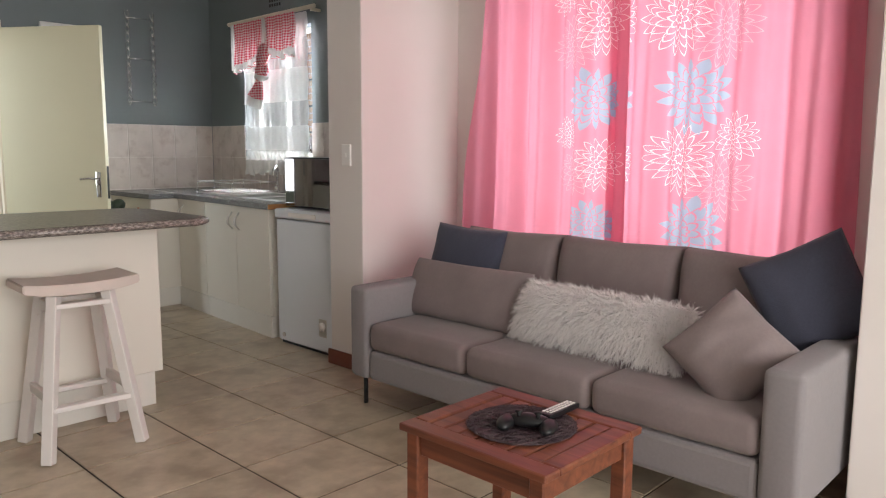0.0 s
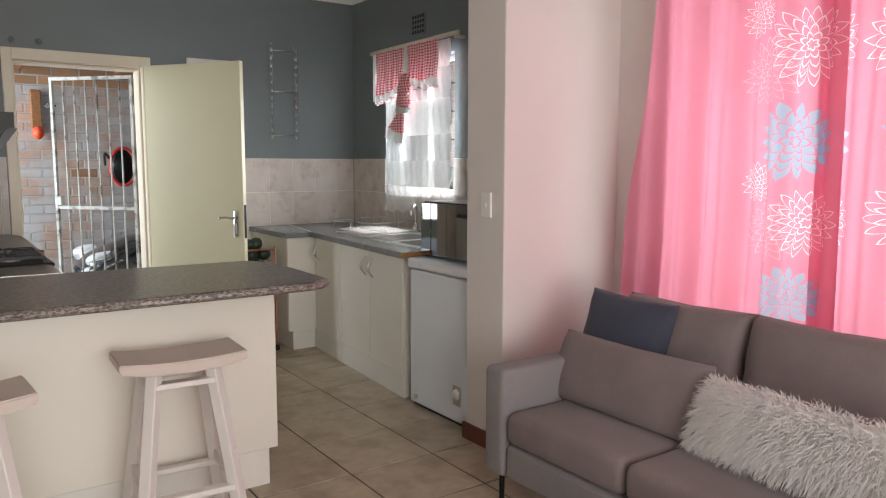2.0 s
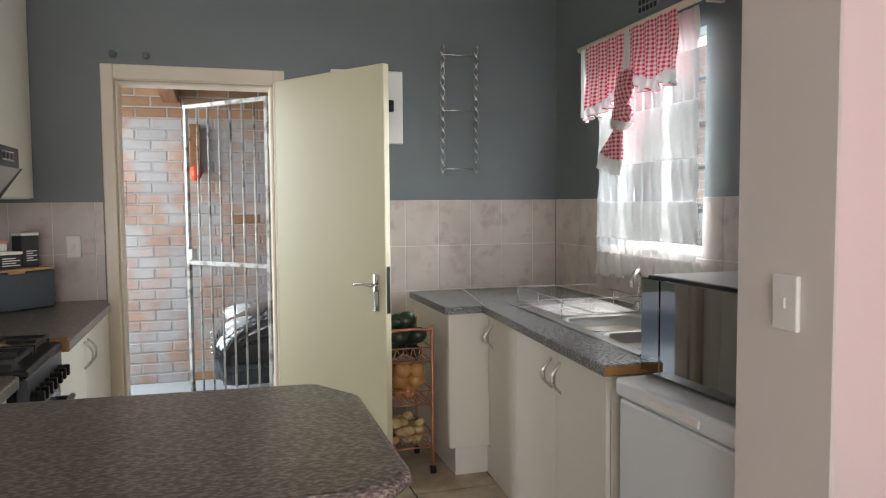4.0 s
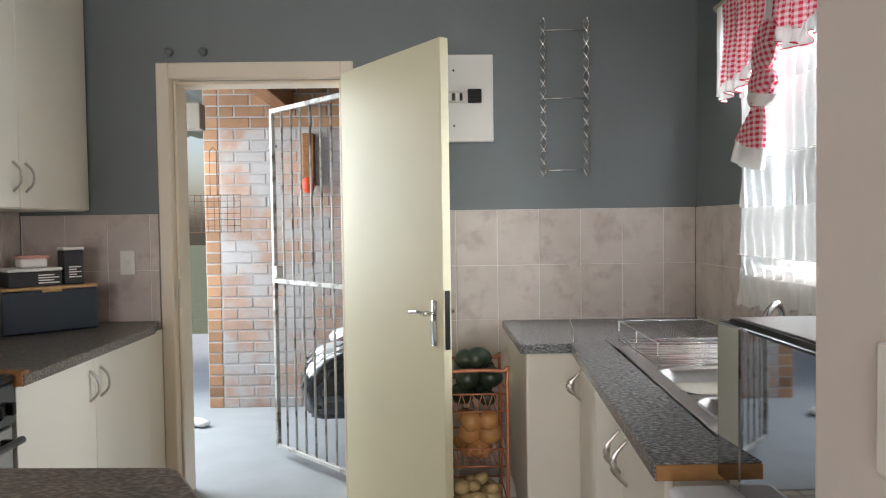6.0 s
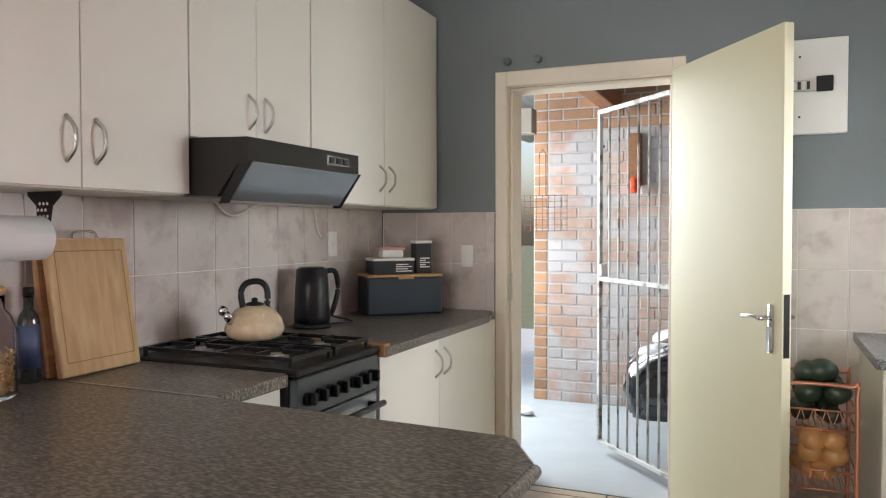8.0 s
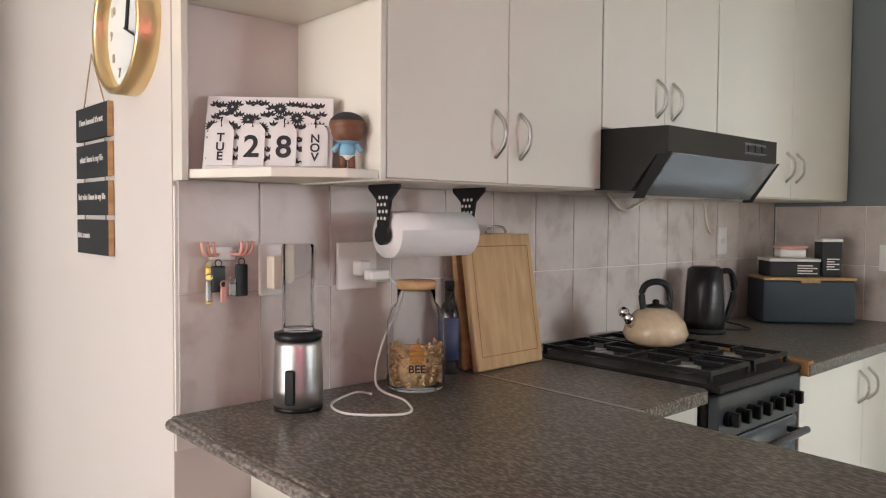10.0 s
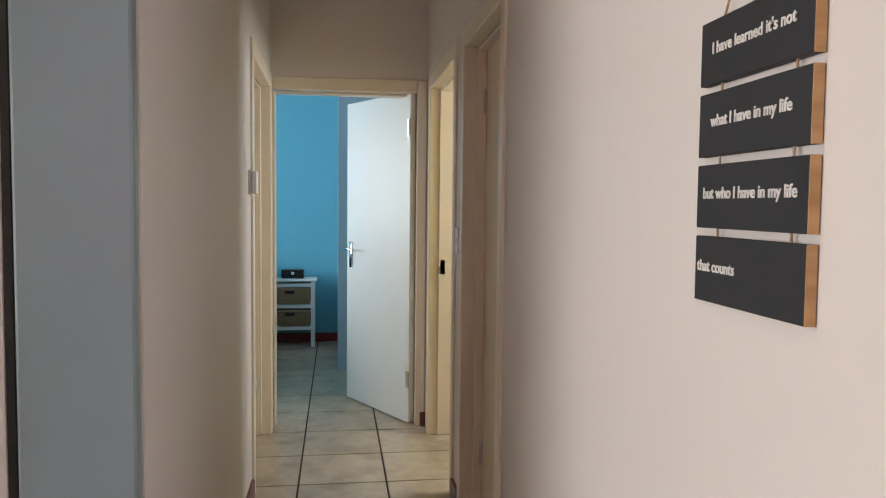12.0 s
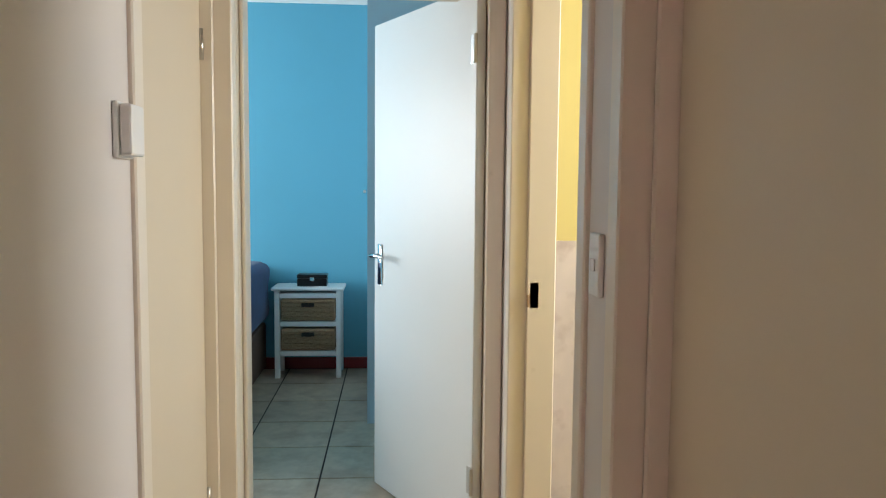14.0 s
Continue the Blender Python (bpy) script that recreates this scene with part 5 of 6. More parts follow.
part("edge_band", tube([(x, y, 0.867) for x, y in edge], 0.0135, False, 10), speckled("pale_speckled_edge", (0.2, 0.165, 0.15), (0.07, 0.055, 0.05), (0.42, 0.37, 0.34), 0.35), bwt, "paler speckled rounded front edge", True)
solo("worktop_joint", box(W + 0.1, 0.63, 3.979, 3.987, CT + 0.0002, CT + 0.002), M_HANDLE, "thin metal joint strip between two worktops", "joint strip")
w1 = cabinet("base_cabinet", W + 0.013, 0.58, 3.99, 4.318, 0, 0.848, "E", ((3.99, 4.318),), "narrow cream base cabinet beside the stove", 0.75, (0,), 0.14)
solo("stove_worktop", prism([(W + 0.013, 3.984), (0.61, 3.984), (0.62, 4.0), (0.62, 4.30), (0.60, 4.32), (W + 0.013, 4.32)], 0.849, CT, 0.006), M_COUNTER, "speckled laminate worktop beside the stove", "worktop")
c3 = cabinet("base_cabinet", W + 0.013, 0.62, 4.86, N - 0.015, 0, 0.848, "E", ((4.86, 5.40), (5.40, 5.94)), "cream base cabinet with two doors beside the stove", 0.74, (1, 0), 0.14)
part("filler_panel", box(0.601, 0.618, 5.942, N - 0.016, 0.144, 0.845, 0.0015), M_CAB, c3)
solo("corner_worktop", prism([(W + 0.013, 4.846), (0.655, 4.846), (0.655, 5.93), (0.60, N - 0.013), (W + 0.013, N - 0.013)], 0.849, CT, 0.005), M_COUNTER, "speckled laminate worktop in the kitchen corner", "worktop")
solo("worktop_edge", join(box(W + 0.1, 0.652, 4.838, 4.8455, 0.853, CT + 0.012, 0.001), box(W + 0.1, 0.652, 4.8456, 4.882, CT + 0.0004, CT + 0.012, 0.002)), M_RAW, "worn bare wooden end of the worktop", "edge strip")

# stove
sv = thing("gas_stove", (0.3, 4.58, 0), "black gas stove with six knobs and a glass oven door", "stove")
Y0, Y1 = 4.327, 4.833
part("body", box(W + 0.03, 0.60, Y0, Y1, 0.05, 0.868, 0.004), M_BLACKM, sv)
part("hob", box(W + 0.03, 0.635, Y0, Y1, 0.869, 0.892, 0.006), M_BLACKM, sv, "black hob plate")
part("back_rail", box(W + 0.013, W + 0.029, Y0, Y1, 0.7, 0.915, 0.003), M_STEEL, sv, "steel back edge")
part("control_panel", box(0.601, 0.632, Y0 + 0.002, Y1 - 0.002, 0.745, 0.866, 0.004), mat("dark_steel_panel", (0.09, 0.10, 0.115), 0.3, 0.7), sv, "dark steel control panel")
for i in range(7):
    y = Y0 + 0.05 + i * 0.062 + (0.02 if i > 3 else 0)
    part("knob", join(cyl((0.632, y, 0.80), (0.645, y, 0.80), 0.021, seg=16), box(0.645, 0.668, y - 0.008, y + 0.008, 0.782, 0.82, 0.003)), M_BLACK, sv, "", False)
part("oven_door", box(0.601, 0.625, Y0 + 0.004, Y1 - 0.004, 0.17, 0.735, 0.004), M_SMOKE, sv, "dark glass oven door")
part("door_handle", join(cyl((0.668, Y0 + 0.03, 0.70), (0.668, Y1 - 0.03, 0.70), 0.011, seg=10), box(0.62, 0.668, Y0 + 0.05, Y0 + 0.07, 0.692, 0.708), box(0.62, 0.668, Y1 - 0.07, Y1 - 0.05, 0.692, 0.708)), M_BLACK, sv, "", True)
part("drawer", box(0.601, 0.62, Y0 + 0.004, Y1 - 0.004, 0.06, 0.165, 0.003), M_BLACKM, sv)
for cx in (0.16, 0.46):
    for cy in (Y0 + 0.13, Y1 - 0.13):
        part("burner", join(cyl((cx, cy, 0.892), (cx, cy, 0.905), 0.045, seg=20), cyl((cx, cy, 0.905), (cx, cy, 0.912), 0.03, seg=20)), M_STEEL, sv, "round steel burner", True)
for cy in (Y0 + 0.13, Y1 - 0.13):
    g = [box(0.02, 0.60, cy - 0.11, cy - 0.10, 0.912, 0.924), box(0.02, 0.60, cy + 0.10, cy + 0.11, 0.912, 0.924), box(0.02, 0.03, cy - 0.10, cy + 0.10, 0.912, 0.924), box(0.59, 0.60, cy - 0.10, cy + 0.10, 0.912, 0.924), box(0.305, 0.315, cy - 0.10, cy + 0.10, 0.912, 0.924)]
    for cx in (0.16, 0.46):
        g += [box(cx - 0.12, cx - 0.03, cy - 0.005, cy + 0.005, 0.914, 0.928), box(cx + 0.03, cx + 0.12, cy - 0.005, cy + 0.005, 0.914, 0.928), box(cx - 0.005, cx + 0.005, cy - 0.10, cy - 0.03, 0.914, 0.928), box(cx - 0.005, cx + 0.005, cy + 0.03, cy + 0.10, 0.914, 0.928)]
    g += [box(px, px + 0.01, py, py + 0.01, 0.892, 0.912) for px in (0.02, 0.59) for py in (cy - 0.11, cy + 0.10)]
    part("pan_support", join(*g), M_BLACK, sv, "cast iron pan support")

# wall units
UZ, UT, UX = 1.41, 2.42, 0.29
cabinet("wall_cabinet", W + 0.001, UX, 3.50, 4.272, UZ, UT, "E", ((3.50, 3.884), (3.884, 4.272)), "cream wall cabinet with two doors and arched handles", 1.535, (1, 0))
cabinet("wall_cabinet", W + 0.001, UX, 4.276, 4.93, 1.585, UT, "E", ((4.276, 4.60), (4.60, 4.93)), "cream wall cabinet with two doors above the cooker hood", 1.70, (1, 0))
cabinet("wall_cabinet", W + 0.001, UX, 4.934, N - 0.015, UZ, UT, "E", ((4.934, 5.53), (5.53, N - 0.015)), "cream wall cabinet with two doors in the kitchen corner", 1.535, (1, 0))
sh = thing("corner_shelf", (0.1, 3.33, UZ), "open cream corner shelf unit at the end of wall cabinets", "shelf")
poly = [(W + 0.001, CY + 0.018), (W + 0.05, CY + 0.018), (0.20, 3.27), (UX - 0.005, 3.40), (UX - 0.005, 3.482), (W + 0.001, 3.482)]
for zz in (UZ, 1.80, 2.2):
    part("shelf_board", prism(poly, zz, zz + 0.02, 0.002), M_CAB, sh)
part("side_panel", box(W + 0.001, W + 0.05, CY + 0.001, CY + 0.0165, UZ - 0.005, UT, 0.001), M_CAB, sh)
part("end_panel", box(W + 0.001, UX, 3.4835, 3.499, UZ - 0.003, UT, 0.001), M_CAB, sh)
hd = thing("cooker_hood", (0.2, 4.6, 1.39), "dark brown cooker hood with a sloping smoked glass visor", "cooker hood")
H0, H1 = 4.28, 4.925
hb = bmesh.new()
prof = [(W + 0.013, 1.425), (0.385, 1.405), (0.465, 1.503), (0.50, 1.508), (0.50, 1.578), (0.30, 1.584), (W + 0.013, 1.584)]
ra = [hb.verts.new((x, H0, z)) for x, z in prof]
rb = [hb.verts.new((x, H1, z)) for x, z in prof]
hb.faces.new(ra)
hb.faces.new(list(reversed(rb)))
for i in range(len(prof)):
    k = (i + 1) % len(prof)
    hb.faces.new((ra[i], ra[k], rb[k], rb[i]))
bmesh.ops.recalc_face_normals(hb, faces=hb.faces)
part("body", hb, M_HOOD, hd)
vs = box(-0.004, 0.0, H0 + 0.012, H1 - 0.012, -0.142, 0.0, 0.001)
vs.transform(pose(0.508, 0, 1.506, 0, 37, 0))
part("switch_panel", box(0.5002, 0.5018, 4.705, 4.855, 1.528, 1.563, 0.001), M_SMOKE, hd, "grey switch surround")
part("visor", vs, M_SMOKE, hd, "sloping smoked glass visor")
for y in (H0 + 0.004, H1 - 0.004):
    p = prism([(0.39, 1.385), (0.425, 1.385), (0.512, 1.508), (0.47, 1.508)], -0.003, 0.003)
    p.transform(Matrix(((1, 0, 0, 0), (0, 0, 1, y), (0, 1, 0, 0), (0, 0, 0, 1))))
    part("visor_arm", p, M_BLACK, hd)
for i in range(3):
    part("switch_button", box(0.502, 0.506, 4.72 + i * 0.045, 4.75 + i * 0.045, 1.535, 1.557, 0.002), M_BLACK, hd)
solo("hood_cable", tube(curve_pts([(W + 0.02, 4.75, 1.42), (W + 0.03, 4.85, 1.36), (W + 0.02, 5.05, 1.41), (W + 0.018, 5.40, 1.42), (W + 0.018, 5.47, 1.30), (W + 0.018, 5.50, 1.27)]), 0.004), M_FRAME, "pale cable hanging from the cooker hood", "cable", True)
switch("wall_socket", east_facing(W + 0.012, 5.60, 1.235), 0.075, 0.12, "white plastic wall socket on kitchen tiles", 2, "socket")

# small things on the worktops
kt = thing("whistling_kettle", (0.31, 4.545, 0.926), "speckled cream stove kettle with a black handle", "kettle")
part("body", lathe([(0.07, 0.926), (0.10, 0.94), (0.112, 0.965), (0.10, 1.005), (0.07, 1.04), (0.035, 1.055), (0.001, 1.058)], 0.31, 4.545), M_KETTLE, kt, "", True)
part("lid", lathe([(0.036, 1.054), (0.034, 1.062), (0.012, 1.068), (0.012, 1.08), (0.001, 1.084)], 0.31, 4.545), M_BLACK, kt, "", True)
part("handle", tube(curve_pts([(0.283, 4.512, 1.04), (0.278, 4.507, 1.105), (0.293, 4.523, 1.138), (0.325, 4.558, 1.142), (0.343, 4.578, 1.11), (0.343, 4.578, 1.04)]), 0.012), M_BLACK, kt, "", True)
part("spout", join(cyl((0.275, 4.46, 1.0), (0.262, 4.43, 1.035), 0.02, 0.014), ball(0.26, 4.425, 1.043, 0.019)), M_CHROME, kt, "", True)
kt.matrix_basis = Matrix.Translation((0.262, 4.615, 0.926)) @ Matrix.Diagonal((0.92, 0.92, 0.92, 1))
ek = thing("electric_kettle", (0.10, 5.22, CT), "black plastic electric kettle on its base", "kettle")
part("base", lathe([(0.082, CT), (0.082, CT + 0.015), (0.07, CT + 0.022)], 0.10, 5.22), M_BLACK, ek, "", True)
part("jug", lathe([(0.075, CT + 0.022), (0.078, CT + 0.05), (0.072, CT + 0.165), (0.066, CT + 0.25), (0.05, CT + 0.26)], 0.10, 5.22), M_BLACK, ek, "", True)
part("handle", tube(curve_pts([(0.135, 5.265, CT + 0.24), (0.16, 5.31, CT + 0.235), (0.165, 5.325, CT + 0.155), (0.15, 5.30, CT + 0.06), (0.135, 5.275, CT + 0.05)]), 0.012), M_BLACK, ek, "", True)
part("gauge", box(0.165, 0.172, 5.235, 5.25, CT + 0.06, CT + 0.17, 0.002), M_SMOKE, ek)
solo("kettle_cord", tube(curve_pts([(0.14, 5.30, CT + 0.008), (0.20, 5.40, CT + 0.006), (0.12, 5.48, CT + 0.006), (0.03, 5.46, CT + 0.04), (-0.02, 5.50, CT + 0.2)]), 0.004), M_BLACK, "black kettle cord on the worktop", "cable", True)
bx = pose(0.20, 5.86, CT, 0, 0, 43)
bin_ = thing("bread_bin", bx, "dark blue metal bread bin with a wooden lid", "bread bin")
part("box", box(-0.19, 0.19, -0.11, 0.11, 0.003, 0.185, 0.008, 2), M_NAVYBOX, bin_, "", False, True)
part("lid", box(-0.192, 0.192, -0.112, 0.112, 0.186, 0.198, 0.003), M_LID, bin_, "light wooden lid", False, True)
part("pull", box(-0.04, 0.04, -0.122, -0.1125, 0.176, 0.19, 0.003), M_LID, bin_, "", False, True)


def tin(name, m, w, d, h, label, bars):
    t = thing(name, m, label, "box")
    part("body", box(-w / 2, w / 2, -d / 2, d / 2, 0, h, 0.004), M_INK, t, "", False, True)
    part("lid", box(-w / 2 - 0.002, w / 2 + 0.002, -d / 2 - 0.002, d / 2 + 0.002, h + 0.0005, h + 0.014, 0.003), M_WHITEP, t, "", False, True)
    for i in range(bars):
        part("printed_line", box(0.01 if bars < 5 else -w / 4, w / 2 - 0.012 - 0.02 * (i % 2), -d / 2 - 0.0012, -d / 2 - 0.0002, h * 0.2 + i * 0.011, h * 0.2 + i * 0.011 + 0.005), M_WHITEP, t, "", False, True)
    return t


tin("flat_tin", bx @ pose(-0.05, 0.0, 0.1985), 0.21, 0.15, 0.065, "flat black printed box with a pale lid on a bread bin", 4)
tin("tall_tin", bx @ pose(0.115, 0.0, 0.1985), 0.085, 0.085, 0.15, "tall black printed tin with a white lid on a bread bin", 5)
fb = thing("food_tub", bx @ pose(-0.045, 0, 0.2785), "small clear food tub with a pink lid", "food container")
part("tub", box(-0.055, 0.055, -0.04, 0.04, 0, 0.04, 0.01, 2), M_WHITEP, fb, "", False, True)
part("lid", box(-0.06, 0.06, -0.045, 0.045, 0.0402, 0.052, 0.004), M_PINKP, fb, "pink lid", False, True)

bl = thing("personal_blender", (0.09, 3.40, CT), "small steel blender with a clear tall cup", "blender")
BX, BY = 0.09, 3.40
part("motor_base", lathe([(0.056, CT + 0.012), (0.057, CT + 0.05), (0.054, CT + 0.15), (0.052, CT + 0.16)], BX, BY, 36), M_STEEL, bl, "brushed steel base", True)
part("foot", lathe([(0.052, CT), (0.056, CT + 0.003), (0.056, CT + 0.0118)], BX, BY, 36), M_BLACK, bl, "", True)
part("collar", lathe([(0.05, CT + 0.1602), (0.055, CT + 0.165), (0.055, CT + 0.178), (0.042, CT + 0.182)], BX, BY, 36), M_BLACK, bl, "", True)
part("cup", lathe([(0.036, CT + 0.1822), (0.037, CT + 0.25), (0.039, CT + 0.372), (0.036, CT + 0.38), (0.034, CT + 0.38), (0.033, CT + 0.19)], BX, BY, 32), M_THIN, bl, "clear plastic cup", True)
sb = box(-0.012, 0.012, -0.004, 0.004, 0.02, 0.10, 0.004)
sb.transform(pose(BX, BY, CT, 0, 0, 40) @ Matrix.Translation((0, -0.057, 0)))
part("switch_panel", sb, M_BLACK, bl)
jr = thing("cereal_jar", (0.10, 3.76, CT), "glass jar of cereal rings with a cork lid", "jar")
JX, JY = 0.10, 3.745
part("glass", lathe([(0.07, CT + 0.001), (0.077, CT + 0.01), (0.077, CT + 0.17), (0.066, CT + 0.205), (0.05, CT + 0.225), (0.05, CT + 0.262), (0.047, CT + 0.262), (0.047, CT + 0.224), (0.062, CT + 0.203), (0.073, CT + 0.17), (0.073, CT + 0.012), (0.066, CT + 0.006)], JX, JY, 36), M_THIN, jr, "", True)
part("lid", lathe([(0.045, CT + 0.255), (0.052, CT + 0.263), (0.052, CT + 0.277), (0.048, CT + 0.28)], JX, JY, 32), M_LID, jr, "pale cork lid", True)
rings = []
rg = random.Random(8)
for i in range(230):
    a, h = rg.uniform(0, 6.283), rg.uniform(0.015, 0.115)
    r = 0.067 * (1 if rg.random() < 0.8 else rg.uniform(0.2, 0.9))
    m = pose(JX + (r - 0.004) * math.cos(a), JY + (r - 0.004) * math.sin(a), CT + h, rg.uniform(0, 180), rg.uniform(0, 180), 0)
    t = tube([m @ Vector((0.0055 * math.cos(k), 0.0055 * math.sin(k), 0)) for k in [6.283 * j / 8 for j in range(8)]], 0.003, True, 5)
    rings.append(t)
rings.append(lathe([(0.055, CT + 0.012), (0.055, CT + 0.105)], JX, JY, 16))
part("cereal", join(*rings), M_CEREAL, jr, "golden and red cereal rings", True)["kind"] = "stuff"
hive = [box(-0.022 + 0.004 * abs(i - 2), 0.022 - 0.004 * abs(i - 2), -0.001, 0.001, 0.075 + i * 0.009, 0.081 + i * 0.009, 0.0008) for i in range(6)]
hv = join(*hive)
hv.transform(pose(JX, JY, CT, 0, 0, 52) @ Matrix.Translation((0, -0.0785, 0)))
part("hive_print", hv, M_GOLD, jr, "yellow beehive print")
text("lettering", "BEE", 0.028, pose(JX, JY, CT, 0, 0, 52) @ pose(0, -0.0788, 0.062, 90), M_INK, jr)
bo = thing("oil_bottle", (0.02, 3.92, CT), "slim dark glass oil bottle with a blue label", "bottle")
part("glass", lathe([(0.027, CT), (0.028, CT + 0.005), (0.028, CT + 0.17), (0.022, CT + 0.19), (0.013, CT + 0.205), (0.013, CT + 0.24)], 0.02, 3.935, 24), M_BOTTLE, bo, "", True)
part("cap", lathe([(0.0145, CT + 0.2402), (0.0145, CT + 0.262), (0.012, CT + 0.264)], 0.02, 3.935, 20), M_BLACK, bo, "", True)
part("label", lathe([(0.0286, CT + 0.04), (0.0286, CT + 0.16)], 0.02, 3.935, 24), M_LABEL, bo, "dark blue label", True)
cbd = thing("chopping_board", pose(0.075, 4.13, CT, 0, -9, 0) @ pose(0, 0, 0, 0, 0, 3), "bamboo chopping board leaning on the tiles", "chopping board")
bm = box(-0.012, 0.012, -0.15, 0.15, 0.002, 0.40, 0.006, 2)
part("board", bm, M_BOARD, cbd, "", False, True)
for q in ((-0.125, 0.125, 0.36, 0.363), (-0.125, 0.125, 0.04, 0.043), (-0.128, -0.125, 0.04, 0.363), (0.125, 0.128, 0.04, 0.363)):
    part("groove", box(0.0121, 0.0126, *q), M_RAW, cbd, "", False, True)
part("ring_handle", tube(curve_pts([(0, -0.05, 0.395), (0, -0.035, 0.42), (0, 0.035, 0.42), (0, 0.05, 0.395)]), 0.004), M_CHROME, cbd, "", True, True)
cb2 = thing("chopping_board", pose(0.035, 4.105, CT, 0, -8, 0), "second wooden board behind the bamboo board", "chopping board")
part("board", box(-0.009, 0.009, -0.13, 0.13, 0.002, 0.40, 0.005), M_LID, cb2, "", False, True)

# paper towel under the wall cabinet
pt = thing("paper_towel_holder", (0.12, 3.77, 1.23), "paper towel roll on black brackets under the cabinet", "paper towel")
part("roll", cyl((0.12, 3.632, 1.285), (0.12, 3.897, 1.285), 0.058, seg=40), M_PAPER, pt, "white paper roll", True)
part("core", cyl((0.12, 3.6305, 1.285), (0.12, 3.6318, 1.285), 0.021, seg=24), M_ROPE, pt, "brown cardboard core", True)
sheet = bmesh.new()
rw = [[sheet.verts.new((0.12 + 0.06 * math.cos(a) if a < 0 else 0.18, yy, 1.285 + 0.06 * math.sin(a))) for yy in (3.634, 3.895)] for a in [0.2 - 1.4 * i / 8 for i in range(9)]]
for a, b in zip(rw, rw[1:]):
    sheet.faces.new((a[0], b[0], b[1], a[1]))
part("loose_sheet", sheet, M_PAPER, pt, "", True)
for y in (3.620, 3.907):
    arm = prism([(0.065, 1.4085), (0.185, 1.4085), (0.185, 1.398), (0.152, 1.37), (0.138, 1.30), (0.102, 1.30), (0.098, 1.37), (0.065, 1.398)], -0.004, 0.004)
    arm.transform(Matrix(((1, 0, 0, 0), (0, 0, 1, y), (0, 1, 0, 0), (0, 0, 0, 1))))
    part("bracket", join(arm, cyl((0.12, y - 0.006, 1.285), (0.12, y + 0.006, 1.285), 0.026)), M_BLACK, pt, "black plastic bracket")
    for i in range(3):
        for k in range(4):
            x = 0.107 + i * 0.014 + (0.005 if k % 2 else -0.002)
            part("bracket_hole", cyl((x, y - 0.0046, 1.325 + k * 0.017), (x, y - 0.0041, 1.325 + k * 0.017), 0.0048, seg=6), M_WHITEP, pt)

# wall things over the bar
TS = W + 0.012
so = switch("wall_socket", east_facing(TS, 3.650, 1.20), 0.125, 0.125, "white double wall socket with a charger plugged in", 2, "socket")
ch = thing("phone_charger", (TS + 0.02, 3.70, 1.18), "white phone charger plugged into a socket", "charger")
part("adapter", box(TS + 0.013, TS + 0.05, 3.63, 3.665, 1.175, 1.215, 0.004), M_WHITEP, ch)
part("plug", box(TS + 0.05, TS + 0.085, 3.64, 3.70, 1.165, 1.192, 0.004), M_WHITEP, ch)
part("cord", tube(curve_pts([(TS + 0.07, 3.70, 1.178), (TS + 0.09, 3.735, 1.12), (TS + 0.08, 3.68, 1.0), (TS + 0.12, 3.63, CT + 0.02), (TS + 0.25, 3.62, CT + 0.005), (TS + 0.34, 3.55, CT + 0.005), (TS + 0.26, 3.45, CT + 0.005), (TS + 0.16, 3.47, CT + 0.005), (TS + 0.10, 3.58, CT + 0.005), (TS + 0.14, 3.60, CT + 0.005)]), 0.003), M_WHITEP, ch, "white cable", True)
s2 = switch("wall_socket", east_facing(TS, 3.408, 1.20), 0.085, 0.125, "cream wall switch plate with a boxy adapter", 1, "socket")
part("adapter", box(-0.03, 0.03, 0.018, 0.05, -0.045, 0.035, 0.004), M_FRAME, s2, "", False, True)
kh = thing("key_holder", (TS, 3.275, 1.20), "antler-shaped pink key hook with bunches of keys", "key holder")
part("plate", box(TS, TS + 0.012, 3.24, 3.31, 1.225, 1.26, 0.008, 2), M_WHITEP, kh)
for s in (-1, 1):
    for k in range(3):
        part("antler", tube(curve_pts([(TS + 0.012, 3.275 + s * 0.015, 1.24), (TS + 0.03, 3.275 + s * (0.03 + 0.012 * k), 1.242), (TS + 0.03, 3.275 + s * (0.035 + 0.014 * k), 1.27)], 4), 0.004, seg=6), M_PINKP, kh, "", True)
for i, (yy, zz, mt, w, h) in enumerate(((3.235, 1.17, M_GOLD, 0.016, 0.085), (3.255, 1.185, M_BLACK, 0.034, 0.06), (3.31, 1.18, M_BLACK, 0.032, 0.075), (3.285, 1.16, M_CHROME, 0.02, 0.03), (3.262, 1.15, M_PINKP, 0.016, 0.035), (3.225, 1.16, M_CHROME, 0.014, 0.05))):
    part("key", join(box(TS + 0.016 + 0.004 * i, TS + 0.022 + 0.004 * i, yy - w / 2, yy + w / 2, zz - h / 2, zz + h / 2, 0.0028), tube([(TS + 0.02 + 0.004 * i, yy + 0.008 * math.cos(k), zz + h / 2 + 0.006 + 0.008 * math.sin(k)) for k in [6.283 * j / 10 for j in range(10)]], 0.0015, True, 5)), mt, kh)

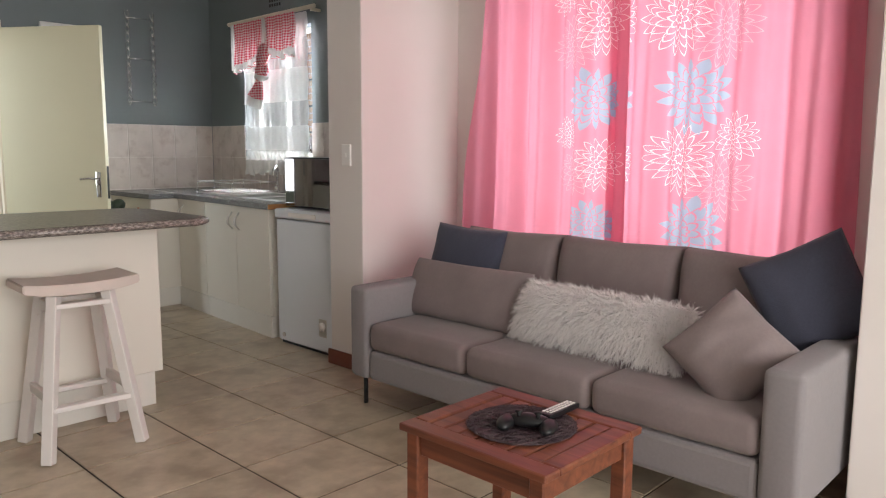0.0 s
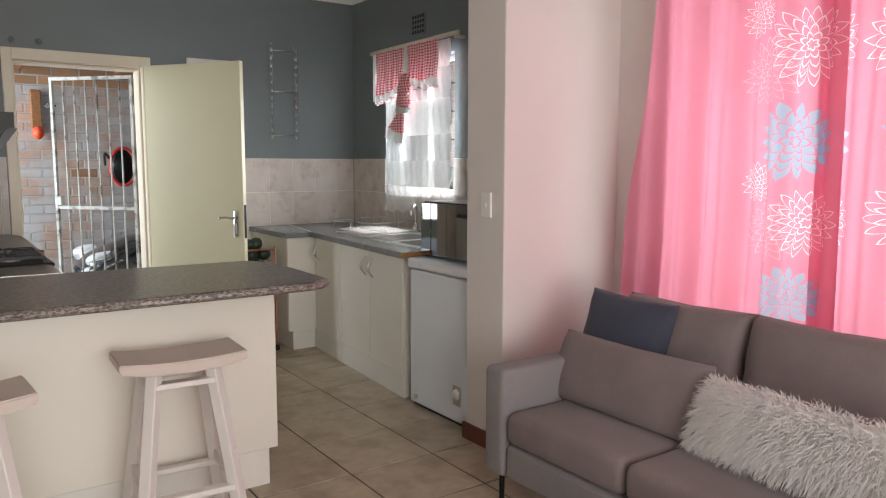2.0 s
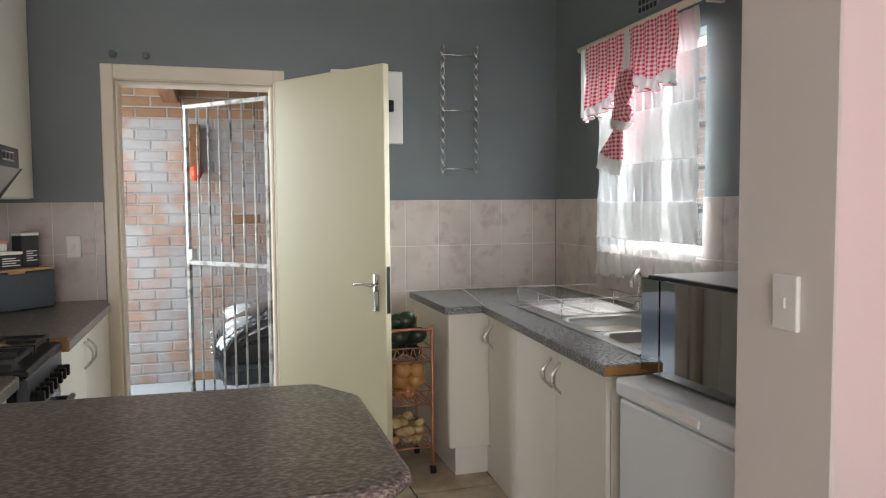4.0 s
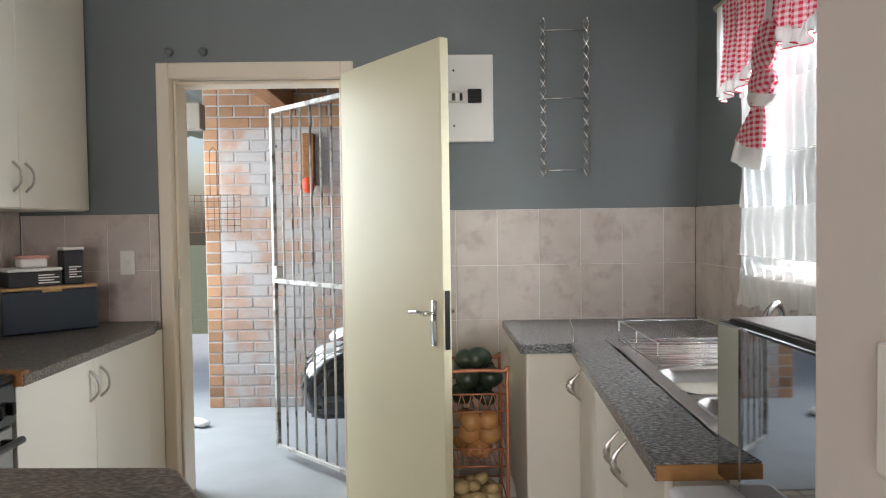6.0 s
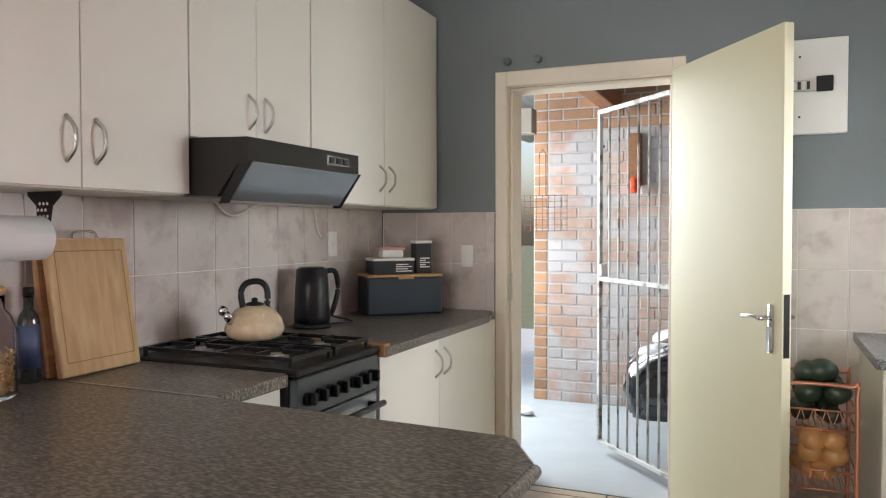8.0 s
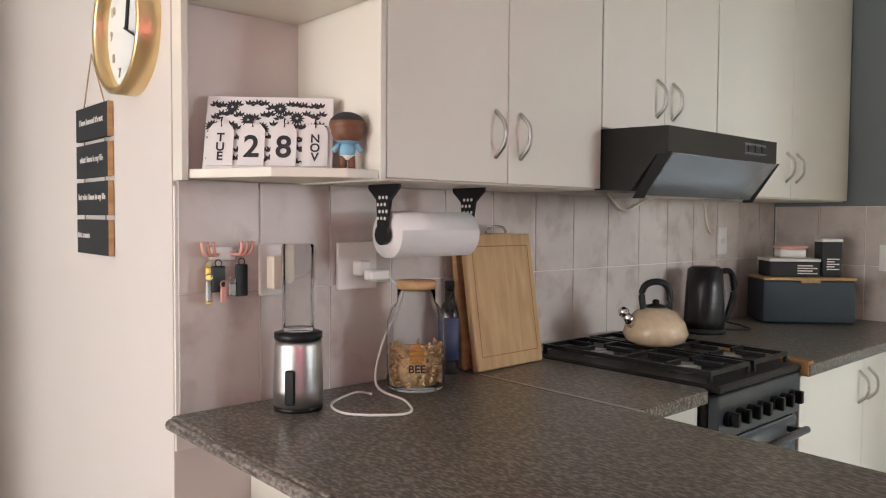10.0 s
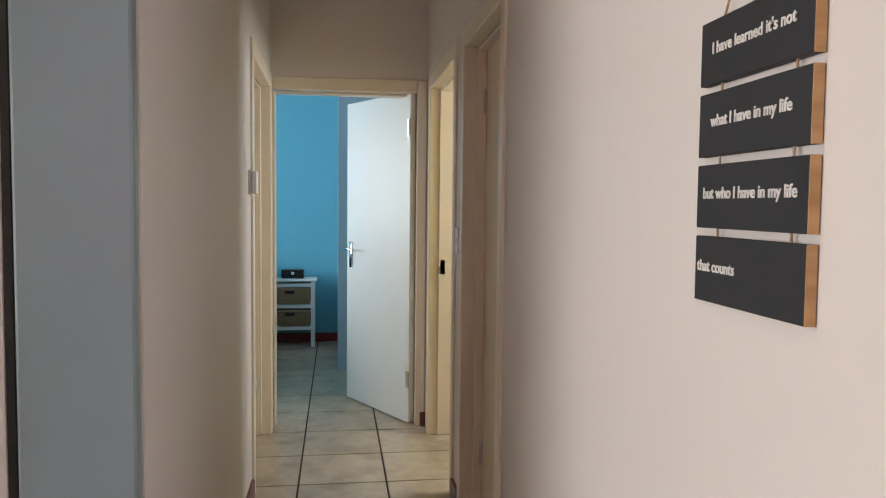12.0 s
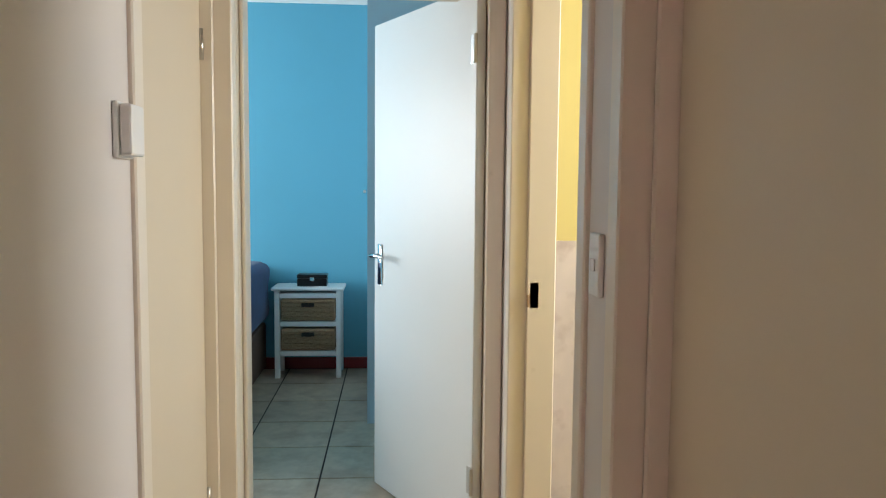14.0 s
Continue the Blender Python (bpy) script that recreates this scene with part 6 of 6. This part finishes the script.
# calendar and doll on the corner shelf
cal_m = pose(0.105, 3.314, UZ + 0.021, 0, 0, 52) @ pose(0, 0, 0, -18) @ Matrix.Diagonal((1.04, 1, 1.06, 1))
cal = thing("block_calendar", cal_m, "flower-patterned wooden flip calendar with hanging date cards", "calendar")
part("board", box(-0.135, 0.135, 0, 0.008, 0, 0.165, 0.002), M_PAPER, cal, "", False, True)
part("back_stand", box(-0.1, 0.1, 0.009, 0.05, 0, 0.012), M_LID, cal, "", False, True)
rg = random.Random(12)
ink = bmesh.new()
def petal(cx, cz, a, ln, w):
    vs = [ink.verts.new((cx + u * ln * math.cos(a) - v * w * math.sin(a), -0.0008, cz + u * ln * math.sin(a) + v * w * math.cos(a))) for u, v in ((0.1, 0), (0.5, 0.5), (1, 0), (0.5, -0.5))]
    ink.faces.new(vs)
for i in range(84):
    cx, cz = -0.122 + 0.244 * ((i % 14) + rg.random() * 0.5) / 14, 0.008 + 0.025 * (i // 14) + rg.uniform(0, 0.012)
    if i % 6 == 0 and cz > 0.09:
        for k in range(14):
            petal(cx, min(cz, 0.147), 6.283 * k / 14, 0.017, 0.006)
    else:
        for k in range(4):
            petal(cx, min(cz, 0.147), 0.6 + 0.65 * k + 0.3 * math.sin(i), 0.016, 0.0065)
part("flower_print", ink, M_INK, cal, "dark floral print", False, True)["kind"] = "stuff"
for x, word, size in ((-0.1, "T\nU\nE", 0.026), (-0.035, "2", 0.068), (0.032, "8", 0.068), (0.098, "N\nO\nV", 0.026)):
    card = part("date_card", prism([(x - 0.027, 0.006), (x + 0.027, 0.006), (x + 0.027, 0.085), (x + 0.016, 0.1), (x - 0.016, 0.1), (x - 0.027, 0.085)], 0, 0.003), M_PAPER, cal, "", False, True)
    for v in card.data.vertices:
        v.co = (v.co.x, -0.0025 - v.co.z, v.co.y)
    text("lettering", word, size, cal_m @ pose(x, -0.0062, 0.046, 90), M_INK, cal, 0.8)
    part("hook", tube([(x, -0.006, 0.092), (x, -0.009, 0.105), (x, -0.002, 0.115)], 0.0016, False, 6), M_INK, cal, "", False, True)
dm = pose(0.225, 3.442, UZ + 0.021, 0, 0, 58)
doll = join(ball(0, 0, 0.085, 0.036, 0.033, 0.033, 20), ball(0, 0.004, 0.098, 0.04, 0.036, 0.028, 20), ball(0, 0, 0.042, 0.019, 0.015, 0.022, 14), cyl((-0.01, 0, 0), (-0.009, 0, 0.03), 0.008, seg=10), cyl((0.01, 0, 0), (0.009, 0, 0.03), 0.008, seg=10), tube([(-0.018, 0, 0.055), (-0.03, -0.008, 0.04)], 0.006, False, 8), tube([(0.018, 0, 0.055), (0.03, -0.008, 0.04)], 0.006, False, 8))
doll.transform(dm)
toy = solo("toy_figure", doll, M_SKIN, "small brown vinyl toy figure with a pale blue shirt", "toy", True)
for extra in (M_INK, M_WHITEP, mat("pale_blue_vinyl", (0.22, 0.42, 0.58), 0.5, var=0.03)):
    toy.data.materials.append(extra)
back_to = dm.inverted()
for poly in toy.data.polygons:
    q = back_to @ poly.center
    if q.z > 0.102 or (q.z > 0.07 and q.y > 0.008):
        poly.material_index = 1
    elif q.z < 0.012 or 0.022 < q.z < 0.034:
        poly.material_index = 2
    elif 0.034 <= q.z < 0.062:
        poly.material_index = 3

# hall wall: clock and sign
ck = thing("wall_clock", (-0.24, CY, 1.80), "round wall clock with a pale gold rim", "clock")
CX, CZ = -0.258, 1.772
def disc(r, y0, y1, seg=48):
    return cyl((CX, y0, CZ), (CX, y1, CZ), r, seg=seg)
ring = bmesh.new()
rr = []
for r, y in ((0.157, CY - 0.001), (0.157, CY - 0.05), (0.150, CY - 0.055), (0.141, CY - 0.05), (0.141, CY - 0.02)):
    rr.append([ring.verts.new((CX + r * math.cos(6.2832 * i / 56), y, CZ + r * math.sin(6.2832 * i / 56))) for i in range(56)])
for a, b in zip(rr, rr[1:]):
    for i in range(56):
        ring.faces.new((a[i], a[(i + 1) % 56], b[(i + 1) % 56], b[i]))
bmesh.ops.recalc_face_normals(ring, faces=ring.faces)
part("rim", ring, M_BRASS, ck, "pale gold metal rim", True)
part("dial", disc(0.142, CY - 0.002, CY - 0.02), M_DIAL, ck)
for i in range(12):
    a = 6.2832 * i / 12
    text("numeral", str(i or 12), 0.032, pose(CX + 0.113 * math.sin(a), CY - 0.0212, CZ + 0.113 * math.cos(a), 90), M_HANDLE, ck)
part("hour_hand", join(cyl((CX, CY - 0.024, CZ), (CX + 0.016, CY - 0.024, CZ + 0.07), 0.004, seg=6)), M_INK, ck)
part("minute_hand", cyl((CX, CY - 0.028, CZ), (CX + 0.095, CY - 0.028, CZ - 0.04), 0.003, seg=6), M_INK, ck)
sg = thing("hanging_sign", (-0.57, CY, 1.2), "four black wooden sign boards hung on jute strings", "sign")
S0, S1 = -0.688, -0.425
for z1, z0, word in ((1.622, 1.532, "I have learned it's not"), (1.520, 1.430, "what I have in my life"), (1.418, 1.328, "but who I have in my life"), (1.316, 1.222, "that counts")):
    b = part("board", box(S0, S1, CY - 0.016, CY - 0.002, z0, z1, 0.001), M_SLATE, sg, "black painted board")
    part("wood_edge", box(S1 + 0.0002, S1 + 0.0014, CY - 0.0158, CY - 0.002, z0, z1), M_LID, sg, "bare wooden edge")
    cx = (S0 + S1) / 2 if "counts" not in word else S0 + 0.06
    text("lettering", word, 0.0225, pose(cx, CY - 0.0168, (z0 + z1) / 2 + 0.004, 90), M_WHITEP, sg)
for x in (S0 + 0.05, S1 - 0.04):
    for zz in (1.526, 1.424, 1.322):
        part("string", cyl((x, CY - 0.009, zz - 0.007), (x, CY - 0.009, zz + 0.007), 0.002, seg=6), M_ROPE, sg)
part("hanger", tube([(S0 + 0.05, CY - 0.009, 1.62), ((S0 + S1) / 2, CY - 0.012, 1.76), (S1 - 0.04, CY - 0.009, 1.62)], 0.002, False, 6), M_ROPE, sg, "jute hanging string")

# ---- bedroom ----
ns = thing("nightstand", (-6.95, 2.19, 0), "white nightstand with two wicker drawers", "nightstand")
NX0, NX1, NY0, NY1, NZ = -7.06, -6.80, 1.95, 2.415, 0.645
part("top", box(NX0 - 0.01, NX1 + 0.015, NY0 - 0.02, NY1 + 0.02, NZ - 0.02, NZ, 0.004), M_WDOOR, ns)
for x in (NX0, NX1 - 0.035):
    for y in (NY0, NY1 - 0.035):
        part("leg", box(x, x + 0.035, y, y + 0.035, 0, NZ - 0.0205, 0.002), M_WDOOR, ns)
for zz in (0.16, 0.37, 0.57):
    part("rail", box(NX0 + 0.001, NX1 - 0.002, NY0 + 0.036, NY1 - 0.036, zz, zz + 0.035, 0.002), M_WDOOR, ns)
part("back_panel", box(NX0 + 0.002, NX0 + 0.01, NY0 + 0.036, NY1 - 0.036, 0.196, 0.56), M_WDOOR, ns)
for zz in (0.198, 0.408):
    bk = part("wicker_drawer", box(NX0 + 0.04, NX1 - 0.006, NY0 + 0.042, NY1 - 0.042, zz, zz + 0.155, 0.012, 2), M_WICKER, ns, "brown woven wicker drawer")
    for i in range(8):
        part("weave", tube([(NX1 - 0.004 + 0.004 * math.sin(k * 1.6 + i * 3.14), NY0 + 0.05 + k * 0.0145, zz + 0.012 + i * 0.018) for k in range(26)], 0.007, False, 5), M_WICKER, bk)
    # no cut-out here: a black block gives the shade of the grip opening
    part("grip", box(NX1 - 0.004, NX1 + 0.006, (NY0 + NY1) / 2 - 0.045, (NY0 + NY1) / 2 + 0.045, zz + 0.10, zz + 0.13, 0.003), M_BLACKM, bk, "black block painted as the shade in a grip hole")
jb = thing("jewellery_box", (-6.93, 2.20, NZ), "small black jewellery box on a nightstand", "box")
part("body", box(-6.99, -6.87, 2.10, 2.31, NZ + 0.001, NZ + 0.055, 0.006, 2), M_BLACK, jb)
part("lid", box(-6.992, -6.868, 2.098, 2.312, NZ + 0.0555, NZ + 0.085, 0.008, 2), M_BLACK, jb)
part("clasp", box(-6.868, -6.862, 2.19, 2.22, NZ + 0.04, NZ + 0.065, 0.002), M_CHROME, jb)
bed = thing("bed", (-6.2, 1.1, 0), "bed with crumpled dark blue bedding and a brown base", "bed")
part("base", box(-7.06, -5.1, 0.35, 1.85, 0.02, 0.36, 0.02, 2), M_BEDB, bed)
dv = box(-7.07, -5.08, 0.33, 1.89, 0.36, 0.82, 0.11, 4)
bmesh.ops.subdivide_edges(dv, edges=dv.edges[:], cuts=3, use_grid_fill=True)
for v in dv.verts:
    v.co += Vector((0, 1, 0.6)) * 0.03 * noise.noise(v.co * 5)
part("duvet", dv, M_DUVET, bed, "", True)
solo("wall_hook", cyl((-7.1, 2.57, 1.32), (-7.085, 2.57, 1.32), 0.012, seg=10), M_HANDLE, "small steel hook on the blue wall", "hook", True)

# ---- carport ----
ang = math.degrees(math.atan2(6.821 - 6.33, 1.031 - 1.47))
gt = thing("security_gate", pose(1.47, 6.37, 0, 0, 0, ang), "chipped white steel security gate standing open outside", "gate")
GW = 0.72
for q in ((0, 0.025, 0.04, 2.0), (GW - 0.025, GW, 0.04, 2.0)):
    part("upright", box(q[0], q[1], -0.012, 0.012, q[2], q[3], 0.002), M_GATE, gt, "", False, True)
for zz in (0.04, 1.0, 1.975):
    part("rail", box(0.0255, GW - 0.0255, -0.012, 0.012, zz, zz + 0.025, 0.002), M_GATE, gt, "", False, True)
for i in range(6):
    x = 0.115 + i * 0.098
    part("bar", cyl((x, 0, 0.066), (x, 0, 1.974), 0.0065, seg=8), M_GATE, gt, "", True, True)
part("lock_box", box(GW - 0.065, GW - 0.0255, -0.02, 0.02, 1.03, 1.10, 0.003), M_GATE, gt, "", False, True)
part("latch", join(box(GW - 0.03, GW + 0.07, -0.018, -0.0125, 1.78, 1.795), box(GW + 0.03, GW + 0.05, -0.02, -0.0125, 1.77, 1.81)), M_BLACKM, gt, "dark steel latch", False, True)
for zz in (0.3, 1.7):
    part("hinge", cyl((-0.012, 0, zz), (-0.012, 0, zz + 0.08), 0.012, seg=10), M_GATE, gt, "", True, True)
gr = thing("braai_grid", (0.32, 8.04, 1.3), "rusty wire grill grid hanging on a brick wall", "grill grid")
M_RUST = mat("rusty_wire", (0.13, 0.06, 0.04), 0.7, 0.3, var=0.3, scale=30)
for i in range(7):
    part("wire", cyl((0.13, 8.05, 1.29 + i * 0.045), (0.52, 8.05, 1.29 + i * 0.045), 0.0022, seg=5), M_RUST, gr)
for i in range(9):
    part("wire", cyl((0.135 + i * 0.0475, 8.056, 1.285), (0.135 + i * 0.0475, 8.056, 1.565), 0.0022, seg=5), M_RUST, gr)
part("handle", tube([(0.30, 8.05, 1.56), (0.30, 8.05, 1.88), (0.325, 8.05, 1.91), (0.35, 8.05, 1.88), (0.35, 8.05, 1.56)], 0.0032, False, 6), M_RUST, gr)
hm = thing("wall_fixture", (1.02, 7.95, 1.65), "orange hose reel bracket on a brick wall", "wall bracket")
part("plate", box(0.98, 1.06, 8.03, 8.107, 1.62, 2.0, 0.004), M_BEAM, hm)
part("hook", join(ball(1.02, 8.0, 1.62, 0.05, 0.035, 0.06), ball(1.02, 7.975, 1.62, 0.03, 0.02, 0.035)), M_ORANGE, hm, "", True)
rs = thing("bicycle_helmet", (1.66, 7.95, 1.3), "black and red helmet hanging on a brick wall", "helmet")
part("shell", ball(1.70, 7.98, 1.32, 0.11, 0.08, 0.17, 18), M_BLACK, rs, "", True)
part("stripe", tube([(1.70 + 0.115 * math.cos(a), 7.91, 1.32 + 0.175 * math.sin(a)) for a in [6.283 * i / 24 for i in range(24)]], 0.014, True, 8), M_RED, rs, "red stripe", True)
part("strap", tube(curve_pts([(1.60, 7.94, 1.38), (1.55, 7.95, 1.44), (1.55, 7.96, 1.33)]), 0.012), M_BLACK, rs, "", True)
solo("cloth_rag", join(ball(0.30, 7.6, 0.01, 0.07, 0.05, 0.03), ball(0.35, 7.57, 0.01, 0.05, 0.04, 0.025)), M_WHITEP, "crumpled white cloth on the concrete floor", "cloth", True)
car = thing("parked_car", (1.9, 7.5, -0.02), "dark parked car seen nose first in the carport", "car")
cb_ = bmesh.new()
prof = [(1.15, 0.2), (1.12, 0.42), (1.2, 0.56), (1.55, 0.72), (2.1, 0.85), (2.6, 0.92), (3.2, 1.35), (4.9, 1.38), (5.2, 0.9), (5.25, 0.25)]
secs = []
for y, s in ((6.85, 0.90), (6.92, 0.98), (7.35, 1.0), (7.78, 0.98), (7.86, 0.90)):
    secs.append([cb_.verts.new((1.12 + (x - 1.12) + (0.10 if s < 0.95 else 0), y, z * (s if z > 0.3 else 1))) for x, z in prof])
for a, b in zip(secs, secs[1:]):
    for i in range(len(prof)):
        k = (i + 1) % len(prof)
        cb_.faces.new((a[i], a[k], b[k], b[i]))
cb_.faces.new(secs[0])
cb_.faces.new(list(reversed(secs[-1])))
bmesh.ops.recalc_face_normals(cb_, faces=cb_.faces)
bmesh.ops.bevel(cb_, geom=[e for e in cb_.edges if e.calc_face_angle(0) > 0.25], offset=0.035, segments=3, affect="EDGES")
part("body", cb_, M_CAR, car, "", True)
part("headlight", ball(1.36, 7.02, 0.56, 0.17, 0.09, 0.075, 20), M_LAMPG, car, "clear headlight", True)
part("headlight", ball(1.36, 7.70, 0.56, 0.17, 0.09, 0.075, 20), M_LAMPG, car, "clear headlight", True)
part("grille", join(*[box(1.11, 1.135, 7.15, 7.55, 0.36 + i * 0.035, 0.38 + i * 0.035, 0.004) for i in range(5)]), M_CHROME, car, "slatted grille")
for x in (1.85, 4.5):
    wh = part("wheel", cyl((x, 6.84, 0.29), (x, 7.02, 0.29), 0.30, seg=32), M_BLACKM, car, "", True)
    part("rim", cyl((x, 6.832, 0.29), (x, 6.8395, 0.29), 0.19, seg=24), M_STEEL, wh, "", True)

# ---- many small pieces: tiles and bricks ----
def tile_mesh(name, a, b, t, material, bev=0.002):
    bm = box(0, a, 0, b, 0, t)
    me = bpy.data.meshes.new(name)
    bmesh.ops.bevel(bm, geom=[e for e in bm.edges if all(v.co.z > t / 2 for v in e.verts)], offset=bev, segments=1, affect="EDGES")
    bm.to_mesh(me)
    bm.free()
    me.materials.append(material)
    return me


floor = struct("floor", join(box(-7.3, GX, -0.8, 5.3, -0.02, -0.004), box(GX, EK + 0.2, -2.4, N + 0.02, -0.02, -0.004)), M_GROUT, "beige ceramic tiled floor with dark joints", "floor")
G = 0.009


def lay(x0, px, y0, py, xr, yr, near):
    """Floor tiles on a grid; those in the stretch near are pieces, the rest is joined."""
    me = tile_mesh("floor_tile", px - G, py - G, 0.006, M_FLOOR)
    rest = []
    for i in range(math.floor((xr[0] - x0) / px), math.ceil((xr[1] - x0) / px)):
        for k in range(math.floor((yr[0] - y0) / py), math.ceil((yr[1] - y0) / py)):
            ax, bx_, ay, by = max(x0 + i * px, xr[0]), min(x0 + (i + 1) * px - G, xr[1]), max(y0 + k * py, yr[0]), min(y0 + (k + 1) * py - G, yr[1])
            if bx_ - ax < 0.02 or by - ay < 0.02:
                continue
            whole = bx_ - ax > px - G - 0.001 and by - ay > py - G - 0.001
            if whole and near[0] < ax < near[1] and near[2] < ay < near[3]:
                shared("floor_tile", me, pose(ax, ay, -0.0055), floor)
            else:
                rest.append(box(ax, bx_, ay, by, -0.0055, 0.0005))
    part("floor_tiles", join(*rest), M_FLOOR, floor)["kind"] = "stuff"


lay(1.62, 0.425, 2.445, 0.403, (GX, EK), (-2.2, N), (0.2, 3.0, 1.2, 5.6))
lay(-3.665, 0.427, 2.445, 0.426, (-7.1, GX - 0.003), (-0.6, 5.1), (-6.9, -1.3, 1.6, 3.1))


def wall_tiles(parent, axis, a0, a1, zs, start, face, out, skip=()):
    """Tiles 0.2 wide on a wall face, rows between the heights zs."""
    p = 0.2
    for z0, z1 in zip(zs, zs[1:]):
        at = start
        while at < a1 - 0.01:
            q0, q1 = max(at, a0), min(at + p - 0.004, a1)
            at += p
            if q1 - q0 < 0.01 or any(q0 < s1 and q1 > s0 and z0 < t1 - 0.01 and z1 > t0 + 0.01 for s0, s1, t0, t1 in skip):
                continue
            lo, hi = sorted((face, face + out * 0.01))
            bm = box(q0, q1, lo, hi, z0 + 0.0015, z1 - 0.0015, 0.0012) if axis == "x" else box(lo, hi, q0, q1, z0 + 0.0015, z1 - 0.0015, 0.0012)
            part("wall_tile", bm, M_WTILE, parent)


def grout_bed(parent, axis, a0, a1, z0, z1, face, out):
    lo, hi = sorted((face, face + out * 0.007))
    part("grout", box(a0, a1, lo, hi, z0, z1) if axis == "x" else box(lo, hi, a0, a1, z0, z1), M_WGROUT, parent)


ZR = (0.87, 1.15, 1.395)
grout_bed(wall_kitchen_west, "y", CY + 0.002, N - 0.012, 0.80, 1.394, W, 1)
wall_tiles(wall_kitchen_west, "y", CY + 0.002, N - 0.012, (0.87, 1.152, 1.41), 3.174, W, 1)
grout_bed(wall_north, "x", W + 0.012, 0.61, 0.8, 1.392, N, -1)
wall_tiles(wall_north, "x", W + 0.012, 0.61, (0.87, 1.126, 1.392), 0.17 - 0.2, N, -1)
grout_bed(wall_north, "x", 1.55, EK - 0.012, 0.0, 1.392, N, -1)
wall_tiles(wall_north, "x", 1.55, EK - 0.012, (0.1, 0.36, 0.61, 0.866, 1.126, 1.392), 1.423, N, -1)
for y0, y1, z0, z1 in ((3.33, 4.668, 0.85, 1.392), (4.668, 5.602, 0.85, 1.128), (5.602, N - 0.012, 0.85, 1.392)):
    grout_bed(wall_kitchen_east, "y", y0, y1, z0, z1, EK, -1)
wall_tiles(wall_kitchen_east, "y", 3.33, 4.668, (0.866, 1.126, 1.392), 3.33, EK, -1)
wall_tiles(wall_kitchen_east, "y", 4.668, 5.602, (0.866, 1.126), 4.668, EK, -1)
wall_tiles(wall_kitchen_east, "y", 5.602, N - 0.012, (0.866, 1.126, 1.392), 5.602, EK, -1)

bw = struct("carport_wall", join(box(0.24, 6, 8.112, 8.32, -0.058, 2.45)), M_MORTAR, "limewashed face-brick carport wall", "wall")
me_l, me_c = tile_mesh("brick", 0.218, 0.071, 0.014, M_BRICK, 0.004), tile_mesh("brick", 0.218, 0.071, 0.014, M_BRICKC, 0.004)
pr = random.Random(3)
half_c, half_l = tile_mesh("brick", 0.102, 0.071, 0.014, M_BRICKC, 0.004), tile_mesh("brick", 0.102, 0.071, 0.014, M_BRICK, 0.004)
for row in range(29):
    z = -0.02 + row * 0.083
    # the bare end of the wall, then the limewashed bond, with bare courses on top
    shared("brick", half_c, pose(0.245, 8.1205 + pr.uniform(-0.002, 0.002), z, 90), bw)
    if row % 2 == 0:
        shared("brick", half_c if row > 24 else half_l, pose(0.360, 8.1205 + pr.uniform(-0.002, 0.002), z, 90), bw)
    for i in range(9):
        x = 0.36 + i * 0.231 + (0 if row % 2 else 0.115)
        shared("brick", me_c if row > 24 or pr.random() < 0.03 else me_l, pose(x, 8.1205 + pr.uniform(-0.002, 0.002), z, 90), bw)
nb = struct("neighbour_wall", box(5.6, 5.8, 2, 9, -0.1, 3.4), M_MORTAR, "face-brick wall of the house next door", "building")
rest = []
for row in range(40):
    for i in range(24):
        y = 3.0 + i * 0.231 + (0.115 if row % 2 else 0)
        rest.append(box(5.588, 5.602, y, y + 0.218, row * 0.083, row * 0.083 + 0.071))
part("bricks", join(*rest), M_BRICKC, nb)["kind"] = "stuff"
